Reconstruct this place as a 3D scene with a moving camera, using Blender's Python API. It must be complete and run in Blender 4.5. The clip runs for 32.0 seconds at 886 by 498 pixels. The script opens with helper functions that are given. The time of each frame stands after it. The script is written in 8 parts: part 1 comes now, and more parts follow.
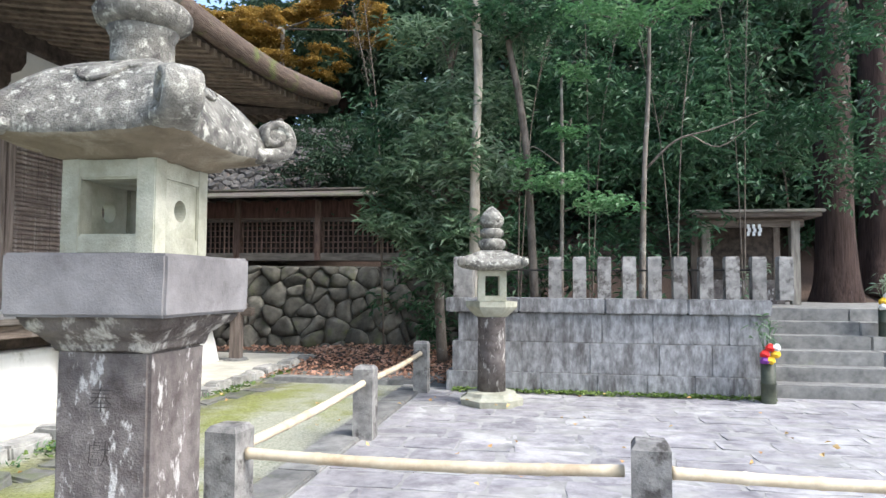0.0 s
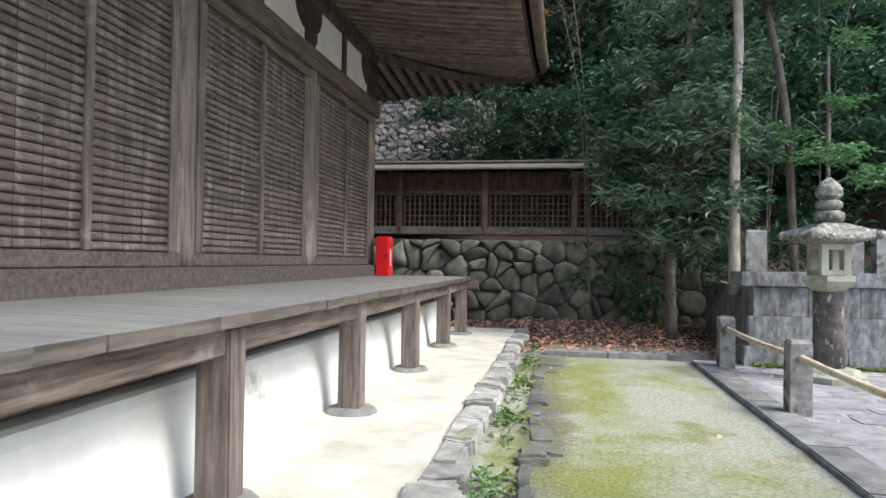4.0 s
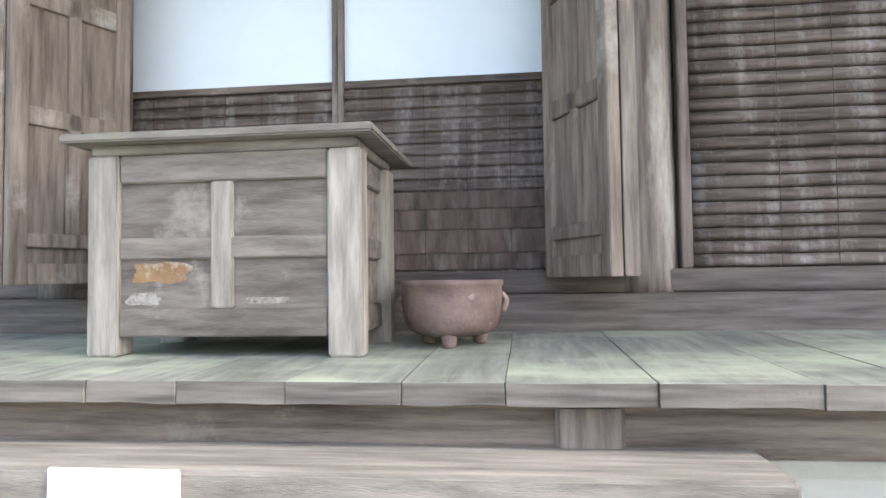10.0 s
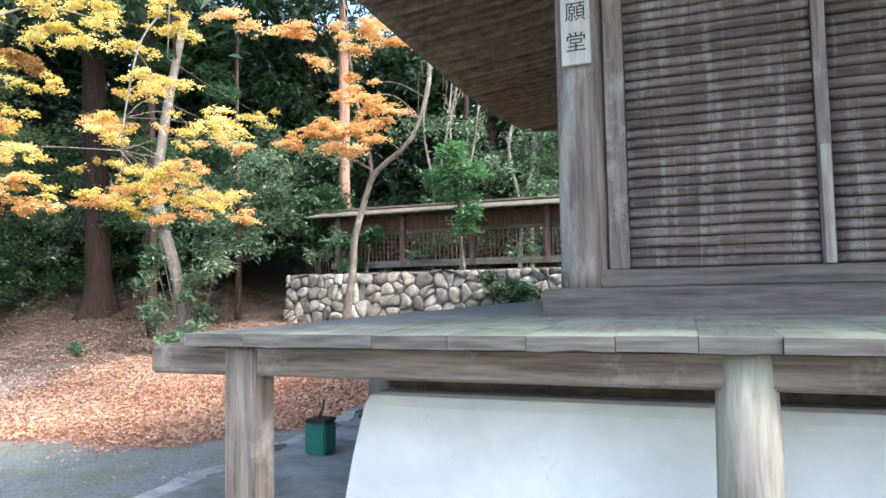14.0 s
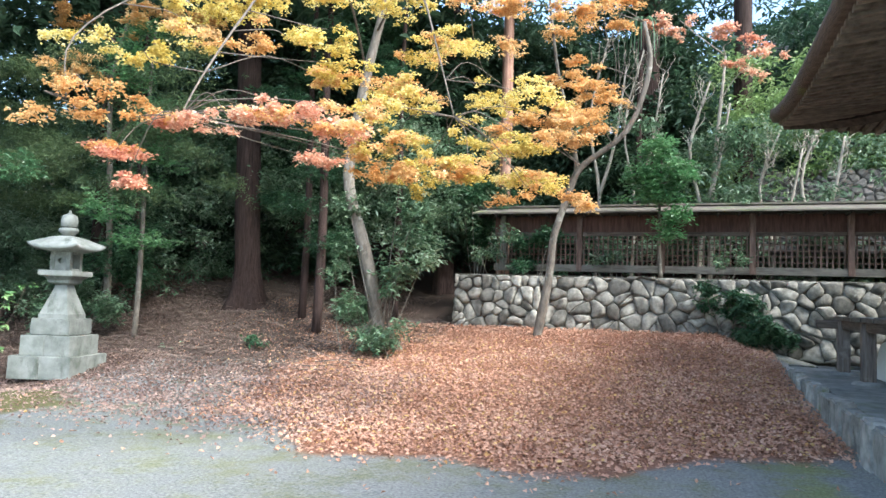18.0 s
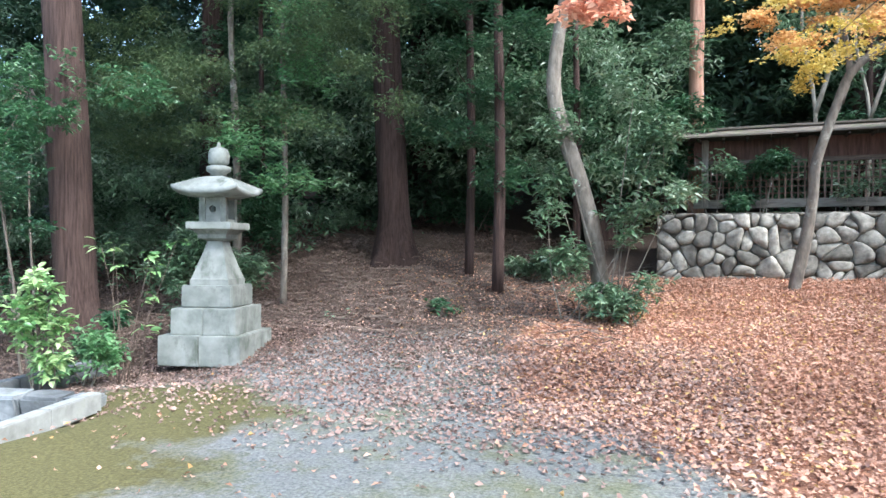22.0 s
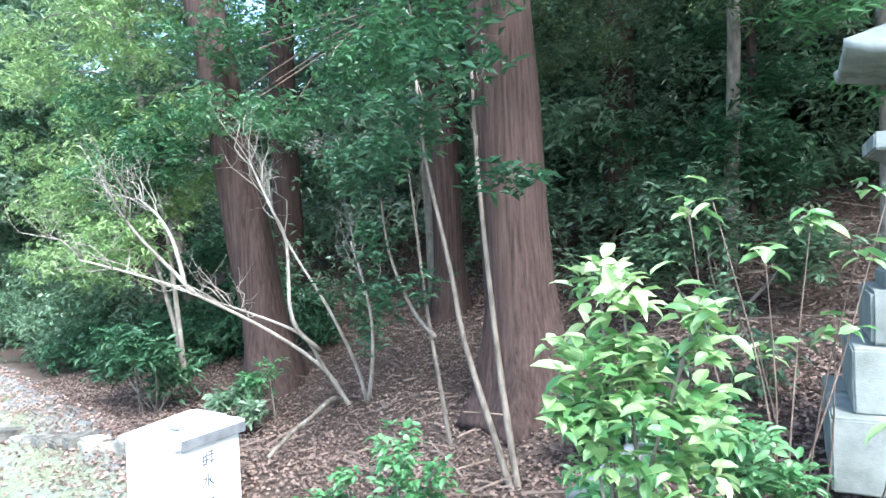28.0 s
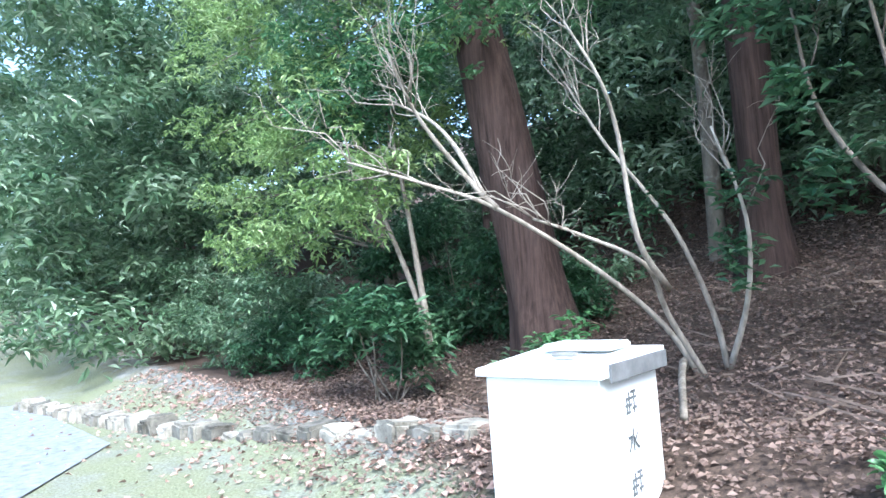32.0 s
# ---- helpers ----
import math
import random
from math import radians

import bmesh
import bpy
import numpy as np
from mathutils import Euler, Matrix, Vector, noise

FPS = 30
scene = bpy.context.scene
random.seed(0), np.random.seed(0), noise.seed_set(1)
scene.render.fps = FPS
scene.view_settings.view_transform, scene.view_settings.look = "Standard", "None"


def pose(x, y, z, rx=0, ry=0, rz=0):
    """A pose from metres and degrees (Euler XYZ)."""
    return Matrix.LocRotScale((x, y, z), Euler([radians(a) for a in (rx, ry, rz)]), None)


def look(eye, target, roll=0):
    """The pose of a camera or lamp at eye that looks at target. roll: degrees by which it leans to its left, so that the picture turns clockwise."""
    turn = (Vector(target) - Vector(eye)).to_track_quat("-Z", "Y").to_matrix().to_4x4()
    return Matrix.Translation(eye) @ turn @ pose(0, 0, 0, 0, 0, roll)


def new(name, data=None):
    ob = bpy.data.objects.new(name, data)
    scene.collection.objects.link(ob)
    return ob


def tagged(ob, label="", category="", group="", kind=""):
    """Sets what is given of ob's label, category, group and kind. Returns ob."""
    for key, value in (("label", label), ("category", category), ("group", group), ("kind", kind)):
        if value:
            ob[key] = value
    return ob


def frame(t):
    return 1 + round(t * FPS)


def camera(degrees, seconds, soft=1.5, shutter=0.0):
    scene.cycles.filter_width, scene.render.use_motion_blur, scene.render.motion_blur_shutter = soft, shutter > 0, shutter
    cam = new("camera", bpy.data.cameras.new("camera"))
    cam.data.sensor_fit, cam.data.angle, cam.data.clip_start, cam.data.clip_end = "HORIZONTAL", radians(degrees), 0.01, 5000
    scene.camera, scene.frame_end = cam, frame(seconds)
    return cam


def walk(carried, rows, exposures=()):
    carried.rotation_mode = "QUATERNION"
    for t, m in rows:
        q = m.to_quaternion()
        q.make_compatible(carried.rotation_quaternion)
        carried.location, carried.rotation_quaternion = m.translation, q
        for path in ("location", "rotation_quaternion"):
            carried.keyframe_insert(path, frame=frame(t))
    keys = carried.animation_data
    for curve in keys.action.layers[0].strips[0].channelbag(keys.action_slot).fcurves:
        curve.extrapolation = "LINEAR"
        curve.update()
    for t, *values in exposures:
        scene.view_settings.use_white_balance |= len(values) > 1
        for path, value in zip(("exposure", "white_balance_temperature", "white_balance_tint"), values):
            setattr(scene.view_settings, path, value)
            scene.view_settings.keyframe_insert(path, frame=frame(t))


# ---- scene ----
cam = camera(66.9, 32.0)
METRES, EYE, TILT, LEAN, TURN = 34.0, 1.45, 0.6, 0.0, 9.5
ROWS = [
    (0.0, 0.0, 0.0, 0.0, -0.01, 2.31, -0.34),
    (0.5, -0.0133, 0.0025, -0.0006, 0.23, 1.42, -1.12),
    (1.0, -0.0273, 0.002, -0.001, -1.24, 1.16, -1.04),
    (1.5, -0.0411, 0.0056, -0.0017, -1.51, 0.56, -0.15),
    (2.0, -0.0554, 0.0051, -0.0013, -1.6, 0.09, -0.82),
    (2.5, -0.0688, 0.0078, -0.0016, -1.26, -0.23, -0.91),
    (3.0, -0.0821, 0.006, -0.0022, -0.88, -0.15, -0.98),
    (3.5, -0.0963, 0.0064, -0.0032, 0.39, 0.04, -0.97),
    (5.5, -0.1556, 0.0081, -0.0031, -0.09, 1.38, -0.06),
    (6.0, -0.1715, 0.0105, -0.0032, -0.54, 1.56, 0.69),
    (6.5, -0.1866, 0.01, -0.003, -0.64, 2.21, 0.17),
    (7.0, -0.202, 0.0128, -0.003, -0.66, 1.83, -0.0),
    (7.5, -0.2174, 0.0123, -0.0028, -0.94, 1.65, 0.33),
    (8.0, -0.233, 0.0147, -0.0028, -1.01, 1.77, 0.48),
    (8.5, -0.2474, 0.0133, -0.0025, -1.34, 1.84, 0.78),
    (9.0, -0.2622, 0.0159, -0.0028, -1.68, 1.94, 1.7),
    (9.5, -0.2781, 0.0152, -0.003, -2.14, 2.16, 0.64),
    (10.0, -0.294, 0.0168, -0.0034, -2.55, 1.94, 0.77),
    (10.5, -0.3102, 0.0147, -0.0035, -1.77, 1.49, 1.68),
    (11.0, -0.3269, 0.0158, -0.0039, 2.61, -0.96, 3.18),
    (11.5, -0.3436, 0.014, -0.0038, 4.98, -0.77, 3.52),
    (12.0, -0.36, 0.0155, -0.0037, 7.68, -1.8, 3.63),
    (12.5, -0.3764, 0.0129, -0.0035, 8.69, 1.35, 2.56),
    (13.0, -0.3931, 0.0121, -0.0043, 10.19, 2.44, 1.37),
    (13.5, -0.4102, 0.0095, -0.0049, 12.17, 3.62, 1.14),
    (14.0, -0.4265, 0.0102, -0.0057, 10.5, 3.04, 1.15),
    (14.5, -0.445, 0.0101, -0.0064, 13.18, 2.68, 1.52),
    (15.0, -0.4629, 0.0134, -0.0075, 15.35, 0.81, 2.19),
    (15.5, -0.4804, 0.0146, -0.0075, 17.12, 0.06, 1.95),
    (17.5, -0.5471, 0.0231, -0.0091, 13.18, 3.05, -1.69),
    (18.0, -0.5633, 0.026, -0.0097, 10.75, 3.69, -1.95),
    (18.5, -0.5808, 0.0303, -0.0102, 9.52, 3.0, -2.4),
    (19.0, -0.5963, 0.0371, -0.0107, 8.87, 0.48, -1.26),
    (19.5, -0.6121, 0.0464, -0.0111, 11.16, 1.05, -0.15),
    (20.0, -0.6255, 0.0563, -0.0116, 10.56, 1.05, 1.75),
    (20.5, -0.6393, 0.0682, -0.0116, 15.93, 0.32, 2.91),
    (21.0, -0.6506, 0.0774, -0.012, 13.58, 0.34, 2.21),
    (21.5, -0.6639, 0.0894, -0.0127, 16.1, -0.43, 0.19),
    (22.0, -0.6762, 0.0986, -0.0122, 13.8, -0.69, -0.28),
    (22.5, -0.6897, 0.1121, -0.0122, 15.19, -0.72, 0.36),
    (23.0, -0.7029, 0.1223, -0.0123, 15.68, -0.93, 0.73),
    (23.5, -0.7161, 0.1364, -0.0125, 19.47, -1.33, 1.06),
    (24.0, -0.7294, 0.1463, -0.013, 19.77, -1.58, 0.73),
    (24.5, -0.7438, 0.1594, -0.0131, 21.86, -1.78, 0.85),
    (25.0, -0.7587, 0.1674, -0.0131, 23.0, -1.85, 0.82),
    (25.5, -0.7731, 0.1792, -0.013, 26.99, -1.46, 1.91),
    (27.5, -0.8264, 0.205, -0.0147, 31.88, -1.25, 2.8),
    (28.0, -0.8352, 0.2058, -0.0173, 34.86, -1.75, 2.55),
    (28.5, -0.843, 0.2034, -0.0218, 32.61, -1.83, 3.48),
    (29.0, -0.8531, 0.2054, -0.0285, 34.72, -0.76, 4.01),
    (29.5, -0.8624, 0.2045, -0.0333, 36.31, -1.21, 3.43),
    (30.0, -0.8718, 0.208, -0.0392, 39.52, -0.31, 3.59),
    (30.5, -0.8816, 0.2077, -0.045, 37.45, 1.57, 3.77),
    (31.0, -0.8963, 0.2095, -0.0505, 40.59, 5.67, 4.01),
    (31.5, -0.9102, 0.2129, -0.0511, 40.74, 3.16, 5.54),
    (32.0, -0.9246, 0.2151, -0.0508, 43.74, 3.23, 4.45),
]
EXPOSURES = [(0.0, 1.43, 6200, 10), (4.0, 1.23, 6200, 10), (5.5, 1.47, 6200, 9), (7.0, 1.95, 6450, 10), (9.0, 2.65, 6550, 12), (11.0, 2.56, 6400, 13), (13.0, 2.47, 6200, 11), (15.0, 2.2, 6050, 8), (19.0, 1.98, 5900, 4), (22.0, 2.02, 5700, 6), (25.0, 2.3, 5500, 6), (28.0, 2.55, 5450, 4), (30.0, 2.52, 5450, 7), (32.0, 2.30, 5450, 6)]
walk(cam, [(t, pose(0, 0, EYE, TILT, LEAN, TURN) @ pose(METRES * x, METRES * y, METRES * z, 90 + pitch, roll, yaw)) for t, x, y, z, yaw, pitch, roll in ROWS], EXPOSURES)

# ---- world, sun ----
world = bpy.data.worlds.new("sky")
world.use_nodes = True
scene.world = world
SUN_ELEVATION, SUN_AZIMUTH = 51.0, 110.0
sky_node = world.node_tree.nodes.new("ShaderNodeTexSky")
sky_node.sky_type = "NISHITA"
sky_node.sun_disc = False
sky_node.sun_elevation = radians(SUN_ELEVATION)
sky_node.sun_rotation = radians(SUN_AZIMUTH)
sky_node.air_density, sky_node.dust_density = 1.2, 3.0
background = world.node_tree.nodes["Background"]
background.inputs["Strength"].default_value = 0.15
world.node_tree.links.new(sky_node.outputs[0], background.inputs["Color"])
sun_data = bpy.data.lights.new("sun", "SUN")
sun_data.energy, sun_data.angle, sun_data.color = 1.65, radians(24.0), (1.0, 0.97, 0.93)
sun = new("sun", sun_data)
sun_way = Vector((math.sin(radians(SUN_AZIMUTH)) * math.cos(radians(SUN_ELEVATION)), math.cos(radians(SUN_AZIMUTH)) * math.cos(radians(SUN_ELEVATION)), math.sin(radians(SUN_ELEVATION))))
sun.matrix_world = look(sun_way * 60, (0, 0, 0))


# ---- materials ----
def rgb(c):
    return (c[0], c[1], c[2], 1.0)


def material(name, dark, light, grain=8.0, stretch=(1, 1, 1), rough=0.75, bump=0.3, vary=0.15, patch=None, patch_scale=1.2, patch_at=(0.52, 0.66), metal=0.0, fine=70.0, own=1.0, shine=0.3, patch_stretch=(1, 1, 1), side=None):
    """A weathered surface: two scales of grain between two colours, an optional patchy stain, a change from piece to piece and a fine relief."""
    m = bpy.data.materials.new(name)
    m.use_nodes = True
    n, l = m.node_tree.nodes, m.node_tree.links
    bsdf = n["Principled BSDF"]
    geo = n.new("ShaderNodeNewGeometry")
    info = n.new("ShaderNodeObjectInfo")
    where = geo.outputs["Position"]
    shift = n.new("ShaderNodeVectorMath")
    shift.operation = "MULTIPLY_ADD"
    l.new(info.outputs["Random"], shift.inputs[0])
    shift.inputs[1].default_value = (3.1 * own, 2.3 * own, 1.7 * own)
    l.new(where, shift.inputs[2])
    mapping = n.new("ShaderNodeMapping")
    mapping.inputs["Scale"].default_value = stretch
    l.new(shift.outputs[0], mapping.inputs["Vector"])
    big = n.new("ShaderNodeTexNoise")
    big.inputs["Scale"].default_value, big.inputs["Detail"].default_value, big.inputs["Roughness"].default_value = grain, 8.0, 0.65
    l.new(mapping.outputs[0], big.inputs["Vector"])
    ramp = n.new("ShaderNodeValToRGB")
    ramp.color_ramp.elements[0].position, ramp.color_ramp.elements[1].position = 0.33, 0.68
    ramp.color_ramp.elements[0].color, ramp.color_ramp.elements[1].color = rgb(dark), rgb(light)
    l.new(big.outputs["Fac"], ramp.inputs["Fac"])
    colour = ramp.outputs["Color"]
    if patch:
        spots = n.new("ShaderNodeTexNoise")
        spots.inputs["Scale"].default_value, spots.inputs["Detail"].default_value, spots.inputs["Roughness"].default_value = patch_scale, 9.0, 0.7
        spread = n.new("ShaderNodeMapping")
        spread.inputs["Scale"].default_value = patch_stretch
        l.new(shift.outputs[0], spread.inputs["Vector"])
        l.new(spread.outputs[0], spots.inputs["Vector"])
        edge = n.new("ShaderNodeMapRange")
        edge.inputs["From Min"].default_value, edge.inputs["From Max"].default_value = patch_at
        l.new(spots.outputs["Fac"], edge.inputs["Value"])
        mix = n.new("ShaderNodeMix")
        mix.data_type = "RGBA"
        l.new(edge.outputs[0], mix.inputs["Factor"])
        l.new(colour, mix.inputs[6])
        mix.inputs[7].default_value = rgb(patch)
        colour = mix.outputs[2]
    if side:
        # upright faces take the two side colours, level ones keep the colour above
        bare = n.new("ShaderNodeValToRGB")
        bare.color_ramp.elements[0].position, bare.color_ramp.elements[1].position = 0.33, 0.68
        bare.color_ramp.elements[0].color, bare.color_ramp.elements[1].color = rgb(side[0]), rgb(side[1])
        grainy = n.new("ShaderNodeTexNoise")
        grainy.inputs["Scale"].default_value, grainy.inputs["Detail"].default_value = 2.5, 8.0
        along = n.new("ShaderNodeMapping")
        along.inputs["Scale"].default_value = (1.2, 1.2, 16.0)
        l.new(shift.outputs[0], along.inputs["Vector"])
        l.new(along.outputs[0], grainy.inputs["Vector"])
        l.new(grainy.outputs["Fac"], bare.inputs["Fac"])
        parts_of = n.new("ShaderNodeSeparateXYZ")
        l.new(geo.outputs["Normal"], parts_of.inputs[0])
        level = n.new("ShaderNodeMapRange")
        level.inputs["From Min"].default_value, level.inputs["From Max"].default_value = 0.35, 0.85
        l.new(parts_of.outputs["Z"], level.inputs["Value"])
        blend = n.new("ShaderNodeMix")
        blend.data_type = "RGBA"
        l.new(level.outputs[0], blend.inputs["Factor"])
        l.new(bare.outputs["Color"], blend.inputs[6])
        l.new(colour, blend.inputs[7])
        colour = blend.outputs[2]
    tone = n.new("ShaderNodeMapRange")
    tone.inputs["To Min"].default_value, tone.inputs["To Max"].default_value = 1 - vary, 1 + vary
    both = n.new("ShaderNodeMath")
    both.operation = "FRACT"
    add = n.new("ShaderNodeMath")
    add.operation = "ADD"
    l.new(info.outputs["Random"], add.inputs[0])
    l.new(geo.outputs["Random Per Island"], add.inputs[1])
    l.new(add.outputs[0], both.inputs[0])
    l.new(both.outputs[0], tone.inputs["Value"])
    hsv = n.new("ShaderNodeHueSaturation")
    l.new(tone.outputs[0], hsv.inputs["Value"])
    l.new(colour, hsv.inputs["Color"])
    l.new(hsv.outputs[0], bsdf.inputs["Base Color"])
    small = n.new("ShaderNodeTexNoise")
    small.inputs["Scale"].default_value, small.inputs["Detail"].default_value = fine, 5.0
    l.new(mapping.outputs[0], small.inputs["Vector"])
    relief = n.new("ShaderNodeMath")
    relief.operation = "MULTIPLY_ADD"
    l.new(small.outputs["Fac"], relief.inputs[0])
    relief.inputs[1].default_value = 0.4
    l.new(big.outputs["Fac"], relief.inputs[2])
    bumps = n.new("ShaderNodeBump")
    bumps.inputs["Strength"].default_value, bumps.inputs["Distance"].default_value = bump, 0.02
    l.new(relief.outputs[0], bumps.inputs["Height"])
    l.new(bumps.outputs[0], bsdf.inputs["Normal"])
    wear = n.new("ShaderNodeMapRange")
    wear.inputs["To Min"].default_value, wear.inputs["To Max"].default_value = max(rough - 0.12, 0.05), min(rough + 0.15, 1)
    l.new(small.outputs["Fac"], wear.inputs["Value"])
    l.new(wear.outputs[0], bsdf.inputs["Roughness"])
    bsdf.inputs["Metallic"].default_value = metal
    bsdf.inputs["Specular IOR Level"].default_value = shine
    return m


def leaf_material(name, colours, gloss=0.45, clear=0.35):
    """Leaves: each leaf takes a colour of its own from the ramp, a little light passes through."""
    m = bpy.data.materials.new(name)
    m.use_nodes = True
    n, l = m.node_tree.nodes, m.node_tree.links
    bsdf = n["Principled BSDF"]
    geo = n.new("ShaderNodeNewGeometry")
    ramp = n.new("ShaderNodeValToRGB")
    e = ramp.color_ramp.elements
    while len(e) < len(colours):
        e.new(0.5)
    for i, c in enumerate(colours):
        e[i].position, e[i].color = i / (len(colours) - 1), rgb(c)
    patches = n.new("ShaderNodeTexNoise")
    patches.inputs["Scale"].default_value = 0.9
    l.new(geo.outputs["Position"], patches.inputs["Vector"])
    blend = n.new("ShaderNodeMath")
    blend.operation = "MULTIPLY_ADD"
    l.new(geo.outputs["Random Per Island"], blend.inputs[0])
    blend.inputs[1].default_value = 0.6
    half = n.new("ShaderNodeMapRange")
    half.inputs["From Min"].default_value, half.inputs["From Max"].default_value = 0.35, 0.65
    half.inputs["To Max"].default_value = 0.4
    l.new(patches.outputs["Fac"], half.inputs["Value"])
    l.new(half.outputs[0], blend.inputs[2])
    l.new(blend.outputs[0], ramp.inputs["Fac"])
    l.new(ramp.outputs[0], bsdf.inputs["Base Color"])
    bsdf.inputs["Roughness"].default_value = gloss
    clearer = n.new("ShaderNodeBsdfTranslucent")
    l.new(ramp.outputs[0], clearer.inputs["Color"])
    mix = n.new("ShaderNodeMixShader")
    mix.inputs[0].default_value = clear
    l.new(bsdf.outputs[0], mix.inputs[1])
    l.new(clearer.outputs[0], mix.inputs[2])
    l.new(mix.outputs[0], n["Material Output"].inputs["Surface"])
    return m


WOOD = [(0.062, 0.047, 0.038), (0.215, 0.172, 0.14)]
wood_x = material("weathered_wood_lengthwise", *WOOD, grain=3.0, stretch=(0.7, 9, 9), bump=0.5, patch=(0.33, 0.30, 0.27), patch_scale=2.0, patch_at=(0.55, 0.75))
wood_y = material("weathered_wood_crosswise", *WOOD, grain=3.0, stretch=(9, 0.7, 9), bump=0.5, patch=(0.33, 0.30, 0.27), patch_scale=2.0, patch_at=(0.55, 0.75))
wood_z = material("weathered_wood_upright", (0.072, 0.056, 0.048), (0.235, 0.195, 0.168), grain=3.0, stretch=(9, 9, 0.7), bump=0.5, patch=(0.36, 0.33, 0.30), patch_scale=1.6, patch_at=(0.56, 0.74))
wood_dark = material("old_dark_wood", (0.03, 0.024, 0.02), (0.11, 0.085, 0.07), grain=4.0, stretch=(2, 2, 2), bump=0.4)
wood_dark_x = material("old_dark_sill_wood", (0.055, 0.045, 0.04), (0.15, 0.125, 0.11), grain=3.0, stretch=(0.7, 9, 9), bump=0.4)
wood_slat_x = material("slat_wood_lengthwise", (0.055, 0.040, 0.034), (0.165, 0.130, 0.112), grain=2.2, stretch=(1.3, 3, 14), bump=0.5, vary=0.16, patch=(0.27, 0.245, 0.228), patch_scale=3.0, patch_at=(0.5, 0.72), patch_stretch=(4.0, 4.0, 0.5), own=0.0)
# lifted above the lengthwise slats: sunlight on the east shutters is in the colour
wood_slat_y_lit = material("slat_wood_crosswise_lit", (0.075, 0.058, 0.05), (0.215, 0.175, 0.15), grain=2.2, stretch=(3, 1.3, 14), bump=0.5, vary=0.16, patch=(0.33, 0.30, 0.275), patch_scale=3.0, patch_at=(0.5, 0.72), patch_stretch=(4.0, 4.0, 0.5), own=0.0)
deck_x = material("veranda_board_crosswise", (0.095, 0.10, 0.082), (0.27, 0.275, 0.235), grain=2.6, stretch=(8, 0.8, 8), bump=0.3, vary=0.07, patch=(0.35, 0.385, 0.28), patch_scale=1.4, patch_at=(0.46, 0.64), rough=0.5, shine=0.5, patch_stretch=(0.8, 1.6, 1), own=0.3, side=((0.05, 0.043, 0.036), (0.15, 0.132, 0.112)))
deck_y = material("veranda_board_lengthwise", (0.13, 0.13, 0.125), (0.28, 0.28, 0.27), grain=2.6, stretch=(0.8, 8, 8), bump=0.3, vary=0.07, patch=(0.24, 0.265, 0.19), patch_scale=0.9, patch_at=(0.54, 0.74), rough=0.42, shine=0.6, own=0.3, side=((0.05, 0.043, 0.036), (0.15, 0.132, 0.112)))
pale_wood = material("pale_weathered_wood", (0.12, 0.108, 0.09), (0.29, 0.265, 0.225), grain=3.0, stretch=(0.9, 9, 5), bump=0.4, patch=(0.22, 0.225, 0.15), patch_scale=1.5, patch_at=(0.56, 0.74))
chest_wood = material("dull_brown_chest_wood", (0.085, 0.072, 0.06), (0.225, 0.195, 0.165), grain=3.0, stretch=(0.9, 9, 6), bump=0.4, patch=(0.30, 0.27, 0.23), patch_scale=2.5, patch_at=(0.58, 0.72))
pale_wood_z = material("pale_weathered_wood_upright", (0.14, 0.125, 0.105), (0.33, 0.30, 0.255), grain=3.0, stretch=(9, 9, 0.9), bump=0.4, patch=(0.23, 0.235, 0.15), patch_scale=1.5, patch_at=(0.56, 0.74))
door_wood = material("door_wood", (0.11, 0.083, 0.066), (0.29, 0.235, 0.19), grain=3.0, stretch=(9, 9, 0.8), bump=0.4, patch=(0.42, 0.38, 0.33), patch_scale=1.8, patch_at=(0.58, 0.74))
board_wood = material("pale_sign_board", (0.30, 0.28, 0.255), (0.48, 0.455, 0.42), grain=3.0, stretch=(9, 9, 0.9), bump=0.2, vary=0.05)
column_wood = material("worn_pale_column_wood", (0.085, 0.067, 0.057), (0.245, 0.205, 0.178), grain=3.0, stretch=(9, 9, 0.6), bump=0.5, patch=(0.40, 0.37, 0.33), patch_scale=1.5, patch_at=(0.55, 0.74), patch_stretch=(2.2, 2.2, 0.5))
paper = material("shoji_paper", (0.66, 0.72, 0.76), (0.72, 0.78, 0.81), grain=1.5, bump=0.05, vary=0.02, rough=0.9)
plaster = material("white_plaster", (0.64, 0.64, 0.60), (0.80, 0.80, 0.77), grain=2.0, bump=0.15, vary=0.03, patch=(0.24, 0.235, 0.16), patch_scale=2.2, patch_at=(0.61, 0.78), patch_stretch=(1.2, 1.2, 1.0), rough=0.85)
dull_apron = material("dull_grey_mortar", (0.13, 0.13, 0.12), (0.30, 0.295, 0.27), grain=4.0, bump=0.4, patch=(0.14, 0.155, 0.08), patch_scale=1.4, patch_at=(0.55, 0.70))
apron_sunlit = material("sunlit_mortar", (0.40, 0.39, 0.32), (0.62, 0.60, 0.52), grain=2.5, bump=0.25, vary=0.05, patch=(0.42, 0.43, 0.32), patch_scale=0.8, patch_at=(0.6, 0.78), rough=0.85)
thatch = material("bark_thatch", (0.07, 0.05, 0.04), (0.17, 0.125, 0.095), grain=5.0, stretch=(1, 1, 10), bump=0.8, patch=(0.15, 0.19, 0.05), patch_scale=1.4, patch_at=(0.56, 0.7))
granite = material("lantern_granite", (0.06, 0.055, 0.05), (0.30, 0.29, 0.25), grain=11.0, bump=0.9, patch=(0.46, 0.455, 0.39), patch_scale=24.0, patch_at=(0.53, 0.63), rough=0.85, fine=120)
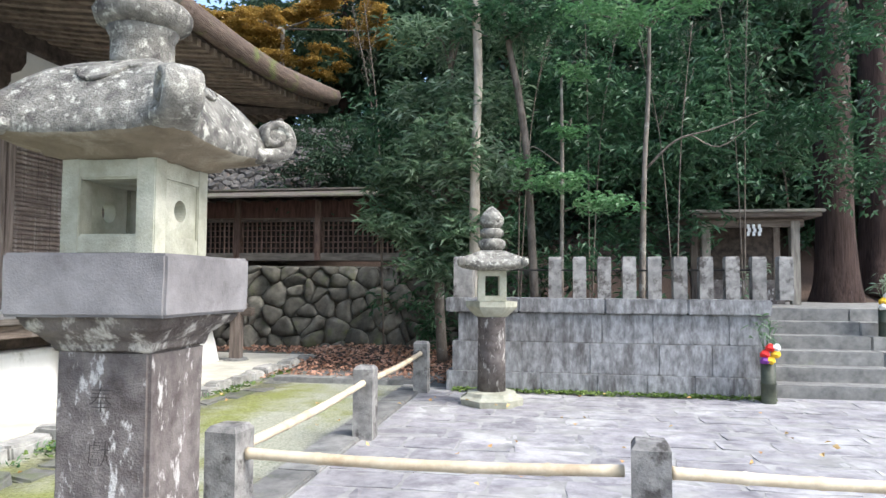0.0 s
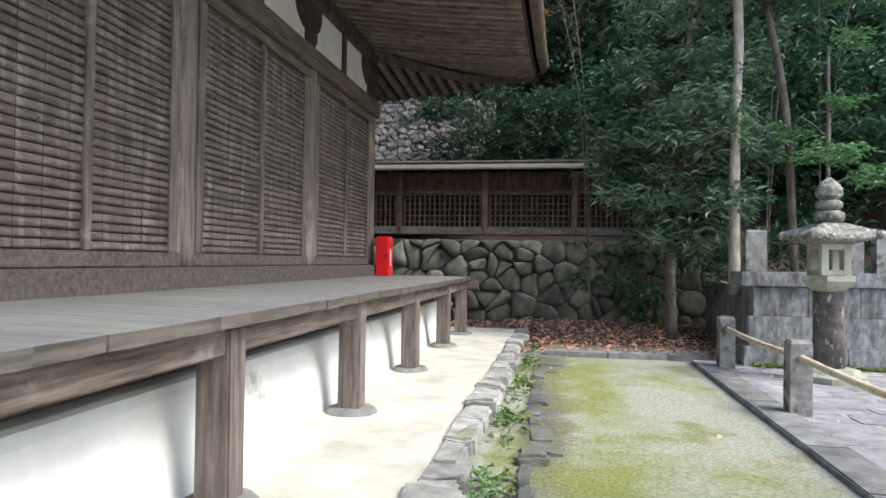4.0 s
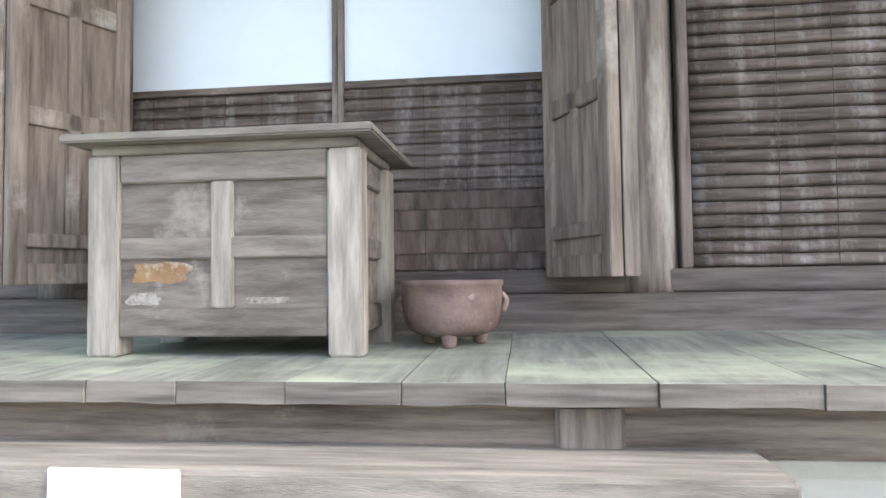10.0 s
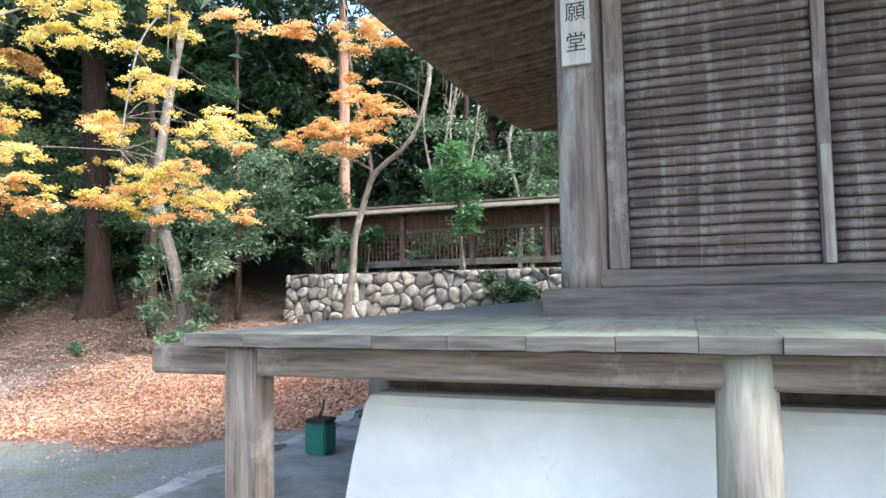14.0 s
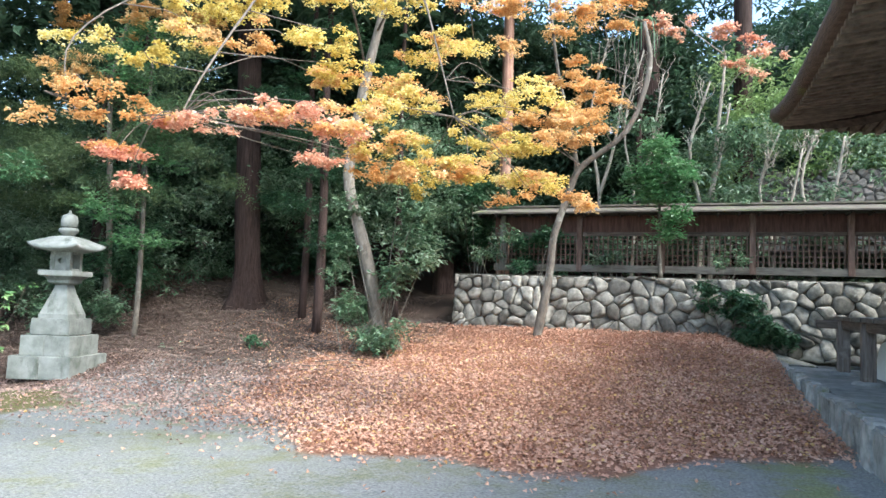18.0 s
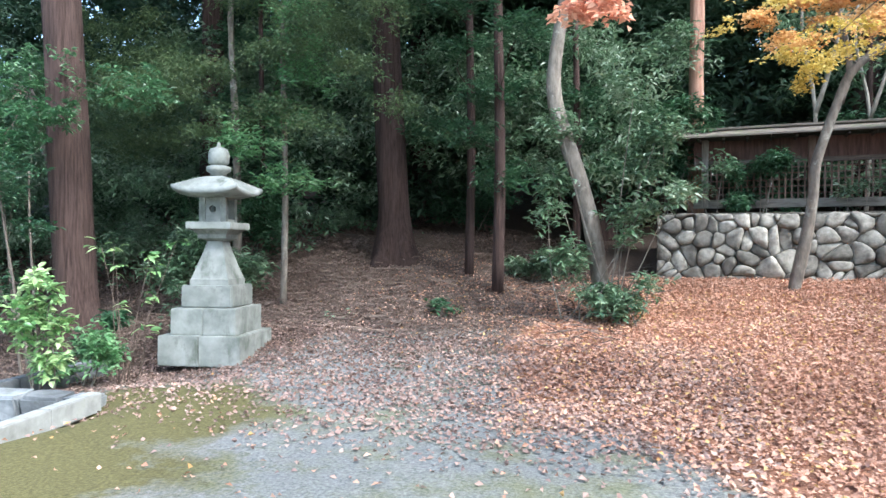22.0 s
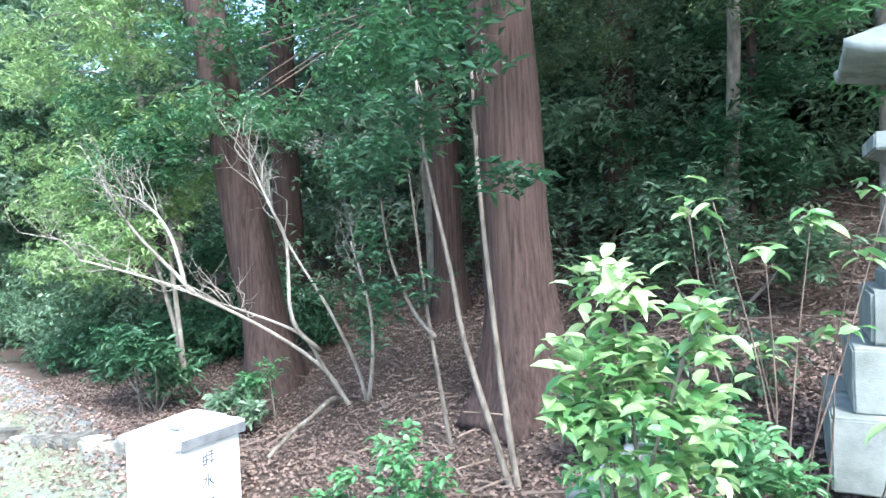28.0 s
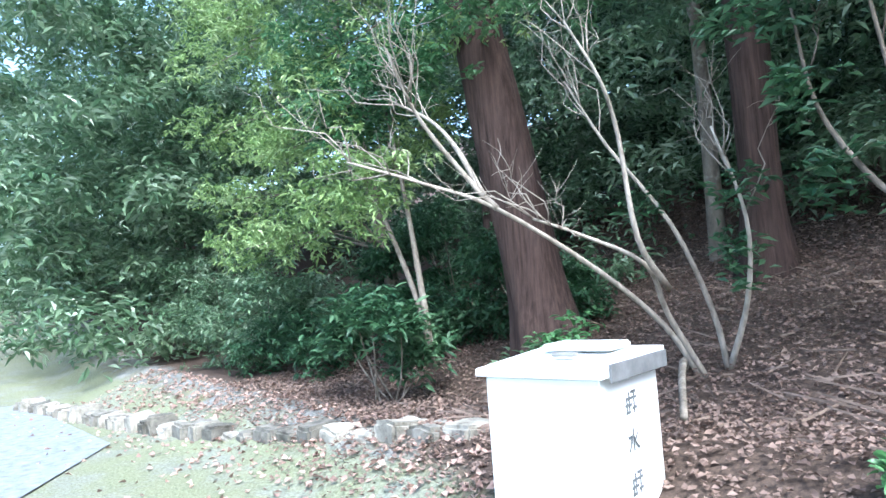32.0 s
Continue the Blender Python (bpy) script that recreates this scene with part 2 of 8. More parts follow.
granite_dark = material("lantern_post_granite", (0.07, 0.058, 0.054), (0.19, 0.168, 0.155), grain=9.0, bump=0.7, patch=(0.46, 0.44, 0.41), patch_scale=11.0, patch_at=(0.56, 0.63), patch_stretch=(1.4, 1.4, 0.6), rough=0.85, fine=140)
granite_pale = material("pale_lichen_granite", (0.25, 0.25, 0.185), (0.47, 0.465, 0.375), grain=6.0, bump=0.4, patch=(0.20, 0.20, 0.155), patch_scale=2.0, patch_at=(0.6, 0.75), rough=0.85, fine=120)
granite_west = material("weathered_pale_granite", (0.135, 0.146, 0.13), (0.29, 0.30, 0.275), grain=3.0, bump=0.4, patch=(0.10, 0.11, 0.09), patch_scale=2.0, patch_at=(0.53, 0.66), patch_stretch=(1.5, 1.5, 0.8), rough=0.85, fine=120)
wall_block = material("streaked_stone_block", (0.13, 0.13, 0.132), (0.36, 0.365, 0.365), grain=7.0, stretch=(2, 2, 1.0), bump=0.45, patch=(0.085, 0.08, 0.078), patch_scale=3.4, patch_at=(0.46, 0.66), patch_stretch=(2.2, 2.2, 0.6), own=0.0, vary=0.03, rough=0.85)
palisade_mat = material("palisade_granite", (0.13, 0.125, 0.12), (0.34, 0.33, 0.305), grain=7.0, bump=0.5, patch=(0.075, 0.068, 0.062), patch_scale=5.0, patch_at=(0.52, 0.62), rough=0.85)
fieldstone = material("grey_fieldstone", (0.10, 0.092, 0.075), (0.34, 0.32, 0.275), grain=6.0, bump=1.0, vary=0.5, patch=(0.40, 0.38, 0.33), patch_scale=5.0, patch_at=(0.6, 0.76), rough=0.88)
fieldstone_moss = material("mossy_fieldstone", (0.055, 0.052, 0.043), (0.185, 0.175, 0.145), grain=4.5, bump=0.8, vary=0.34, patch=(0.13, 0.145, 0.065), patch_scale=1.8, patch_at=(0.54, 0.7), rough=0.85)
lattice_backing = material("near_black_backing", (0.03, 0.027, 0.022), (0.07, 0.06, 0.05), grain=6.0)
slab_mat = material("paving_slab", (0.15, 0.142, 0.152), (0.33, 0.32, 0.325), grain=5.0, bump=0.4, vary=0.1, patch=(0.47, 0.465, 0.44), patch_scale=1.1, patch_at=(0.5, 0.68), own=0.02, rough=0.7)
kerb_mat = material("kerb_granite", (0.12, 0.12, 0.115), (0.29, 0.285, 0.265), grain=5.0, bump=0.4, patch=(0.25, 0.28, 0.15), patch_scale=1.5, patch_at=(0.6, 0.75))
# paler copy of the edging stone with sunlight put into its colour; moss patches
edging_lit = material("sunlit_edging_stone", (0.17, 0.17, 0.155), (0.43, 0.42, 0.385), grain=6.0, bump=0.7, patch=(0.17, 0.19, 0.09), patch_scale=2.5, patch_at=(0.58, 0.70), vary=0.25)
wall_stone = material("bluish_bank_stone", (0.10, 0.107, 0.11), (0.25, 0.262, 0.267), grain=4.0, bump=0.6, vary=0.3, patch=(0.09, 0.10, 0.07), patch_scale=3.0, patch_at=(0.56, 0.72), rough=0.88)
kerb_white = material("weathered_concrete_coping", (0.22, 0.225, 0.21), (0.40, 0.405, 0.385), grain=4.0, bump=0.3, rough=0.88, patch=(0.18, 0.19, 0.13), patch_scale=2.0, patch_at=(0.55, 0.72))
bamboo_mat = material("dry_bamboo", (0.40, 0.31, 0.20), (0.66, 0.58, 0.43), grain=2.0, stretch=(3, 3, 3), bump=0.1, rough=0.45, patch=(0.28, 0.16, 0.09), patch_scale=1.4, patch_at=(0.62, 0.75))
red_paint = material("red_enamel", (0.62, 0.012, 0.018), (0.70, 0.02, 0.025), grain=3.0, bump=0.03, rough=0.35, vary=0.0)
white_paint = material("white_enamel", (0.74, 0.77, 0.77), (0.82, 0.84, 0.84), grain=2.0, bump=0.03, rough=0.4, vary=0.0)
white_board = material("white_board", (0.80, 0.81, 0.81), (0.85, 0.86, 0.86), grain=2.0, bump=0.02, rough=0.6, vary=0.0)
grey_lettering = material("grey_lettering", (0.09, 0.10, 0.105), (0.13, 0.14, 0.15), grain=9.0, bump=0.0, vary=0.0)
black_ink = material("black_ink", (0.015, 0.014, 0.013), (0.03, 0.028, 0.025), grain=9.0, bump=0.0, vary=0.0)
terracotta = material("rusty_iron", (0.10, 0.066, 0.056), (0.22, 0.155, 0.13), grain=6.0, bump=0.3, rough=0.75, patch=(0.40, 0.33, 0.29), patch_scale=7.0, patch_at=(0.62, 0.72))
iron = material("dark_iron", (0.02, 0.02, 0.02), (0.06, 0.055, 0.05), grain=9.0, bump=0.2, rough=0.5, metal=0.8)
cedar_bark = material("cedar_bark", (0.019, 0.011, 0.009), (0.085, 0.053, 0.044), grain=2.0, stretch=(16, 16, 0.7), bump=1.0, fine=24, rough=0.95, patch=(0.095, 0.063, 0.054), patch_scale=1.8, patch_at=(0.5, 0.76), patch_stretch=(4, 4, 0.6))
dim_stone = material("mossy_grey_edging", (0.07, 0.07, 0.063), (0.20, 0.20, 0.18), grain=4.0, bump=0.5, patch=(0.12, 0.14, 0.065), patch_scale=1.6, patch_at=(0.52, 0.68))
grey_bark = material("grey_bark", (0.095, 0.08, 0.064), (0.26, 0.225, 0.185), grain=4.0, stretch=(3, 3, 1), bump=0.5, patch=(0.42, 0.42, 0.36), patch_scale=4.0, patch_at=(0.56, 0.7))
pale_bark = material("pale_maple_bark", (0.22, 0.19, 0.15), (0.46, 0.41, 0.34), grain=4.0, stretch=(3, 3, 1), bump=0.5, patch=(0.30, 0.32, 0.22), patch_scale=3.0, patch_at=(0.6, 0.75))
pale_stem = material("bleached_stem_bark", (0.16, 0.135, 0.11), (0.38, 0.34, 0.29), grain=5.0, stretch=(3, 3, 1), bump=0.4)
stem_bark = material("thin_stem_bark", (0.075, 0.06, 0.047), (0.22, 0.185, 0.15), grain=5.0, stretch=(3, 3, 1), bump=0.4)
# lit copy of the cedar bark: sun on the trunk is mixed into the red
sunlit_bark = material("sunlit_red_bark", (0.22, 0.11, 0.075), (0.46, 0.27, 0.19), grain=2.5, stretch=(7, 7, 0.6), bump=0.8)
twig_mat = material("dead_twig", (0.06, 0.043, 0.034), (0.19, 0.14, 0.11), grain=6.0, bump=0.3, vary=0.4)
bamboo_dark = material("dark_cut_bamboo", (0.03, 0.035, 0.025), (0.10, 0.11, 0.075), grain=4.0, bump=0.2, rough=0.5)
green_plastic = material("green_plastic", (0.01, 0.10, 0.075), (0.015, 0.14, 0.10), grain=3.0, bump=0.05, rough=0.4, vary=0.0)
leaf_dark = leaf_material("dark_evergreen_leaf", [(0.014, 0.042, 0.019), (0.030, 0.085, 0.038), (0.060, 0.14, 0.064), (0.12, 0.21, 0.11)])
leaf_mid = leaf_material("glossy_mid_green_leaf", [(0.03, 0.085, 0.035), (0.06, 0.15, 0.06), (0.105, 0.215, 0.098), (0.19, 0.31, 0.16)], gloss=0.35)
leaf_far = leaf_material("far_forest_leaf", [(0.018, 0.038, 0.021), (0.032, 0.068, 0.036), (0.055, 0.105, 0.056), (0.095, 0.145, 0.08)], gloss=0.6)
# the ramp's palest greens stand in for glints on glossy leaves
leaf_olive = leaf_material("broad_evergreen_leaf", [(0.045, 0.095, 0.047), (0.095, 0.17, 0.088), (0.18, 0.265, 0.155), (0.35, 0.43, 0.32)], gloss=0.3)
leaf_sprays = leaf_material("cedar_spray_leaf", [(0.03, 0.06, 0.025), (0.06, 0.10, 0.04), (0.10, 0.15, 0.06), (0.17, 0.21, 0.10)], gloss=0.6)
leaf_bright = leaf_material("bright_green_leaf", [(0.05, 0.14, 0.05), (0.09, 0.22, 0.08), (0.15, 0.30, 0.13), (0.25, 0.40, 0.20)], gloss=0.35)
leaf_lime = leaf_material("pale_green_laurel_leaf", [(0.06, 0.16, 0.05), (0.15, 0.30, 0.10), (0.33, 0.48, 0.20), (0.60, 0.66, 0.38)], gloss=0.35)
leaf_yellow = leaf_material("yellow_maple_leaf", [(0.40, 0.31, 0.06), (0.64, 0.50, 0.12), (0.80, 0.67, 0.24), (0.90, 0.81, 0.46)], gloss=0.55, clear=0.5)
leaf_orange = leaf_material("orange_maple_leaf", [(0.50, 0.25, 0.08), (0.70, 0.41, 0.15), (0.84, 0.58, 0.27), (0.91, 0.75, 0.46)], gloss=0.55, clear=0.5)
granite_plain = material("smooth_grey_granite", (0.12, 0.112, 0.112), (0.26, 0.25, 0.245), grain=3.0, bump=0.35, patch=(0.10, 0.09, 0.088), patch_scale=4.0, patch_at=(0.55, 0.72), rough=0.85, fine=120)
screen_brown = material("brown_screen_board", (0.06, 0.040, 0.032), (0.17, 0.118, 0.095), grain=3.0, stretch=(5, 5, 1.2), bump=0.3, vary=0.15, patch=(0.22, 0.19, 0.165), patch_scale=4.0, patch_at=(0.55, 0.75), patch_stretch=(3, 3, 0.5))
# darker maple leaf for the tree behind the hall: its shade is in the colour
leaf_amber_shaded = leaf_material("shaded_amber_leaf", [(0.20, 0.12, 0.025), (0.32, 0.20, 0.04), (0.44, 0.29, 0.07), (0.50, 0.36, 0.11)], gloss=0.55, clear=0.4)
leaf_red = leaf_material("red_orange_maple_leaf", [(0.42, 0.15, 0.11), (0.68, 0.32, 0.21), (0.84, 0.52, 0.36), (0.92, 0.76, 0.58)], gloss=0.55, clear=0.5)
litter = leaf_material("fallen_maple_leaf", [(0.32, 0.165, 0.105), (0.45, 0.245, 0.16), (0.54, 0.32, 0.22), (0.63, 0.43, 0.32)], gloss=0.7, clear=0.1)
litter_pink = leaf_material("faded_fallen_leaf", [(0.17, 0.11, 0.09), (0.28, 0.185, 0.155), (0.38, 0.265, 0.215), (0.50, 0.37, 0.30)], gloss=0.7, clear=0.1)
# lit copy of the evergreen leaf, sunshine put into its greens
leaf_sunny = leaf_material("sunlit_green_leaf", [(0.10, 0.18, 0.06), (0.19, 0.29, 0.10), (0.31, 0.43, 0.17), (0.46, 0.56, 0.30)], gloss=0.4)
litter_bank = leaf_material("dull_bank_litter", [(0.10, 0.066, 0.052), (0.15, 0.10, 0.08), (0.20, 0.14, 0.112), (0.28, 0.20, 0.165)], gloss=0.75, clear=0.1)
litter_gold = leaf_material("fallen_golden_leaf", [(0.30, 0.15, 0.06), (0.48, 0.28, 0.10), (0.62, 0.42, 0.17), (0.66, 0.52, 0.25)], gloss=0.7, clear=0.1)
moss_leaf = leaf_material("moss_tuft", [(0.05, 0.09, 0.015), (0.09, 0.15, 0.03), (0.15, 0.22, 0.05), (0.20, 0.26, 0.08)], gloss=0.8, clear=0.2)
petal_white = material("white_petal", (0.70, 0.70, 0.66), (0.80, 0.80, 0.76), grain=9.0, bump=0.0)
petal_red = material("red_petal", (0.55, 0.02, 0.02), (0.68, 0.05, 0.04), grain=9.0, bump=0.0)
petal_yellow = material("yellow_petal", (0.70, 0.40, 0.02), (0.78, 0.52, 0.05), grain=9.0, bump=0.0)
petal_purple = material("purple_petal", (0.14, 0.03, 0.20), (0.22, 0.06, 0.30), grain=9.0, bump=0.0)


# ---- building blocks ----
def thing(name, label, category, x, y, z, group="", rz=0.0):
    ob = new(name)
    ob.empty_display_size = 0.1
    ob.matrix_world = pose(x, y, z, 0, 0, rz)
    return tagged(ob, label, category, group)


def mesh_object(name, me, mat, parent=None, label="", world_space=True):
    ob = new(name, me)
    if mat is not None and not me.materials:
        me.materials.append(mat)
    if parent is not None:
        ob.parent = parent
        if world_space:
            above = parent.matrix_basis if parent.parent is None else parent.parent.matrix_basis @ parent.matrix_parent_inverse @ parent.matrix_basis
            ob.matrix_parent_inverse = above.inverted()
    if label:
        ob["label"] = label
    return ob


def part(name, bm, mat, parent=None, label="", smooth=False, world_space=True):
    """Links a bmesh as one mesh object under a thing or a part."""
    me = bpy.data.meshes.new(name)
    bm.normal_update()
    bm.to_mesh(me)
    bm.free()
    if smooth:
        me.polygons.foreach_set("use_smooth", [True] * len(me.polygons))
    return mesh_object(name, me, mat, parent, label, world_space)


def box(x0, x1, y0, y1, z0, z1, bevel=0.0, bm=None, turn=None):
    """A box, with rounded edges where bevel is given."""
    own = bmesh.new()
    bmesh.ops.create_cube(own, size=1.0, matrix=Matrix.Translation(((x0 + x1) / 2, (y0 + y1) / 2, (z0 + z1) / 2)) @ Matrix.Diagonal((abs(x1 - x0), abs(y1 - y0), abs(z1 - z0), 1)))
    if bevel:
        bmesh.ops.bevel(own, geom=own.edges[:], offset=bevel, segments=2, affect="EDGES")
    if turn is not None:
        own.transform(turn)
    if bm is None:
        return own
    me = bpy.data.meshes.new("temporary")
    own.to_mesh(me)
    own.free()
    bm.from_mesh(me)
    bpy.data.meshes.remove(me)
    return bm


def rough_up(bm, amount, scale=3.0):
    """Wear: moves every vertex a little, by a smooth noise."""
    for v in bm.verts:
        v.co += Vector(noise.noise_vector(v.co * scale)) * amount
    return bm


def cut(bm, times=1):
    bmesh.ops.subdivide_edges(bm, edges=bm.edges[:], cuts=times, use_grid_fill=True)
    return bm


def lathe(profile, sides=16, turn=0.0, squash=1.0):
    """A turned shape: profile of (radius, height). With 4 or 6 sides, a square or six-sided one."""
    bm = bmesh.new()
    rings = []
    for r, z in profile:
        rings.append([bm.verts.new((r * math.cos(turn + 2 * math.pi * i / sides), r * squash * math.sin(turn + 2 * math.pi * i / sides), z)) for i in range(sides)])
    for a, b in zip(rings, rings[1:]):
        for i in range(sides):
            bm.faces.new((a[i], a[(i + 1) % sides], b[(i + 1) % sides], b[i]))
    bm.faces.new(list(reversed(rings[0])))
    bm.faces.new(rings[-1])
    return bm


def square_lathe(profile):
    """Profile of (half width, height), square in plan."""
    return lathe([(w * math.sqrt(2), z) for w, z in profile], 4, math.pi / 4)


def smooth_path(points, steps=4):
    """A Catmull-Rom line through the points."""
    p = [Vector(q) for q in points]
    if len(p) < 3:
        return p
    p = [p[0] * 2 - p[1]] + p + [p[-1] * 2 - p[-2]]
    out = []
    for i in range(1, len(p) - 2):
        for s in range(steps):
            t = s / steps
            out.append(0.5 * ((2 * p[i]) + (p[i + 1] - p[i - 1]) * t + (2 * p[i - 1] - 5 * p[i] + 4 * p[i + 1] - p[i + 2]) * t * t + (3 * p[i] - p[i - 1] - 3 * p[i + 1] + p[i + 2]) * t ** 3))
    out.append(p[-2])
    return out


def tube(points, r0, r1, sides=8, bm=None, steps=4, flare=0.0, lumps=0.0):
    """A tapered limb along the points; flare widens its foot."""
    path = smooth_path(points, steps)
    bm = bm or bmesh.new()
    rings = []
    side = Vector((1, 0, 0))
    for i, c in enumerate(path):
        f = i / (len(path) - 1)
        way = (path[min(i + 1, len(path) - 1)] - path[max(i - 1, 0)]).normalized()
        side = (side - way * side.dot(way))
        side = side.normalized() if side.length > 1e-4 else way.orthogonal().normalized()
        up = way.cross(side)
        r = (r0 + (r1 - r0) * f) + flare * max(0.0, 1 - f * 7) ** 2
        ring = []
        for k in range(sides):
            a = 2 * math.pi * k / sides
            d = side * math.cos(a) + up * math.sin(a)
            rr = r * (1 + lumps * noise.noise(Vector((math.cos(a) * 2, math.sin(a) * 2, c.z * 0.7 + c.x))))
            ring.append(bm.verts.new(c + d * rr))
        rings.append(ring)
    for a, b in zip(rings, rings[1:]):
        for k in range(sides):
            bm.faces.new((a[k], a[(k + 1) % sides], b[(k + 1) % sides], b[k]))
    bm.faces.new(list(reversed(rings[0])))
    bm.faces.new(rings[-1])
    return bm


def array_mesh(name, verts, faces, smooth=False):
    """A mesh from arrays of corners and of faces with equally many corners."""
    verts, faces = np.asarray(verts, dtype=np.float32), np.asarray(faces, dtype=np.int32)
    me = bpy.data.meshes.new(name)
    me.vertices.add(len(verts))
    me.vertices.foreach_set("co", verts.ravel())
    k = faces.shape[1]
    me.loops.add(faces.size)
    me.loops.foreach_set("vertex_index", faces.ravel())
    me.polygons.add(len(faces))
    me.polygons.foreach_set("loop_start", np.arange(0, faces.size, k, dtype=np.int32))
    me.polygons.foreach_set("use_smooth", np.full(len(faces), smooth))
    me.update(calc_edges=True)
    return me


def sprigs(centres, per, length, width, rng, rise=(-0.5, 0.7), spread=0.25, flat=0.35, full=False):
    """Leaves set round each centre: folded blades that point away from it."""
    c = np.repeat(np.asarray(centres, dtype=np.float64), per, axis=0)
    n = len(c)
    az, el = rng.uniform(0, 2 * np.pi, n), rng.uniform(rise[0], rise[1], n)
    way = np.stack([np.cos(az) * np.cos(el), np.sin(az) * np.cos(el), np.sin(el)], 1)
    c = c + rng.normal(0, 1, (n, 3)) * spread * length
    up = np.tile(np.array([0.0, 0.0, 1.0]), (n, 1)) + rng.normal(0, flat, (n, 3))
    side = np.cross(way, up)
    side /= np.linalg.norm(side, axis=1, keepdims=True) + 1e-9
    nor = np.cross(side, way)
    ll, ww = (length * rng.uniform(0.6, 1.25, n))[:, None], (width * rng.uniform(0.7, 1.2, n))[:, None]
    base, tip = c + way * 0.1 * ll, c + way * ll - nor * 0.12 * ll
    mid = c + way * 0.55 * ll + nor * 0.05 * ll
    if full:
        # broad leaves: an oval folded along the midrib, its tip bent down
        rows, tri = [base], []
        for u, k, drop in ((0.27, 0.40, 0.0), (0.52, 0.50, 0.03), (0.78, 0.36, 0.12)):
            m = c + way * u * ll - nor * drop * ll
            rows += [m, m + side * ww * k + nor * 0.16 * ww, m - side * ww * k + nor * 0.16 * ww]
        rows.append(c + way * ll - nor * 0.26 * ll)
        for s0 in (1, 2):
            tri += [(0, 1 + s0, 1), (1, 1 + s0, 4 + s0), (1, 4 + s0, 4), (4, 4 + s0, 7 + s0), (4, 7 + s0, 7), (7, 7 + s0, 10)]
        i = np.arange(n)[:, None] * 11
        return np.stack(rows, 1).reshape(-1, 3), np.concatenate([i + np.array([q]) for q in tri], 0)
    v = np.stack([base, mid + side * ww / 2 + nor * 0.12 * ww, tip, mid - side * ww / 2 + nor * 0.12 * ww], 1).reshape(-1, 3)
    i = np.arange(n)[:, None] * 4
    return v, np.concatenate([i + np.array([[0, 1, 2]]), i + np.array([[0, 2, 3]])], 0)


def clump_points(clumps, rng, shell=0.55):
    """Points within uneven, hollow clumps (x, y, z, half sizes, count)."""
    out = []
    for x, y, z, rx, ry, rz, k in clumps:
        d = rng.normal(0, 1, (k, 3))
        d /= np.linalg.norm(d, axis=1, keepdims=True)
        r = rng.uniform(shell ** 3, 1, k) ** (1 / 3)
        lump = 0.8 + 0.28 * np.sin(d[:, 0] * 5 + x) * np.cos(d[:, 1] * 4 + y) + 0.2 * np.sin(d[:, 2] * 6 + z)
        out.append(np.array([x, y, z]) + d * (r * lump)[:, None] * np.array([rx, ry, rz]))
    return np.concatenate(out, 0)


def crown(name, clumps, per, length, width, mat, parent, seed, label="", rise=(-0.5, 0.7), shell=0.5, flat=0.35, full=False):
    rng = np.random.default_rng(seed)
    v, f = sprigs(clump_points(clumps, rng, shell), per, length, width, rng, rise, flat=flat, full=full)
    return mesh_object(name, array_mesh(name, v, f), mat, parent, label)


def ground_height(x, y):
    """The lie of the land, in metres: nearly level before the hall, falling to the west, rising to the woods."""
    base = np.interp(x, [-60, -44, -36, -33.2, -31.2, -28.6, -19, -16, -5.0, -2.0, 60], [-1.75, -1.72, -1.70, -1.68, -1.4, -0.52, -0.36, -0.26, -0.02, 0.03, 0.03])
    lift = np.interp(y, [-200, 3.0, 4.2, 5.2], [0.0, 0.0, 0.0, 1.0])
    terrace = np.interp(x, [-60, -44, -38, -35.5, -33.0, -28.6, -19, -16, -4.6, -4.2, 60], [-1.3, -1.3, -1.35, -1.25, -1.0, -0.50, -0.36, -0.26, -0.02, 0.03, 0.03])
    base = base * (1 - lift) + terrace * lift
    west = np.interp(x, [-60, -18.5, -16.5, -6, 60], [1, 1, 0.25, 0.0, 0.0])
    rise = np.interp(y, [-200, 6.0, 10.4, 13.4, 15.0], [0, 0, 0.44, 0.86, 1.0]) * west
    rise = rise + np.interp(x, [-60, -38, -32, -27, 60], [1.4, 1.3, 1.0, 0.0, 0.0]) * np.interp(y, [-200, 6.4, 9.0, 13.0, 400], [0, 0.0, 0.55, 1.3, 1.3])
    east = np.interp(x, [-60, -18, -6, 60], [0.5, 0.5, 1, 1])
    rise = rise + np.interp(y, [-200, 9.5, 14, 18, 26, 60, 110, 400], [0, 0, 0.15, 1.6, 6.0, 26, 48, 60]) * east
    rise = rise + np.interp(x, [-400, -110, -70, -52, -47, 60], [9, 7, 2.5, 0.4, 0.0, 0.0])
    return base + rise


def ground_at(x, y):
    return float(ground_height(np.array([x]), np.array([y]))[0])

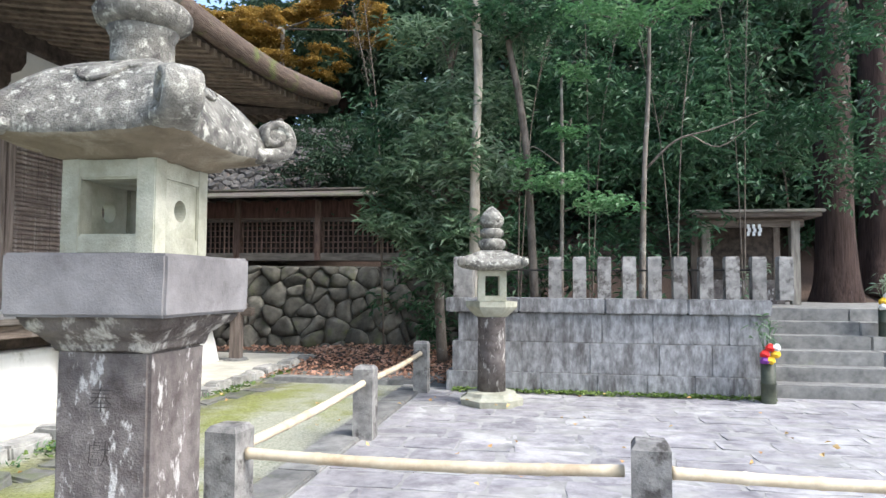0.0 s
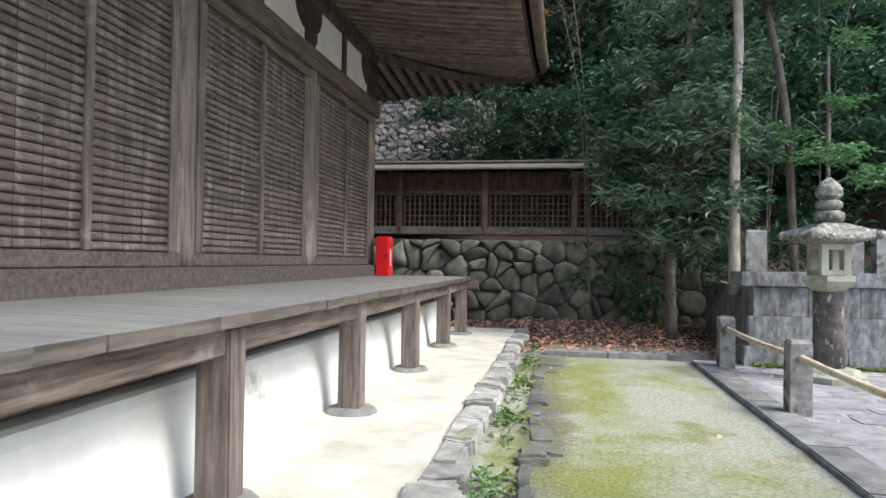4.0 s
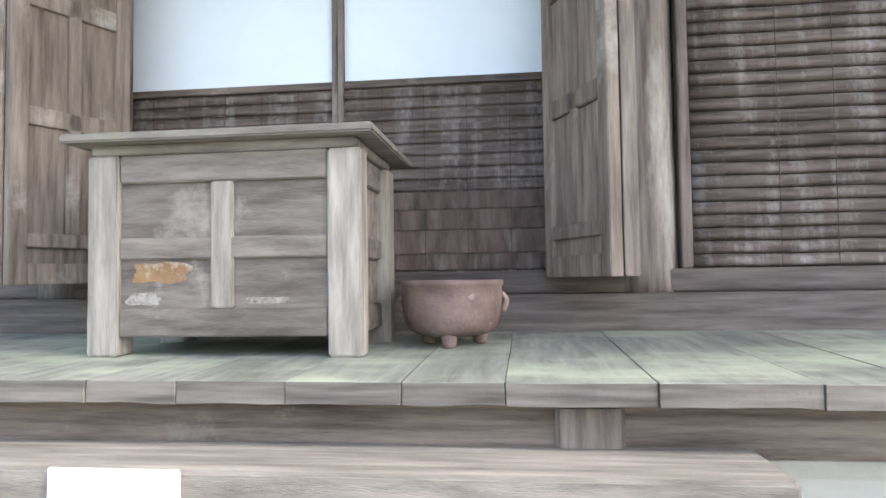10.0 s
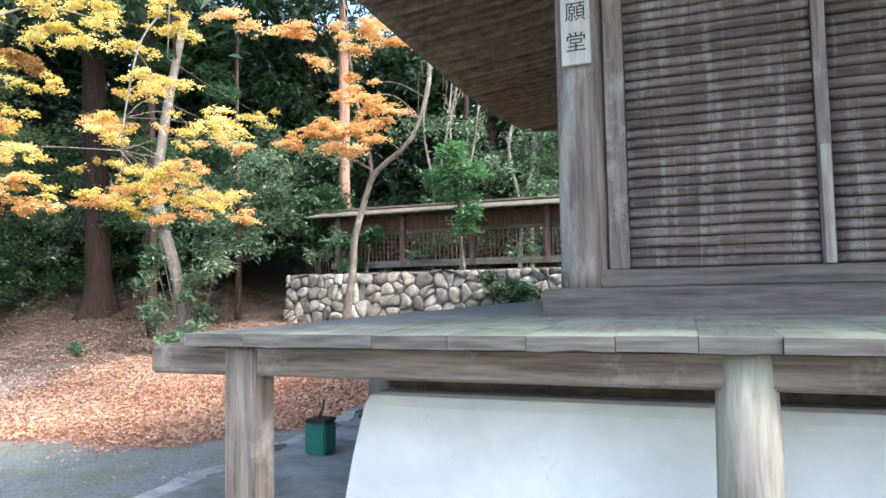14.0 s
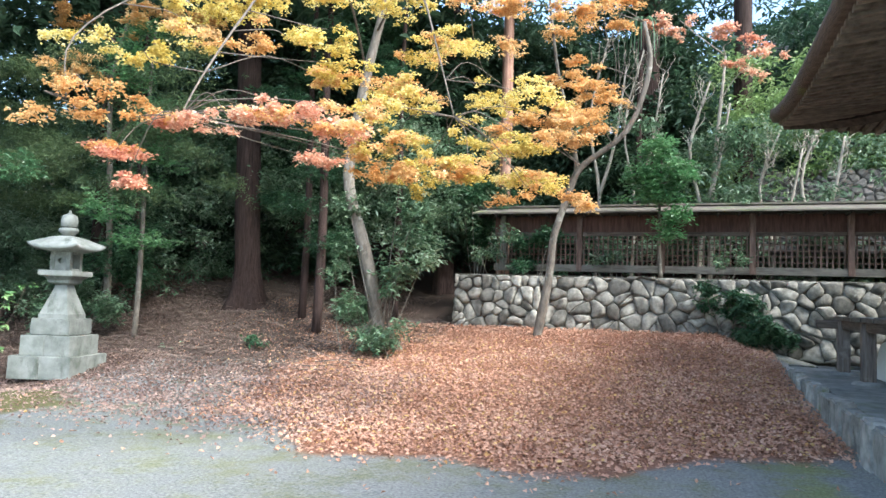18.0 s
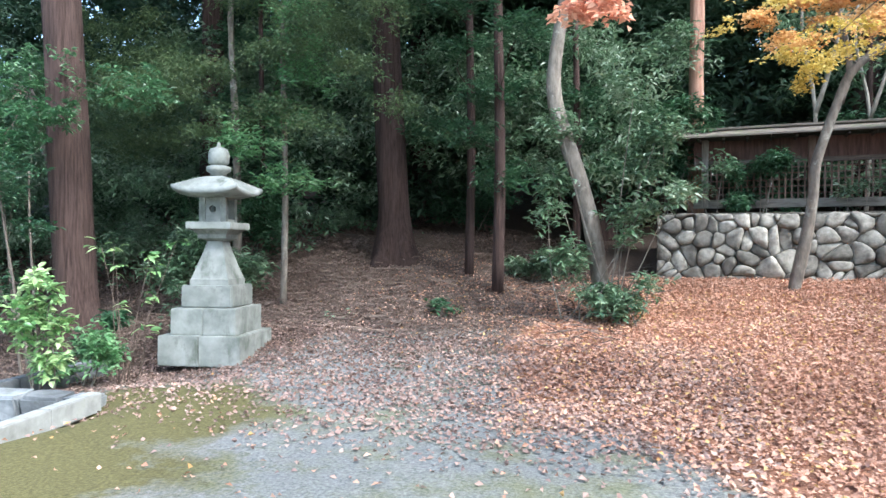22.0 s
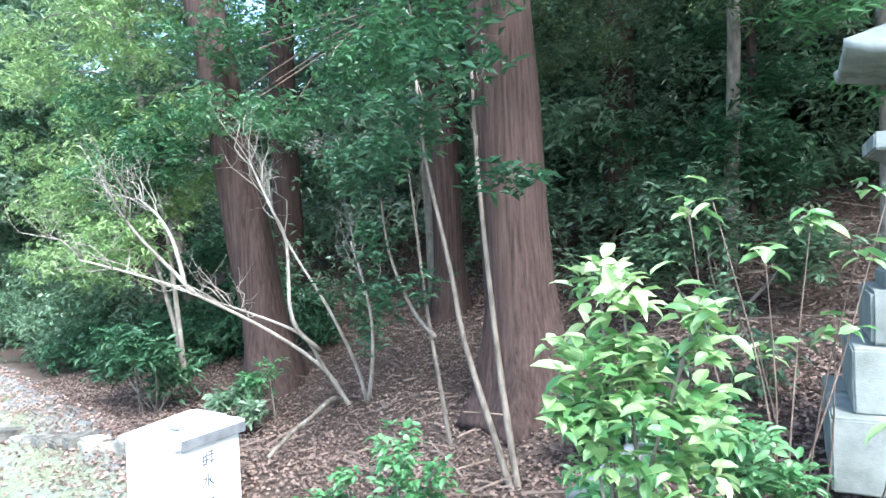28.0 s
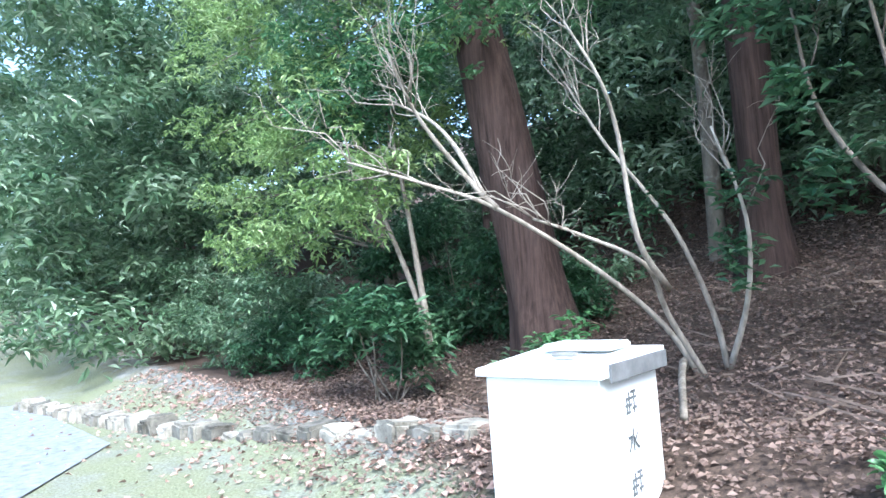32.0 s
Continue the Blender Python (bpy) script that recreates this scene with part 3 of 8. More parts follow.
# ---- ground ----
def ground_material():
    m = bpy.data.materials.new("open_ground")
    m.use_nodes = True
    n, l = m.node_tree.nodes, m.node_tree.links
    bsdf = n["Principled BSDF"]
    geo = n.new("ShaderNodeNewGeometry")
    kinds = n.new("ShaderNodeAttribute")
    kinds.attribute_name = "ground_kind"
    split = n.new("ShaderNodeSeparateColor")
    l.new(kinds.outputs["Color"], split.inputs[0])
    rough = n.new("ShaderNodeTexNoise")
    rough.inputs["Scale"].default_value, rough.inputs["Detail"].default_value, rough.inputs["Roughness"].default_value = 1.6, 10, 0.7
    l.new(geo.outputs["Position"], rough.inputs["Vector"])
    fine = n.new("ShaderNodeTexNoise")
    fine.inputs["Scale"].default_value, fine.inputs["Detail"].default_value, fine.inputs["Roughness"].default_value = 38, 8, 0.75
    l.new(geo.outputs["Position"], fine.inputs["Vector"])

    def two(dark, light, lo=0.35, hi=0.65, source=fine):
        r = n.new("ShaderNodeValToRGB")
        r.color_ramp.elements[0].position, r.color_ramp.elements[1].position = lo, hi
        r.color_ramp.elements[0].color, r.color_ramp.elements[1].color = rgb(dark), rgb(light)
        l.new(source.outputs["Fac"], r.inputs[0])
        return r.outputs[0]

    def layer(under, over, mask, width=0.35):
        s = n.new("ShaderNodeMath")
        s.operation = "ADD"
        l.new(mask, s.inputs[0])
        l.new(rough.outputs["Fac"], s.inputs[1])
        e = n.new("ShaderNodeMapRange")
        e.inputs["From Min"].default_value, e.inputs["From Max"].default_value = 1.0 - width / 2, 1.0 + width / 2
        l.new(s.outputs[0], e.inputs["Value"])
        x = n.new("ShaderNodeMix")
        x.data_type = "RGBA"
        l.new(e.outputs[0], x.inputs["Factor"])
        l.new(under, x.inputs[6])
        l.new(over, x.inputs[7])
        return x.outputs[2]

    yard_kind = n.new("ShaderNodeAttribute")
    yard_kind.attribute_name = "yard_kind"
    yard_split = n.new("ShaderNodeSeparateColor")
    l.new(yard_kind.outputs["Color"], yard_split.inputs[0])
    gravel = two((0.10, 0.105, 0.10), (0.295, 0.30, 0.285))
    moss = two((0.062, 0.060, 0.024), (0.175, 0.155, 0.066))
    sand = two((0.19, 0.195, 0.14), (0.43, 0.435, 0.35))
    soil = two((0.035, 0.026, 0.021), (0.12, 0.085, 0.066))
    leaves = two((0.13, 0.06, 0.04), (0.36, 0.19, 0.12))
    c = layer(gravel, sand, kinds.outputs["Alpha"], 0.4)
    c = layer(c, moss, split.outputs[0], 0.22)
    bright_moss = two((0.12, 0.135, 0.035), (0.29, 0.31, 0.11), source=fine)
    thin_grass = two((0.10, 0.115, 0.06), (0.27, 0.285, 0.19))
    dark_edge = two((0.05, 0.048, 0.04), (0.18, 0.17, 0.145))
    c = layer(c, dark_edge, yard_split.outputs[2], 0.3)
    c = layer(c, bright_moss, yard_split.outputs[0], 0.3)
    c = layer(c, thin_grass, yard_split.outputs[1], 0.5)
    c = layer(c, leaves, split.outputs[1], 0.3)
    c = layer(c, soil, split.outputs[2], 0.25)
    l.new(c, bsdf.inputs["Base Color"])
    bsdf.inputs["Roughness"].default_value = 0.92
    bsdf.inputs["Specular IOR Level"].default_value = 0.2
    b = n.new("ShaderNodeBump")
    b.inputs["Strength"].default_value, b.inputs["Distance"].default_value = 0.6, 0.02
    l.new(fine.outputs["Fac"], b.inputs["Height"])
    l.new(b.outputs[0], bsdf.inputs["Normal"])
    return m


def build_ground():
    xs = np.unique(np.concatenate([np.array([-400, -250, -160, -110, -85]), np.arange(-70, -46, 2.0), np.arange(-46, -15, 0.25), np.arange(-15, -5, 0.5), np.arange(-5, -1.5, 0.2), np.arange(-1.5, 14, 0.5), np.array([14, 17, 21, 26, 35, 50, 80, 130, 220, 400])]))
    ys = np.unique(np.concatenate([np.array([-400, -250, -150, -90, -50, -30, -20, -12]), np.arange(-8, 18, 0.25), np.arange(18, 44, 1.5), np.array([50, 60, 75, 95, 120, 180, 260, 400])]))
    gx, gy = np.meshgrid(xs, ys)
    h = ground_height(gx, gy)
    wild = np.clip((gy - 9) / 4, 0, 1) * np.clip((-24 - gx) / 4, 0.0, 1) + np.clip((gy - 17) / 6, 0, 1) * 0.5
    h = h + 0.06 * wild * np.sin(gx * 2.1 + 1.3 * np.sin(gy * 1.7)) * np.cos(gy * 1.9 + gx) + 0.008 * np.sin(gx * 1.3) * np.sin(gy * 1.1)
    v = np.stack([gx, gy, h], -1).reshape(-1, 3)
    nx, ny = len(xs), len(ys)
    i, j = np.meshgrid(np.arange(nx - 1), np.arange(ny - 1))
    a = (j * nx + i).ravel()
    me = array_mesh("ground", v, np.stack([a, a + 1, a + nx + 1, a + nx], 1), True)
    x, y = v[:, 0], v[:, 1]
    yard = (x > -4.3) & (x < -2.0) & (y > -1) & (y < 9.2)
    moss = np.where(yard, 0.33 + 0.14 * np.exp(-((x + 3.75) / 0.35) ** 2) + 0.05 * np.sin(y * 2.2 + x), 0.39)
    moss = np.maximum(moss, 1.0 * np.exp(-(((x + 28.8) / 2.2) ** 2 + ((y - 4.2) / 1.9) ** 2)))
    moss = np.maximum(moss, 0.86 * np.exp(-(((x + 28.4) / 2.6) ** 2 + ((y - 2.6) / 1.9) ** 2)))
    moss = np.maximum(moss, np.where((x < -33) & (y < 5.2), 0.46, 0.0))
    # the front edge of the leaf bed wavers
    edge = np.interp(x, [-30, -27, -25.6, -24.8, -22.6, -20.5, -19.1, -18.0, -17.4], [11.5, 9.6, 7.0, 5.2, 3.8, 3.5, 4.6, 5.0, 5.6]) + 0.25 * np.sin(x * 2.3)
    leaves = np.clip((y - edge) * np.interp(x, [-28, -24.5, -22], [0.1, 0.3, 1.2]) + 0.45 * np.interp(x, [-28.5, -25], [0, 1]), 0, 0.95) * np.clip((x + 31) / 1.5, 0, 1) * np.clip((-17.3 - x) / 0.5, 0, 1)
    edge2 = np.interp(x, [-60, -38, -33, -30.5, -28.5, -26, -24.8, -24, -10, -4, 0, 60], [6.0, 5.2, 4.3, 5.6, 8.0, 9.6, 10.8, 15.5, 13, 10.2, 10.2, 10.2])
    soil = np.clip((y - edge2) * 0.7 + 0.5, 0, 1)
    col = np.stack([moss, leaves, soil, np.where(yard, 0.95, 0.22 + 0.1 * np.sin(x))], 1).astype(np.float32)
    me.color_attributes.new("ground_kind", "FLOAT_COLOR", "POINT").data.foreach_set("color", col.ravel())
    fresh = np.where(yard, 0.385 + 0.20 * np.exp(-((x + 3.45) / 0.35) ** 2) + 0.10 * np.sin(y * 1.7 + 2 * x) * np.sin(x * 2.1 + 0.6), 0.0)
    fresh = np.maximum(fresh, np.where((y > -3) & (y < 5.5), 0.52 * np.exp(-((x + 18.0) / 0.55) ** 2), 0.0))
    grass = np.where((x < -16.8) & (y < 5.2) & (x > -33), 0.42 + 0.05 * np.sin(x * 1.1) * np.sin(y * 1.6), 0.0)
    grass = grass * np.clip(1.6 - 2.0 * moss, 0, 1)
    grass = np.maximum(grass, np.where((x < -34) & (y < 5.0), 0.60, 0.0))
    verge = np.where((x > -4.1) & (x < -3.3) & (y > -1) & (y < 9.2), 0.62 - 0.5 * np.clip((x + 3.75) / 0.4, 0, 1), 0.0)
    col = np.stack([fresh, grass, verge, np.ones(len(x))], 1).astype(np.float32)
    me.color_attributes.new("yard_kind", "FLOAT_COLOR", "POINT").data.foreach_set("color", col.ravel())
    return tagged(mesh_object("ground", me, ground_material()), "gravel court with moss and leaf mould rising into the woods", "ground", kind="structure")


ground = build_ground()


# ---- pieces of stone: cells of an irregular pattern ----
def cells(w, h, size, seed, stretch=1.0, jitter=0.42):
    """Irregular cells that fill a w by h rectangle: lists of corners."""
    rng = random.Random(seed)
    nx, ny = max(1, round(w / (size * stretch))), max(1, round(h / size))
    seeds = []
    for j in range(-1, ny + 1):
        for i in range(-1, nx + 1):
            off = 0.5 if j % 2 else 0.0
            seeds.append(((i + 0.5 + off + rng.uniform(-jitter, jitter)) * w / nx, (j + 0.5 + rng.uniform(-jitter, jitter)) * h / ny))
    out = []
    reach = 2.6 * max(w / nx, h / ny)
    for k, (px, py) in enumerate(seeds):
        poly = [(0, 0), (w, 0), (w, h), (0, h)]
        for q, (qx, qy) in enumerate(seeds):
            if q == k or abs(qx - px) > reach or abs(qy - py) > reach:
                continue
            mx, my, dx, dy = (px + qx) / 2, (py + qy) / 2, qx - px, qy - py
            clipped = []
            for a, b in zip(poly, poly[1:] + poly[:1]):
                da, db = (a[0] - mx) * dx + (a[1] - my) * dy, (b[0] - mx) * dx + (b[1] - my) * dy
                if da <= 0:
                    clipped.append(a)
                if (da < 0) != (db < 0) and da != db:
                    t = da / (da - db)
                    clipped.append((a[0] + (b[0] - a[0]) * t, a[1] + (b[1] - a[1]) * t))
            poly = clipped
            if len(poly) < 3:
                break
        if len(poly) >= 3:
            area = abs(sum(a[0] * b[1] - b[0] * a[1] for a, b in zip(poly, poly[1:] + poly[:1]))) / 2
            if area > 0.06 * size * size:
                out.append(poly)
    return out


def pillow(poly, joint, proud, depth, rng, dome=0.5, rim=0.22):
    """One stone from a cell: its rim drawn in by the joint, a rounded face and sides; local x, y in the wall's plane, z out of it."""
    cx, cy = sum(p[0] for p in poly) / len(poly), sum(p[1] for p in poly) / len(poly)
    pts = []
    for a, b in zip(poly, poly[1:] + poly[:1]):
        pts.append(a)
        if math.hypot(b[0] - a[0], b[1] - a[1]) > 0.12:
            pts.append(((a[0] + b[0]) / 2, (a[1] + b[1]) / 2))
    bm = bmesh.new()
    rings = []
    for shrink, height in ((0.0, -depth), (0.0, proud * (1 - dome)), (rim, proud)):
        ring = []
        for x, y in pts:
            d = math.hypot(x - cx, y - cy) + 1e-6
            k = max(0.2, 1 - joint / d) * (1 - shrink)
            if shrink == 0.0:
                k *= 1 - 0.06 * (len(ring) % 2 == 0)
            ring.append(bm.verts.new((cx + (x - cx) * k, cy + (y - cy) * k, height + rng.uniform(-0.008, 0.008) * (height > 0))))
        rings.append(ring)
    for a, b in zip(rings, rings[1:]):
        for i in range(len(a)):
            bm.faces.new((a[i], a[(i + 1) % len(a)], b[(i + 1) % len(b)], b[i]))
    bm.faces.new(rings[-1])
    return bm


# ---- the hall: numbers ----
COLX = [-14.94, -12.31, -9.40, -6.77]
COLY = [2.18, 4.45, 7.08, 9.62]
MIDX, MIDY = -10.855, 5.90
DECK, EDGE = 1.105, 1.075
VX0, VX1, VY0, VY1 = -16.72, -5.26, 0.64, 11.0
hall = thing("temple_hall", "old timber temple hall with slatted shutters and a bark roof", "temple hall", MIDX, MIDY, 0.0)


def column(x, y):
    bm = lathe([(0.165, 1.26), (0.163, 1.4), (0.158, 2.4), (0.152, 3.45), (0.15, 3.75)], 20)
    bm.transform(Matrix.Translation((x, y, 0)))
    part("column", rough_up(bm, 0.004, 6), column_wood, hall, smooth=True)


for cx in COLX:
    for cy in COLY:
        if cx in (COLX[0], COLX[-1]) or cy in (COLY[0], COLY[-1]):
            column(cx, cy)
X0, X1, Y0, Y1 = COLX[0], COLX[-1], COLY[0], COLY[-1]
# sills and beams run round the hall; the front and back ones between the side ones
for name, half, z0, z1, mat, bev in (("ground_sill", 0.24, 1.085, 1.265, wood_dark_x, 0.012), ("upper_sill", 0.13, 1.268, 1.372, wood_dark_x, 0.008), ("head_rail", 0.13, 3.44, 3.55, wood_x, 0.008), ("tie_beam", 0.19, 3.555, 3.79, wood_x, 0.012), ("wall_plate", 0.15, 4.40, 4.62, wood_dark, 0.012)):
    part(name, box(X0 - half, X1 + half, Y0 - half, Y0 + half, z0, z1, bev), mat, hall)
    part(name, box(X0 - half, X1 + half, Y1 - half, Y1 + half, z0, z1, bev), mat, hall)
    for x in (X0, X1):
        part(name, box(x - half, x + half, Y0 + half + 0.002, Y1 - half - 0.002, z0, z1, bev), wood_y if mat is wood_x else mat, hall)
# plaster above the tie beam, and the blind walls
for a in ((X0, X1, Y0 - 0.05, Y0 + 0.05), (X0, X1, Y1 - 0.05, Y1 + 0.05), (X0 - 0.05, X0 + 0.05, Y0 + 0.06, Y1 - 0.06), (X1 - 0.05, X1 + 0.05, Y0 + 0.06, Y1 - 0.06)):
    part("plaster_wall", box(*a, 3.78, 4.45), plaster, hall)
part("back_wall", box(X0, X1, Y1 - 0.05, Y1 + 0.05, 1.2, 3.6), wood_z, hall)
part("side_wall", box(X0 - 0.05, X0 + 0.05, Y0 + 0.06, Y1 - 0.06, 1.2, 3.6), wood_z, hall)
part("inner_floor", box(X0 + 0.2, X1 - 0.2, Y0 + 0.2, Y1 - 0.2, 1.05, 1.15), wood_dark, hall)
part("inner_ceiling", box(X0, X1, Y0, Y1, 4.63, 4.70), wood_dark, hall)


def bracket(x, y, turn):
    """A bearing block with two curled arms under the wall plate."""
    b = part("bracket", lathe([(0.11, 3.79), (0.17, 3.92), (0.17, 4.02)], 4, math.pi / 4), wood_dark, hall, world_space=False)
    b.data.transform(Matrix.Translation((x - MIDX, y - MIDY, 0)))
    for s in (-1, 1):
        bm = bmesh.new()
        prof = [(0.0, 4.02), (s * 0.18, 4.03), (s * 0.34, 4.12), (s * 0.42, 4.25), (s * 0.42, 4.40), (0.0, 4.40)]
        f = bm.faces.new([bm.verts.new((p[0], -0.06, p[1])) for p in prof])
        e = bmesh.ops.extrude_face_region(bm, geom=[f])
        bmesh.ops.translate(bm, verts=[g for g in e["geom"] if isinstance(g, bmesh.types.BMVert)], vec=(0, 0.12, 0))
        bmesh.ops.recalc_face_normals(bm, faces=bm.faces[:])
        bm.transform(pose(x - MIDX, y - MIDY, 0, 0, 0, turn))
        part("bracket_arm", bm, wood_dark, hall, world_space=False)


for cx in COLX:
    bracket(cx, Y0, 0)
for cy in COLY[1:]:
    bracket(X1, cy, 90)
for cy in COLY[1:]:
    bracket(X0, cy, 90)
for cx, cy, tw in ((COLX[0] + 1.3, Y0, 0), (MIDX, Y0, 0), (COLX[3] - 1.3, Y0, 0), (X1, 3.3, 90), (X1, 5.76, 90), (X1, 8.35, 90)):
    part("strut", box(cx - (0.06 if tw == 0 else 0.09), cx + (0.06 if tw == 0 else 0.09), cy - (0.09 if tw == 0 else 0.06), cy + (0.09 if tw == 0 else 0.06), 3.79, 4.41, 0.01), wood_dark, hall)


# shutters of rounded slats
def slat_mesh(length, along):
    """A half-round bar with flat back, lying along x or y."""
    bm = bmesh.new()
    prof = [(0.0, -0.029), (-0.014, -0.028), (-0.026, -0.021), (-0.029, -0.008), (-0.022, 0.010), (-0.010, 0.022), (0.0, 0.026)]
    rings = []
    n = 7
    for i in range(n + 1):
        s = length * (i / n - 0.5)
        rings.append([bm.verts.new((s, p[0] * (1 + 0.10 * math.sin(i * 2.2)), p[1] + 0.0015 * math.sin(i * 1.7))) for p in prof])
    for a, b in zip(rings, rings[1:]):
        for k in range(len(prof) - 1):
            bm.faces.new((a[k], b[k], b[k + 1], a[k + 1]))
    bm.faces.new(rings[0])
    bm.faces.new(list(reversed(rings[-1])))
    bmesh.ops.recalc_face_normals(bm, faces=bm.faces[:])
    if along == "y":
        bm.transform(Matrix.Rotation(math.pi / 2, 4, "Z"))
    me = bpy.data.meshes.new("slat")
    bm.to_mesh(me)
    bm.free()
    me.polygons.foreach_set("use_smooth", [True] * len(me.polygons))
    me.materials.append(wood_slat_x if along == "x" else wood_slat_y_lit)
    return me


PITCH, SLAT0, SLAT1 = 0.0595, 1.375, 3.44


def shutter(a0, a1, face, along):
    """A shutter between two places along the wall, with its backing board, two stiles and its slats."""
    if along == "x":
        back = part("shutter", box(a0, a1, face + 0.004, face + 0.03, SLAT0, SLAT1), wood_dark, hall)
    else:
        back = part("shutter", box(face - 0.03, face - 0.004, a0, a1, SLAT0, SLAT1), wood_dark, hall)
    me = slat_mesh(a1 - a0 - 0.004, along)
    k, count = 0, int((SLAT1 - SLAT0) / PITCH)
    for k in range(count):
        z = SLAT0 + 0.033 + k * PITCH
        ob = mesh_object("slat", me, None, back)
        at = ((a0 + a1) / 2, face + 0.002, z) if along == "x" else (face - 0.002, (a0 + a1) / 2, z)
        ob.matrix_basis = pose(*at, random.uniform(-2, 2) if along == "x" else 0, random.uniform(-2, 2) if along == "y" else 0, random.uniform(-0.12, 0.12))


    for f in (0.14, 0.38, 0.62, 0.86):
        s = a0 + (a1 - a0) * f
        w = 0.0018
        part("cord", box(s - w, s + w, face - 0.0275, face - 0.0255, SLAT0, SLAT1 - 0.02) if along == "x" else box(face + 0.0255, face + 0.0275, s - w, s + w, SLAT0, SLAT1 - 0.02), wood_dark, back)


def stile(x0, x1, y0, y1, mat=wood_z):
    part("stile", box(x0, x1, y0, y1, 1.374, 3.438, 0.006), mat, hall)


FY = 2.09
for a, m, b, wa, wb_ in ((-14.67, -13.63, -12.68, 0.12, 0.16), (-9.19, -8.155, -7.04, 0.055, 0.11)):
    shutter(a, m - 0.037, FY, "x")
    shutter(m + 0.037, b, FY, "x")
    stile(a - wa, a - 0.003, FY - 0.03, FY + 0.06)
    stile(m - 0.034, m + 0.034, FY - 0.045, FY + 0.05)
    stile(b + 0.003, b + wb_, FY - 0.03, FY + 0.06)
stile(-12.515, -12.42, FY - 0.02, FY + 0.06)
FX = -6.68
for c0, c1 in zip(COLY, COLY[1:]):
    a, b = c0 + 0.25, c1 - 0.25
    m = (a + b) / 2
    shutter(a, m - 0.037, FX, "y")
    shutter(m + 0.037, b, FX, "y")
    stile(FX - 0.06, FX + 0.03, a - 0.12, a - 0.003)
    stile(FX - 0.05, FX + 0.045, m - 0.034, m + 0.034)
    stile(FX - 0.06, FX + 0.03, b + 0.003, b + 0.12)
# the light patch nailed over the middle stile of the west shutter
part("patch_board", box(-13.655, -13.605, FY - 0.066, FY - 0.047, 1.376, 2.02, 0.004), pale_wood_z, hall)

# ---- the middle bay: paper screens behind open folding doors ----
SY = 2.29
for a, b in ((-12.12, -10.915), (-10.885, -9.58)):
    frame_ob = part("paper_screen", box(a, b, SY + 0.01, SY + 0.02, 2.37, 3.40), paper, hall)
    part("screen_board", box(a, b, SY + 0.008, SY + 0.03, 1.37, 2.35), wood_slat_x, hall)
    rails = [1.79, 1.85, 1.91, 1.975, 2.035, 2.095, 2.16, 2.22, 2.28]
    for z0, z1 in ((1.385, 1.465), (1.468, 1.585), (1.588, 1.69), (1.693, 1.782)):
        part("screen_plank", box(a, b, SY - 0.006, SY + 0.007, z0, z1, 0.003), screen_brown, hall)
    for z in rails:
        part("screen_slat", box(a, b, SY - 0.012, SY + 0.007, z, z + 0.038, 0.005), wood_slat_x, hall)
    for i in range(1, 6):
        x = a + (b - a) * i / 6
        part("screen_cord", box(x - 0.002, x + 0.002, SY - 0.015, SY - 0.0125, 1.39, 2.34), wood_dark, hall)
    for z0, z1 in ((2.336, 2.372), (3.38, 3.44)):
        part("screen_rail", box(a, b, SY - 0.02, SY + 0.03, z0, z1, 0.004), wood_x, hall)
    for x in (a, b):
        part("screen_stile", box(x - 0.016, x + 0.016, SY - 0.022, SY + 0.034, 1.30, 3.44, 0.004), wood_z, hall)
part("screen_sill", box(-12.14, -9.56, SY - 0.06, SY + 0.06, 1.268, 1.33, 0.006), wood_x, hall)
for x0, x1 in ((-12.16, -12.02), (-9.68, -9.55)):
    part("door_jamb", box(x0, x1, 2.06, 2.25, 1.374, 3.438, 0.006), wood_z, hall)


def door_leaf(x0, y0, x1, y1):
    """A panelled door leaf from one foot to the other, hung clear of the deck."""
    w = math.hypot(x1 - x0, y1 - y0)
    m = pose(x0, y0, 0, 0, 0, math.degrees(math.atan2(y1 - y0, x1 - x0)))
    z0, z1 = 1.34, 3.42
    leaf = part("door_leaf", box(0.03, w - 0.03, -0.008, 0.008, z0 + 0.02, z1 - 0.02, turn=m), door_wood, hall)
    for a, b in ((0.0, 0.07), (w - 0.07, w)):
        part("door_stile", box(a, b, -0.028, 0.028, z0, z1, 0.004, turn=m), door_wood, leaf)
    part("door_muntin", box(w / 2 - 0.03, w / 2 + 0.03, -0.026, 0.026, 1.56, z1 - 0.08, 0.004, turn=m), door_wood, leaf)
    for a, b in ((z0, z0 + 0.09), (1.50, 1.56), (2.03, 2.11), (2.55, 2.64), (z1 - 0.09, z1)):
        part("door_rail", box(0.071, w - 0.071, -0.026, 0.026, a, b, 0.004, turn=m), door_wood, leaf)


for s in (1, -1):
    door_leaf(MIDX + s * 1.385, 1.985, MIDX + s * 1.30, 1.47)
    door_leaf(MIDX + s * 1.245, 1.47, MIDX + s * 1.02, 1.96)
for s in (1, -1):
    part("door_hook", tube([(MIDX + s * 1.36, 1.98, 2.66), (MIDX + s * 1.40, 1.93, 2.64), (MIDX + s * 1.44, 1.99, 2.64)], 0.008, 0.006, 6), iron, hall)

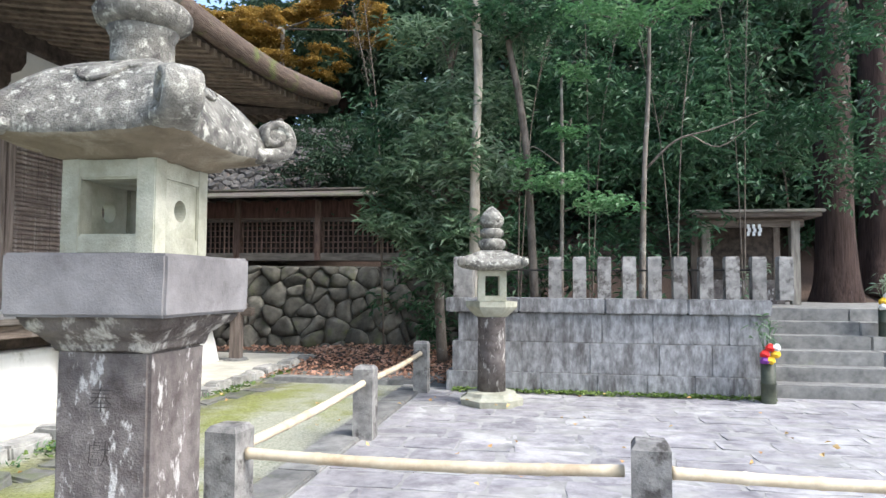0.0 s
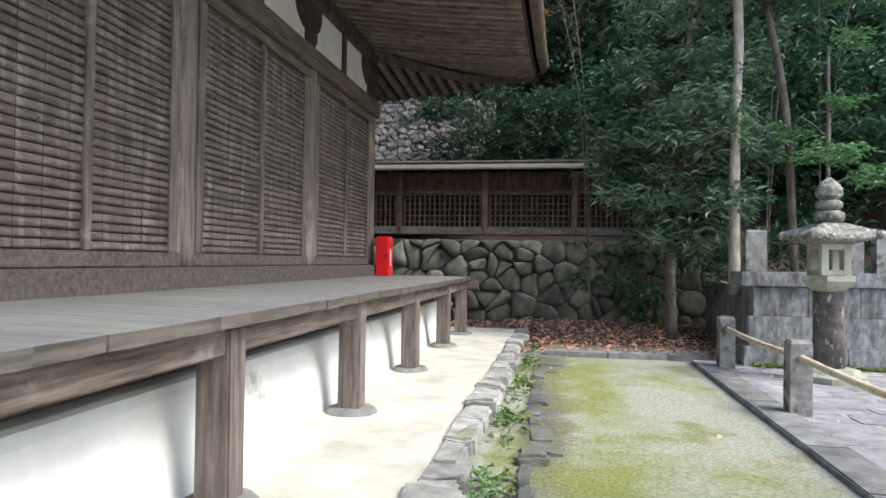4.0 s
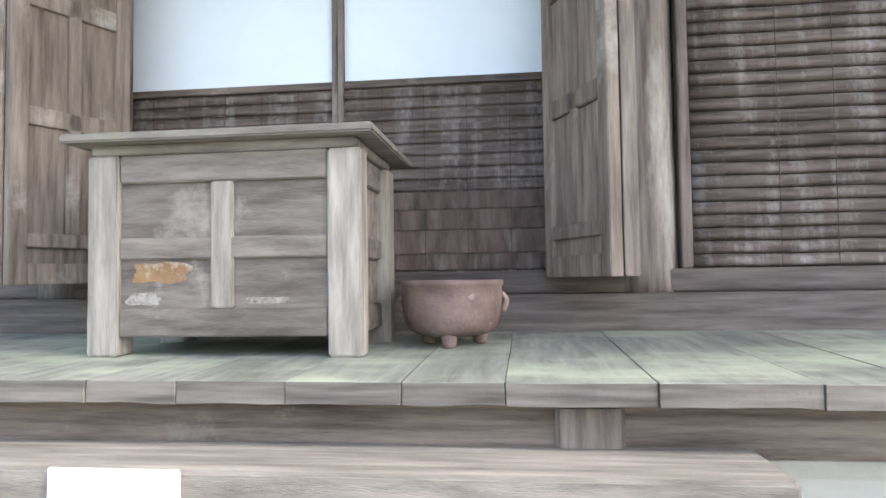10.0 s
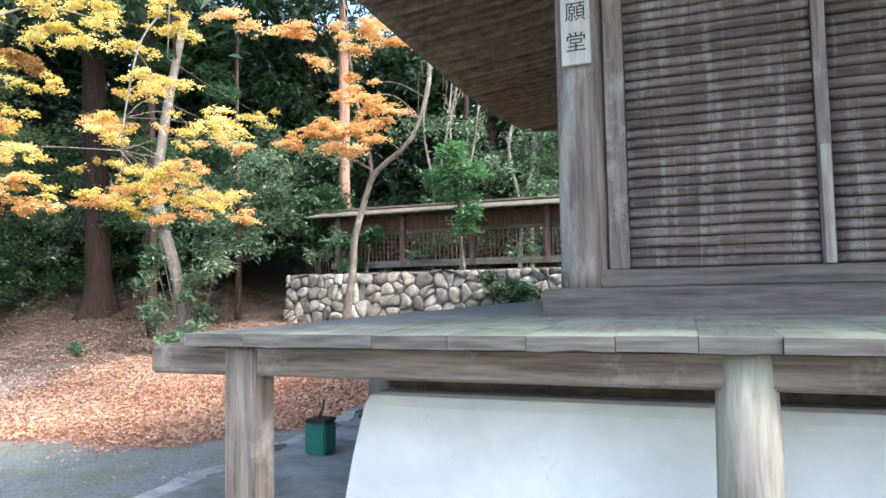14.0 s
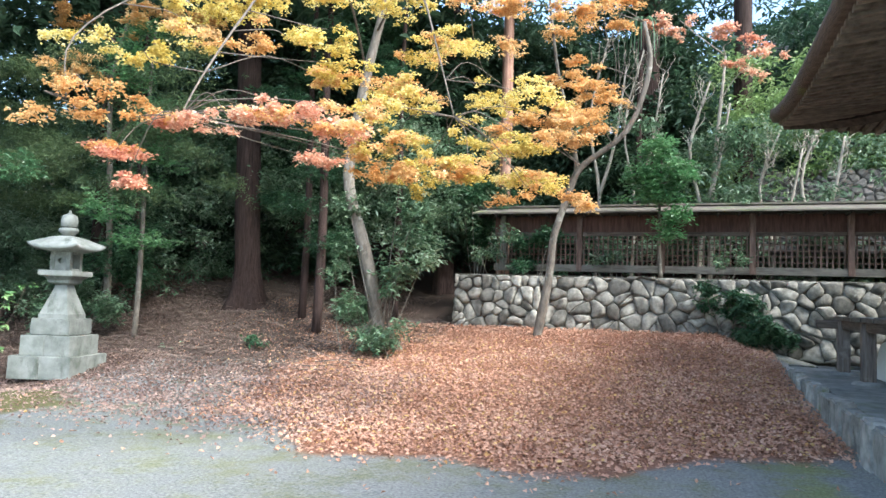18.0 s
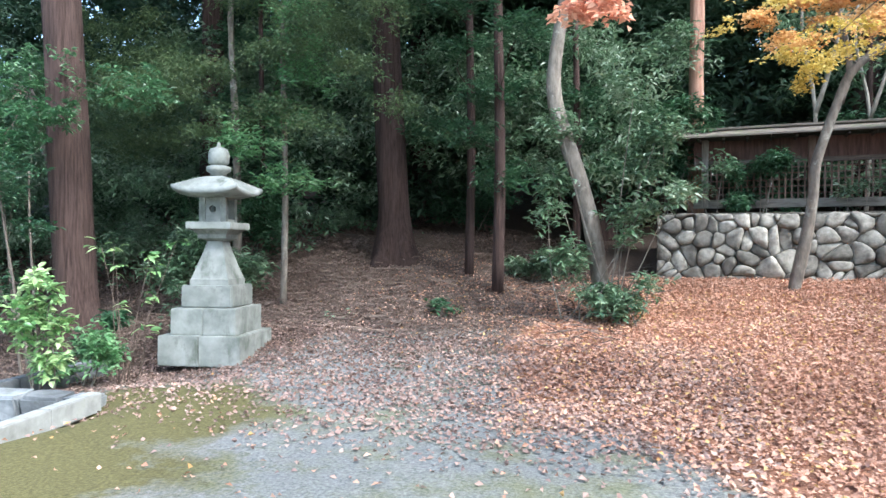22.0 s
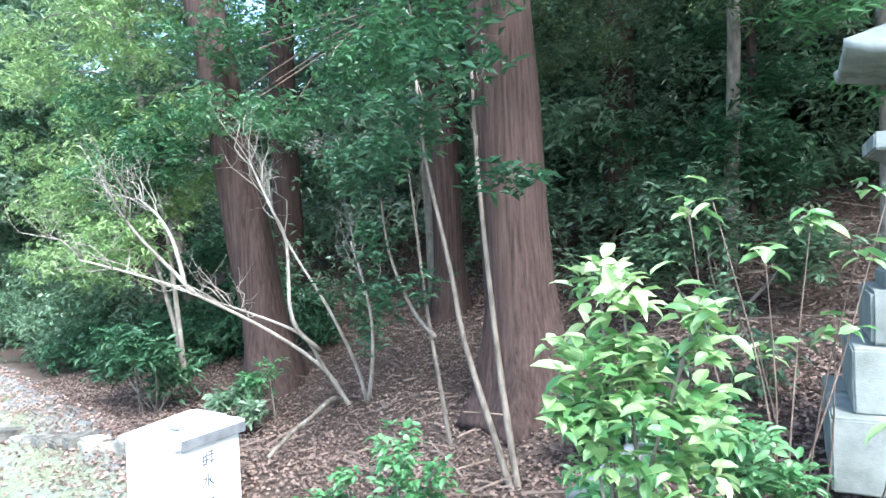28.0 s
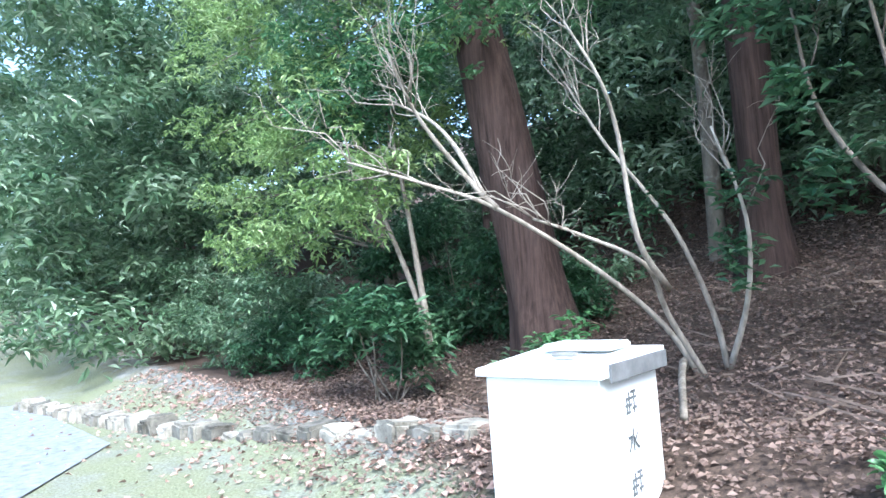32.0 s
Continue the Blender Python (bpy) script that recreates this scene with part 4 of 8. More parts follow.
# name board on the corner column
sign = part("name_board", box(-15.03, -14.855, 1.985, 2.005, 2.62, 3.30, 0.004), board_wood, hall, "pale board with black brushed characters")
for k, z in enumerate((3.13, 2.94, 2.75)):
    cv = bpy.data.curves.new("character", "FONT")
    cv.body, cv.size, cv.align_x, cv.align_y = "本願堂"[k], 0.13, "CENTER", "CENTER"
    t = new("character", cv)
    t.data.materials.append(black_ink)
    t.parent = sign
    t.matrix_parent_inverse = Matrix.Translation((-MIDX, -MIDY, 0)) @ Matrix.Translation((MIDX, MIDY, 0))
    t.matrix_basis = pose(-14.94, 1.983, z, 90, 0, 0)

# ---- veranda ----
veranda = part("veranda_frame", box(VX0 + 0.3, VX1 - 0.3, VY0 + 0.3, VY1 - 0.3, 0.93, 0.99), wood_dark, hall)
BEAM = [(VX0 - 0.28, VX1 + 0.14, VY0 + 0.10, VY0 + 0.24), (VX0 - 0.28, VX1 + 0.14, VY1 - 0.20, VY1 - 0.06), (VX1 - 0.22, VX1 - 0.08, VY0 + 0.244, VY1 - 0.204), (VX0 + 0.08, VX0 + 0.22, VY0 + 0.244, VY1 - 0.204)]
for k, (a, b, c, d) in enumerate(BEAM):
    part("veranda_beam", rough_up(cut(box(a, b, c, d, 0.865, 1.012, 0.012), 2), 0.006, 2), wood_x if k < 2 else wood_y, hall)


def plank(pts_low, pts_high, mat):
    bm = bmesh.new()
    lo, hi = [bm.verts.new(p) for p in pts_low], [bm.verts.new(p) for p in pts_high]
    n = len(lo)
    bm.faces.new(list(reversed(lo)))
    bm.faces.new(hi)
    for i in range(n):
        bm.faces.new((lo[i], lo[(i + 1) % n], hi[(i + 1) % n], hi[i]))
    bmesh.ops.bevel(bm, geom=[e for e in bm.edges], offset=0.0016, segments=1, affect="EDGES")
    bmesh.ops.subdivide_edges(bm, edges=[e for e in bm.edges if e.calc_length() > 0.15], cuts=4, use_grid_fill=True)
    for v in bm.verts:
        q = v.co * 7.0
        v.co += Vector((0.0, 0.0, 0.003 * noise.noise(v.co * 3.0))) + 0.007 * noise.noise_vector(q) * (0.12 if v.co.z > 1.04 else 1.0)
    part("plank", bm, mat, veranda)


def deck_side(start, end, to_world, mat, seed):
    """Boards side by side, mitred at both corners, sloping outward a little."""
    rng = random.Random(seed)
    s = start
    while s < end - 0.05:
        w = min(rng.uniform(0.26, 0.42), end - s)
        if end - s - w < 0.12:
            w = end - s
        a, b = s + 0.0006, s + w - 0.0006
        s += w
        depth_a, depth_b = min(1.5, a - start, end - a), min(1.5, b - start, end - b)
        if max(depth_a, depth_b) < 0.02:
            continue
        out = rng.uniform(-0.009, 0.009)
        drop = rng.uniform(-0.0012, 0.0012)
        z_in = lambda d: EDGE + (DECK - EDGE) * d / 1.5 + drop
        low = [to_world(a, out, z_in(0) - 0.062), to_world(b, out, z_in(0) - 0.062), to_world(b, max(depth_b, 0.02), z_in(depth_b) - 0.062), to_world(a, max(depth_a, 0.02), z_in(depth_a) - 0.062)]
        high = [(p[0], p[1], p[2] + 0.062) for p in low]
        plank(low, high, mat)


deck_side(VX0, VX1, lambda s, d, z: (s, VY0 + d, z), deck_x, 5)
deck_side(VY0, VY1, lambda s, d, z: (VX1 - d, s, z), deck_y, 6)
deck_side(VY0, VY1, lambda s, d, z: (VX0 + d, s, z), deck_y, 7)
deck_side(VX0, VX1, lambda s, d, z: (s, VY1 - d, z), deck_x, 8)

# posts under the veranda, each on a flat stone
APRON = 0.11


POST_Y = VY0 + 0.17


def veranda_post(x, y, round_one=False):
    if round_one:
        bm = lathe([(0.128, 0.14), (0.12, 0.5), (0.112, 1.004)], 14)
        bm.transform(Matrix.Translation((x, y, 0)))
        part("veranda_post", rough_up(bm, 0.008, 5), pale_wood_z, hall, smooth=True)
    else:
        part("veranda_post", rough_up(cut(box(x - 0.09, x + 0.09, y - 0.09, y + 0.09, 0.14, 1.004, 0.012), 1), 0.005, 4), wood_z, hall)
    bm = lathe([(0.21, 0.06), (0.22, 0.11), (0.19, 0.145), (0.1, 0.15)], 12)
    bm.transform(Matrix.Translation((x, y, 0)))
    part("footing_stone", rough_up(bm, 0.015, 5), kerb_mat, hall, smooth=True)


for y in (2.72, 4.86, 7.0, 9.15, 10.85):
    veranda_post(-5.41, y)
    veranda_post(-16.6, y)
for x in (-5.41, -7.59, -9.79, -12.05):
    veranda_post(x, POST_Y)
veranda_post(-14.16, POST_Y, True)
veranda_post(-16.44, POST_Y)


# plaster mound under the hall, its pale apron and the stones round it
def mound(x0, x1, y0, y1):
    bm = bmesh.new()
    rings = []
    for off, z in ((0.0, 0.0), (0.05, 0.35), (0.10, 0.62), (0.125, 0.675), (0.16, 0.69), (0.9, 0.692)):
        rings.append([bm.verts.new(p) for p in ((x0 + off, y0 + off, z), (x1 - off, y0 + off, z), (x1 - off, y1 - off, z), (x0 + off, y1 - off, z))])
    for a, b in zip(rings, rings[1:]):
        for i in range(4):
            bm.faces.new((a[i], a[(i + 1) % 4], b[(i + 1) % 4], b[i]))
    bm.faces.new(rings[-1])
    return bm


part("plaster_mound", mound(-16.22, -5.62, 1.34, 10.7), plaster, hall, "white plaster mound below the floor")
for a, b, c, d in ((-16.0, -5.85, 1.58, 1.62), (-16.0, -5.85, 10.42, 10.46), (-15.98, -15.94, 1.624, 10.416), (-5.90, -5.86, 1.624, 10.416)):
    part("floor_skirt", box(a, b, c, d, 0.70, 0.93), wood_dark, hall)
# the east part's paler colour carries the sun that falls on it
part("apron", box(-8.0, -4.56, -0.02, 12.0, -0.5, APRON), apron_sunlit, hall, "mortar apron in a paler, sunlit colour")
part("apron", box(-17.30, -8.003, -0.02, 12.0, -0.5, APRON - 0.01), dull_apron, hall, "dull grey mossy apron")
rng_k = random.Random(12)
for side in range(4):
    lo, hi = ((-0.30, 12.25) if side < 2 else (-17.30, -4.56))
    s = lo
    while s < hi:
        w = min(rng_k.uniform(0.22, 0.62), hi - s)
        d = rng_k.uniform(0.18, 0.32)
        t = APRON + rng_k.uniform(-0.03, 0.045)
        if side == 0:
            q = (-4.556, -4.556 + d, s + 0.008, s + w - 0.008)
        elif side == 1:
            q = (-17.304 - d * 0.6, -17.285, s + 0.008, s + w - 0.008)
        elif side == 2:
            q = (s + 0.008, s + w - 0.008, -0.024 - d, -0.024)
        else:
            q = (s + 0.008, s + w - 0.008, 12.004, 12.004 + d)
        if w > 0.1:
            part("edging_stone", rough_up(rough_up(cut(box(*q, -0.5, t, 0.022), 2), 0.035, 3), 0.014, 11), edging_lit if side < 2 else dim_stone, hall)
        s += w

# wooden steps before the middle bay
stair = thing("wooden_stair", "broad grey timber steps up to the veranda", "steps", MIDX, 0.2, 0.1)
for k, (zt, yf) in enumerate(((0.892, 0.45), (0.695, 0.14), (0.50, -0.15), (0.30, -0.46))):
    part("step", rough_up(cut(box(-12.46, -9.37, yf, yf + 0.33, zt - 0.188, zt, 0.01), 2), 0.004, 2), pale_wood, stair)
part("stringer", box(-12.40, -12.30, -0.42, 0.80, APRON, 0.29), pale_wood, stair)
part("stringer", box(-9.53, -9.43, -0.42, 0.80, APRON, 0.29), pale_wood, stair)
nb = part("notice_board", box(-11.115, -10.775, 0.434, 0.447, 0.655, 0.895, 0.004), white_board)
tagged(nb, "blank white board fixed to the wooden step", "notice board")

# ---- roof ----
EX0, EX1, EY0, EY1 = -17.55, -4.05, -0.45, 12.2


def eave_z(f):
    """Height of the eave's lower edge along a side, f from -1 to 1."""
    return 4.36 + 0.50 * abs(f) ** 3.2


def roof_shell():
    bm = bmesh.new()
    n = 24
    loops = []
    for lift, inset, drop in ((0.0, 0.10, 0), (0.0, 0.0, 0), (0.14, -0.05, 0), (0.26, -0.03, 0), (0.62, 0.75, 0), (1.3, 2.0, 0), (2.5, 3.6, 0), (4.6, 5.6, 0)):
        ring = []
        k = 1 - min(1, max(0, inset) / 4.0)
        for side in range(4):
            for i in range(n):
                f = -1 + 2 * i / n
                z = 4.36 + (eave_z(f) - 4.36) * k + lift
                if side == 0:
                    x, y = MIDX + f * ((EX1 - EX0) / 2 - inset), EY0 + inset
                elif side == 1:
                    x, y = EX1 - inset, (EY0 + EY1) / 2 + f * ((EY1 - EY0) / 2 - inset)
                elif side == 2:
                    x, y = MIDX - f * ((EX1 - EX0) / 2 - inset), EY1 - inset
                else:
                    x, y = EX0 + inset, (EY0 + EY1) / 2 - f * ((EY1 - EY0) / 2 - inset)
                ring.append(bm.verts.new((x, y, z)))
        loops.append(ring)
    for a, b in zip(loops, loops[1:]):
        for i in range(len(a)):
            bm.faces.new((a[i], a[(i + 1) % len(a)], b[(i + 1) % len(b)], b[i]))
    bm.faces.new(loops[-1])
    return bm


roof = part("roof", roof_shell(), thatch, hall, "thick brown bark roof with upturned corners and a mossy edge", smooth=True)


rafter_wood = material("rafter_wood", (0.10, 0.078, 0.06), (0.27, 0.22, 0.17), grain=2.0, stretch=(3, 3, 3), bump=0.3, vary=0.2)
# soffit boards, much darker than the rafters
soffit_wood = material("dark_soffit_wood", (0.03, 0.024, 0.02), (0.09, 0.07, 0.06), grain=3.0, stretch=(4, 4, 4), bump=0.3, vary=0.25)


def soffit():
    """Boards under the eaves, from the wall plate out to the edge."""
    bm = bmesh.new()
    n = 24
    loops = []
    for k in (0.0, 0.35, 0.7, 1.0):
        ring = []
        for side in range(4):
            for i in range(n):
                f = -1 + 2 * i / n
                wx, wy, z = MIDX, (EY0 + EY1) / 2, 4.72 + (eave_z(f) + 0.02 - 4.72) * k ** 1.2
                ax, ay = (X1 - X0) / 2 + ((EX1 - EX0) / 2 - 0.1 - (X1 - X0) / 2) * k, (Y1 - Y0) / 2 + ((EY1 - EY0) / 2 - 0.1 - (Y1 - Y0) / 2) * k
                p = ((f * ax, -ay), (ax, f * ay), (-f * ax, ay), (-ax, -f * ay))[side]
                ring.append(bm.verts.new((wx + p[0], wy + p[1], z)))
        loops.append(ring)
    for a, b in zip(loops, loops[1:]):
        for i in range(len(a)):
            bm.faces.new((a[i], b[i], b[(i + 1) % len(b)], a[(i + 1) % len(a)]))
    return bm


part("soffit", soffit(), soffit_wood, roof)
CY = (EY0 + EY1) / 2


def rafters():
    for side in range(4):
        length = (EX1 - EX0) / 2 if side % 2 == 0 else (EY1 - EY0) / 2
        wall = (X1 - X0) / 2 if side % 2 == 0 else (Y1 - Y0) / 2
        deep = ((EY1 - EY0) - (Y1 - Y0)) / 2 if side % 2 == 0 else ((EX1 - EX0) - (X1 - X0)) / 2
        count = int(2 * length / 0.20)
        for i in range(1, count):
            s = -length + 2 * length * i / count
            f = s / length
            start = max(0.0, (abs(s) - wall) / (length - wall))
            zi, zo = 4.72 + (eave_z(f) - 4.70) * 0, eave_z(f)
            zs = 4.72 + (zo + 0.02 - 4.72) * start ** 1.2
            a = Vector((s, start * deep, zs - 0.055))
            b = Vector((s, deep - 0.14, zo - 0.02))
            if (b - a).length < 0.25:
                continue
            bm = bmesh.new()
            mid = (a + b) / 2 + Vector((0, 0, -0.03 * (1 - start)))
            rings = []
            for c in (a, mid, b):
                rings.append([bm.verts.new((c.x + dx, c.y, c.z + dz)) for dx, dz in ((-0.046, -0.05), (0.046, -0.05), (0.046, 0.05), (-0.046, 0.05))])
            for p, q in zip(rings, rings[1:]):
                for k in range(4):
                    bm.faces.new((p[k], p[(k + 1) % 4], q[(k + 1) % 4], q[k]))
            bm.faces.new(list(reversed(rings[0])))
            bm.faces.new(rings[-1])
            half = (Y1 - Y0) / 2 if side % 2 == 0 else (X1 - X0) / 2
            m = Matrix.Translation((MIDX, CY, 0)) @ Matrix.Rotation(math.pi / 2 * side, 4, "Z") @ Matrix.Rotation(math.pi, 4, "Z") @ Matrix.Translation((0, half, 0))
            bm.transform(m)
            part("rafter", bm, rafter_wood, roof)


rafters()
for x, y in ((EX1, EY1), (EX1, EY0), (EX0, EY1), (EX0, EY0)):
    wx, wy = (X1 if x == EX1 else X0), (Y1 if y == EY1 else Y0)
    part("hip_rafter", tube([(wx, wy, 4.58), ((wx + x) / 2, (wy + y) / 2, 4.50), (x - 0.2 * (1 if x == EX1 else -1), y - 0.2 * (1 if y == EY1 else -1), 4.74)], 0.11, 0.09, 4), wood_dark, roof)

# ---- stone lanterns ----
def fire_box(w, z0, z1, mat, parent, holes, wall=0.06):
    """A square lantern chamber: four pillars, sills and lintels, so that the openings go through."""
    h = z1 - z0
    lo, hi = z0 + h * holes[0], z0 + h * holes[1]
    o = w * holes[2]
    for sx in (-1, 1):
        for sy in (-1, 1):
            part("fire_box_pillar", box(min(sx * w, sx * o), max(sx * w, sx * o), min(sy * w, sy * o), max(sy * w, sy * o), z0, z1, 0.004), mat, parent, world_space=False)
    part("fire_box_sill", box(-w + 0.003, w - 0.003, -w + 0.003, w - 0.003, z0, lo, 0.008), mat, parent, world_space=False)
    part("fire_box_lintel", box(-w + 0.003, w - 0.003, -w + 0.003, w - 0.003, hi, z1, 0.008), mat, parent, world_space=False)


def pierced_panel(half, z0, z1, r, depth, m, mat, parent):
    """A slab with a round hole through it, upright in the plane x-z."""
    bm = bmesh.new()
    n, zc = 24, (z0 + z1) / 2
    loops = []
    for y in (0.0, depth):
        inner, outer = [], []
        for i in range(n):
            a = 2 * math.pi * i / n
            cx, cz = math.cos(a), math.sin(a)
            k = 1 / max(abs(cx), abs(cz))
            inner.append(bm.verts.new((r * cx, y, zc + r * cz)))
            outer.append(bm.verts.new((half * cx * k, y, zc + (z1 - z0) / 2 * cz * k)))
        loops.append((inner, outer))
    (i0, o0), (i1, o1) = loops
    for k in range(n):
        q = (k + 1) % n
        bm.faces.new((i0[k], i0[q], o0[q], o0[k]))
        bm.faces.new((i1[q], i1[k], o1[k], o1[q]))
        bm.faces.new((i0[q], i0[k], i1[k], i1[q]))
        bm.faces.new((o0[k], o0[q], o1[q], o1[k]))
    bmesh.ops.recalc_face_normals(bm, faces=bm.faces[:])
    bm.transform(m)
    part("pierced_panel", bm, mat, parent, world_space=False)


def curled_roof(half, z0, rim, top, peak, curl, mat, parent, name="roof", full=False):
    """A square lantern roof whose corners sweep up, with a rolled tip at each corner."""
    bm = bmesh.new()
    n = 8
    rings = []
    slope = ((0.93, 0.07, 0.9), (0.66, peak * 0.55, 0.35), (0.42, peak * 0.82 - rim * 0.4, 0.1))
    if full:
        slope = ((0.95, 0.075, 0.9), (0.84, peak * 0.52, 0.6), (0.68, peak * 0.72, 0.35), (0.5, peak * 0.84, 0.15))
    rows = [(half * 0.50, z0 + 0.0, 0.0), (half * 0.97, z0 + 0.03, 1.0), (half, z0 + 0.05, 1.0), (half, z0 + 0.05 + rim, 1.0)] + [(half * a, z0 + b + rim, q) for a, b, q in slope] + [(top, z0 + peak + 0.02 * full + rim * full, 0.0)]
    for w, z, lift in rows:
        ring = []
        for side in range(4):
            for i in range(n):
                f = -1 + 2 * i / n
                p = (f * w, -w)
                for _ in range(side):
                    p = (-p[1], p[0])
                ring.append(bm.verts.new((p[0], p[1], z + curl * lift * abs(f) ** 3)))
        rings.append(ring)
    for a, b in zip(rings, rings[1:]):
        for i in range(len(a)):
            bm.faces.new((a[i], a[(i + 1) % len(a)], b[(i + 1) % len(b)], b[i]))
    bm.faces.new(list(reversed(rings[0])))
    bm.faces.new(rings[-1])
    return part(name, rough_up(bm, 0.006, 6), mat, parent, world_space=False, smooth=True)


def scroll(parent, x, y, z, r, mat):
    bm = bmesh.new()
    bmesh.ops.create_uvsphere(bm, u_segments=14, v_segments=10, radius=r)
    bm.transform(Matrix.Translation((x, y, z)) @ Matrix.Rotation(math.atan2(y, x), 4, "Z") @ Matrix.Diagonal((1.0, 0.85, 1.0, 1)))
    part("corner_scroll", rough_up(bm, 0.008, 8), mat, parent, world_space=False, smooth=True)


def fern_scroll(parent, angle, d, z, mat):
    """A roof corner that sweeps out and rolls up into a thick curl."""
    bm = bmesh.new()
    path = [(d - 0.20, z - 0.075, 0.05), (d - 0.08, z - 0.085, 0.05), (d + 0.03, z - 0.062, 0.05), (d + 0.078, z + 0.0, 0.046), (d + 0.06, z + 0.062, 0.042), (d, z + 0.085, 0.038), (d - 0.055, z + 0.055, 0.034), (d - 0.05, z + 0.0, 0.03), (d - 0.01, z - 0.02, 0.028), (d + 0.02, z + 0.01, 0.024)]
    rings = []
    path = [tuple(q) for q in smooth_path([(d + (r - d) * 0.82, z + (h - z) * 0.82, t * 0.66) for r, h, t in path], 3)]
    for k, (r, h, t) in enumerate(path):
        a, b = path[max(k - 1, 0)], path[min(k + 1, len(path) - 1)]
        tx, tz = b[0] - a[0], b[1] - a[1]
        q = math.hypot(tx, tz)
        nx, nz = -tz / q, tx / q
        w = 0.068 + 0.03 * max(0, 1 - k / 6)
        ring = []
        for u, s in [(math.copysign(abs(math.cos(q)) ** 0.7, math.cos(q)), math.copysign(abs(math.sin(q)) ** 0.7, math.sin(q))) for q in [math.pi * (2 * j + 1) / 12 for j in range(12)]]:
            ring.append(bm.verts.new((r + nx * t * s, w * u, h + nz * t * s)))
        rings.append(ring)
    for p, q in zip(rings, rings[1:]):
        for i in range(12):
            bm.faces.new((p[i], p[(i + 1) % 12], q[(i + 1) % 12], q[i]))
    bm.faces.new(list(reversed(rings[0])))
    bm.faces.new(rings[-1])
    core = bmesh.new()
    bmesh.ops.create_cone(core, cap_ends=True, segments=14, radius1=0.05, radius2=0.05, depth=0.11, matrix=Matrix.Translation((d, 0, z + 0.02)) @ Matrix.Rotation(math.pi / 2, 4, "X"))
    me = bpy.data.meshes.new("temporary")
    core.to_mesh(me)
    core.free()
    bm.from_mesh(me)
    bpy.data.meshes.remove(me)
    bmesh.ops.recalc_face_normals(bm, faces=bm.faces[:])
    bm.transform(Matrix.Rotation(angle, 4, "Z"))
    part("corner_scroll", rough_up(bm, 0.008, 8), mat, parent, world_space=False, smooth=True)


def character(parent, text, size, m, mat, thin=0.0):
    cv = bpy.data.curves.new("character", "FONT")
    cv.body, cv.size, cv.align_x, cv.align_y = text, size, "CENTER", "CENTER"
    cv.offset = thin
    cv.materials.append(mat)
    ob = new("character", cv)
    ob.parent = parent
    ob.matrix_basis = m
    return ob


underside = material("brown_stained_granite", (0.13, 0.105, 0.07), (0.30, 0.255, 0.18), grain=3.5, bump=0.4, patch=(0.40, 0.37, 0.28), patch_scale=2.5, patch_at=(0.5, 0.66), rough=0.88, fine=110)
granite_bowl = material("flaking_granite", (0.07, 0.058, 0.052), (0.20, 0.175, 0.155), grain=7.0, bump=0.9, patch=(0.50, 0.48, 0.43), patch_scale=11.0, patch_at=(0.50, 0.60), patch_stretch=(1, 1, 0.6), rough=0.9, fine=90)
# dark colour for flat characters, in place of the shade inside cut strokes
carved = material("carved_shadow", (0.035, 0.03, 0.028), (0.07, 0.06, 0.055), grain=20.0, bump=0.2)


def great_roof(parent):
    """The great lantern's roof: a pale flared underside, a thick rim and a domed top with raised corners."""
    bm = bmesh.new()
    n, rings = 12, []
    rows = ((0.17, 1.895, 0.0), (0.225, 1.905, 0.0), (0.235, 1.925, 0.0), (0.335, 1.938, 0.4), (0.362, 1.955, 0.8), (0.366, 1.985, 0.9), (0.362, 2.022, 1.0), (0.345, 2.048, 0.8), (0.318, 2.108, 0.4), (0.28, 2.168, 0.2), (0.23, 2.222, 0.08), (0.17, 2.262, 0.0), (0.12, 2.285, 0.0))
    for w, z, lift in rows:
        ring = []
        for side in range(4):
            for i in range(n):
                f = -1 + 2 * i / n
                p = (f * w, -w)
                for _ in range(side):
                    p = (-p[1], p[0])
                ring.append(bm.verts.new((p[0] * (1 + 0.05 * lift * abs(f) ** 4), p[1] * (1 + 0.05 * lift * abs(f) ** 4), z + 0.045 * lift * abs(f) ** 4)))
        rings.append(ring)
    for a, b in zip(rings, rings[1:]):
        for i in range(len(a)):
            face = bm.faces.new((a[i], a[(i + 1) % len(a)], b[(i + 1) % len(b)], b[i]))
            face.material_index = 1 if a in rings[:4] else 0
    bm.faces.new(rings[-1])
    ob = part("roof", rough_up(rough_up(bm, 0.007, 7), 0.004, 22), granite, parent, world_space=False, smooth=True)
    ob.data.materials.append(underside)


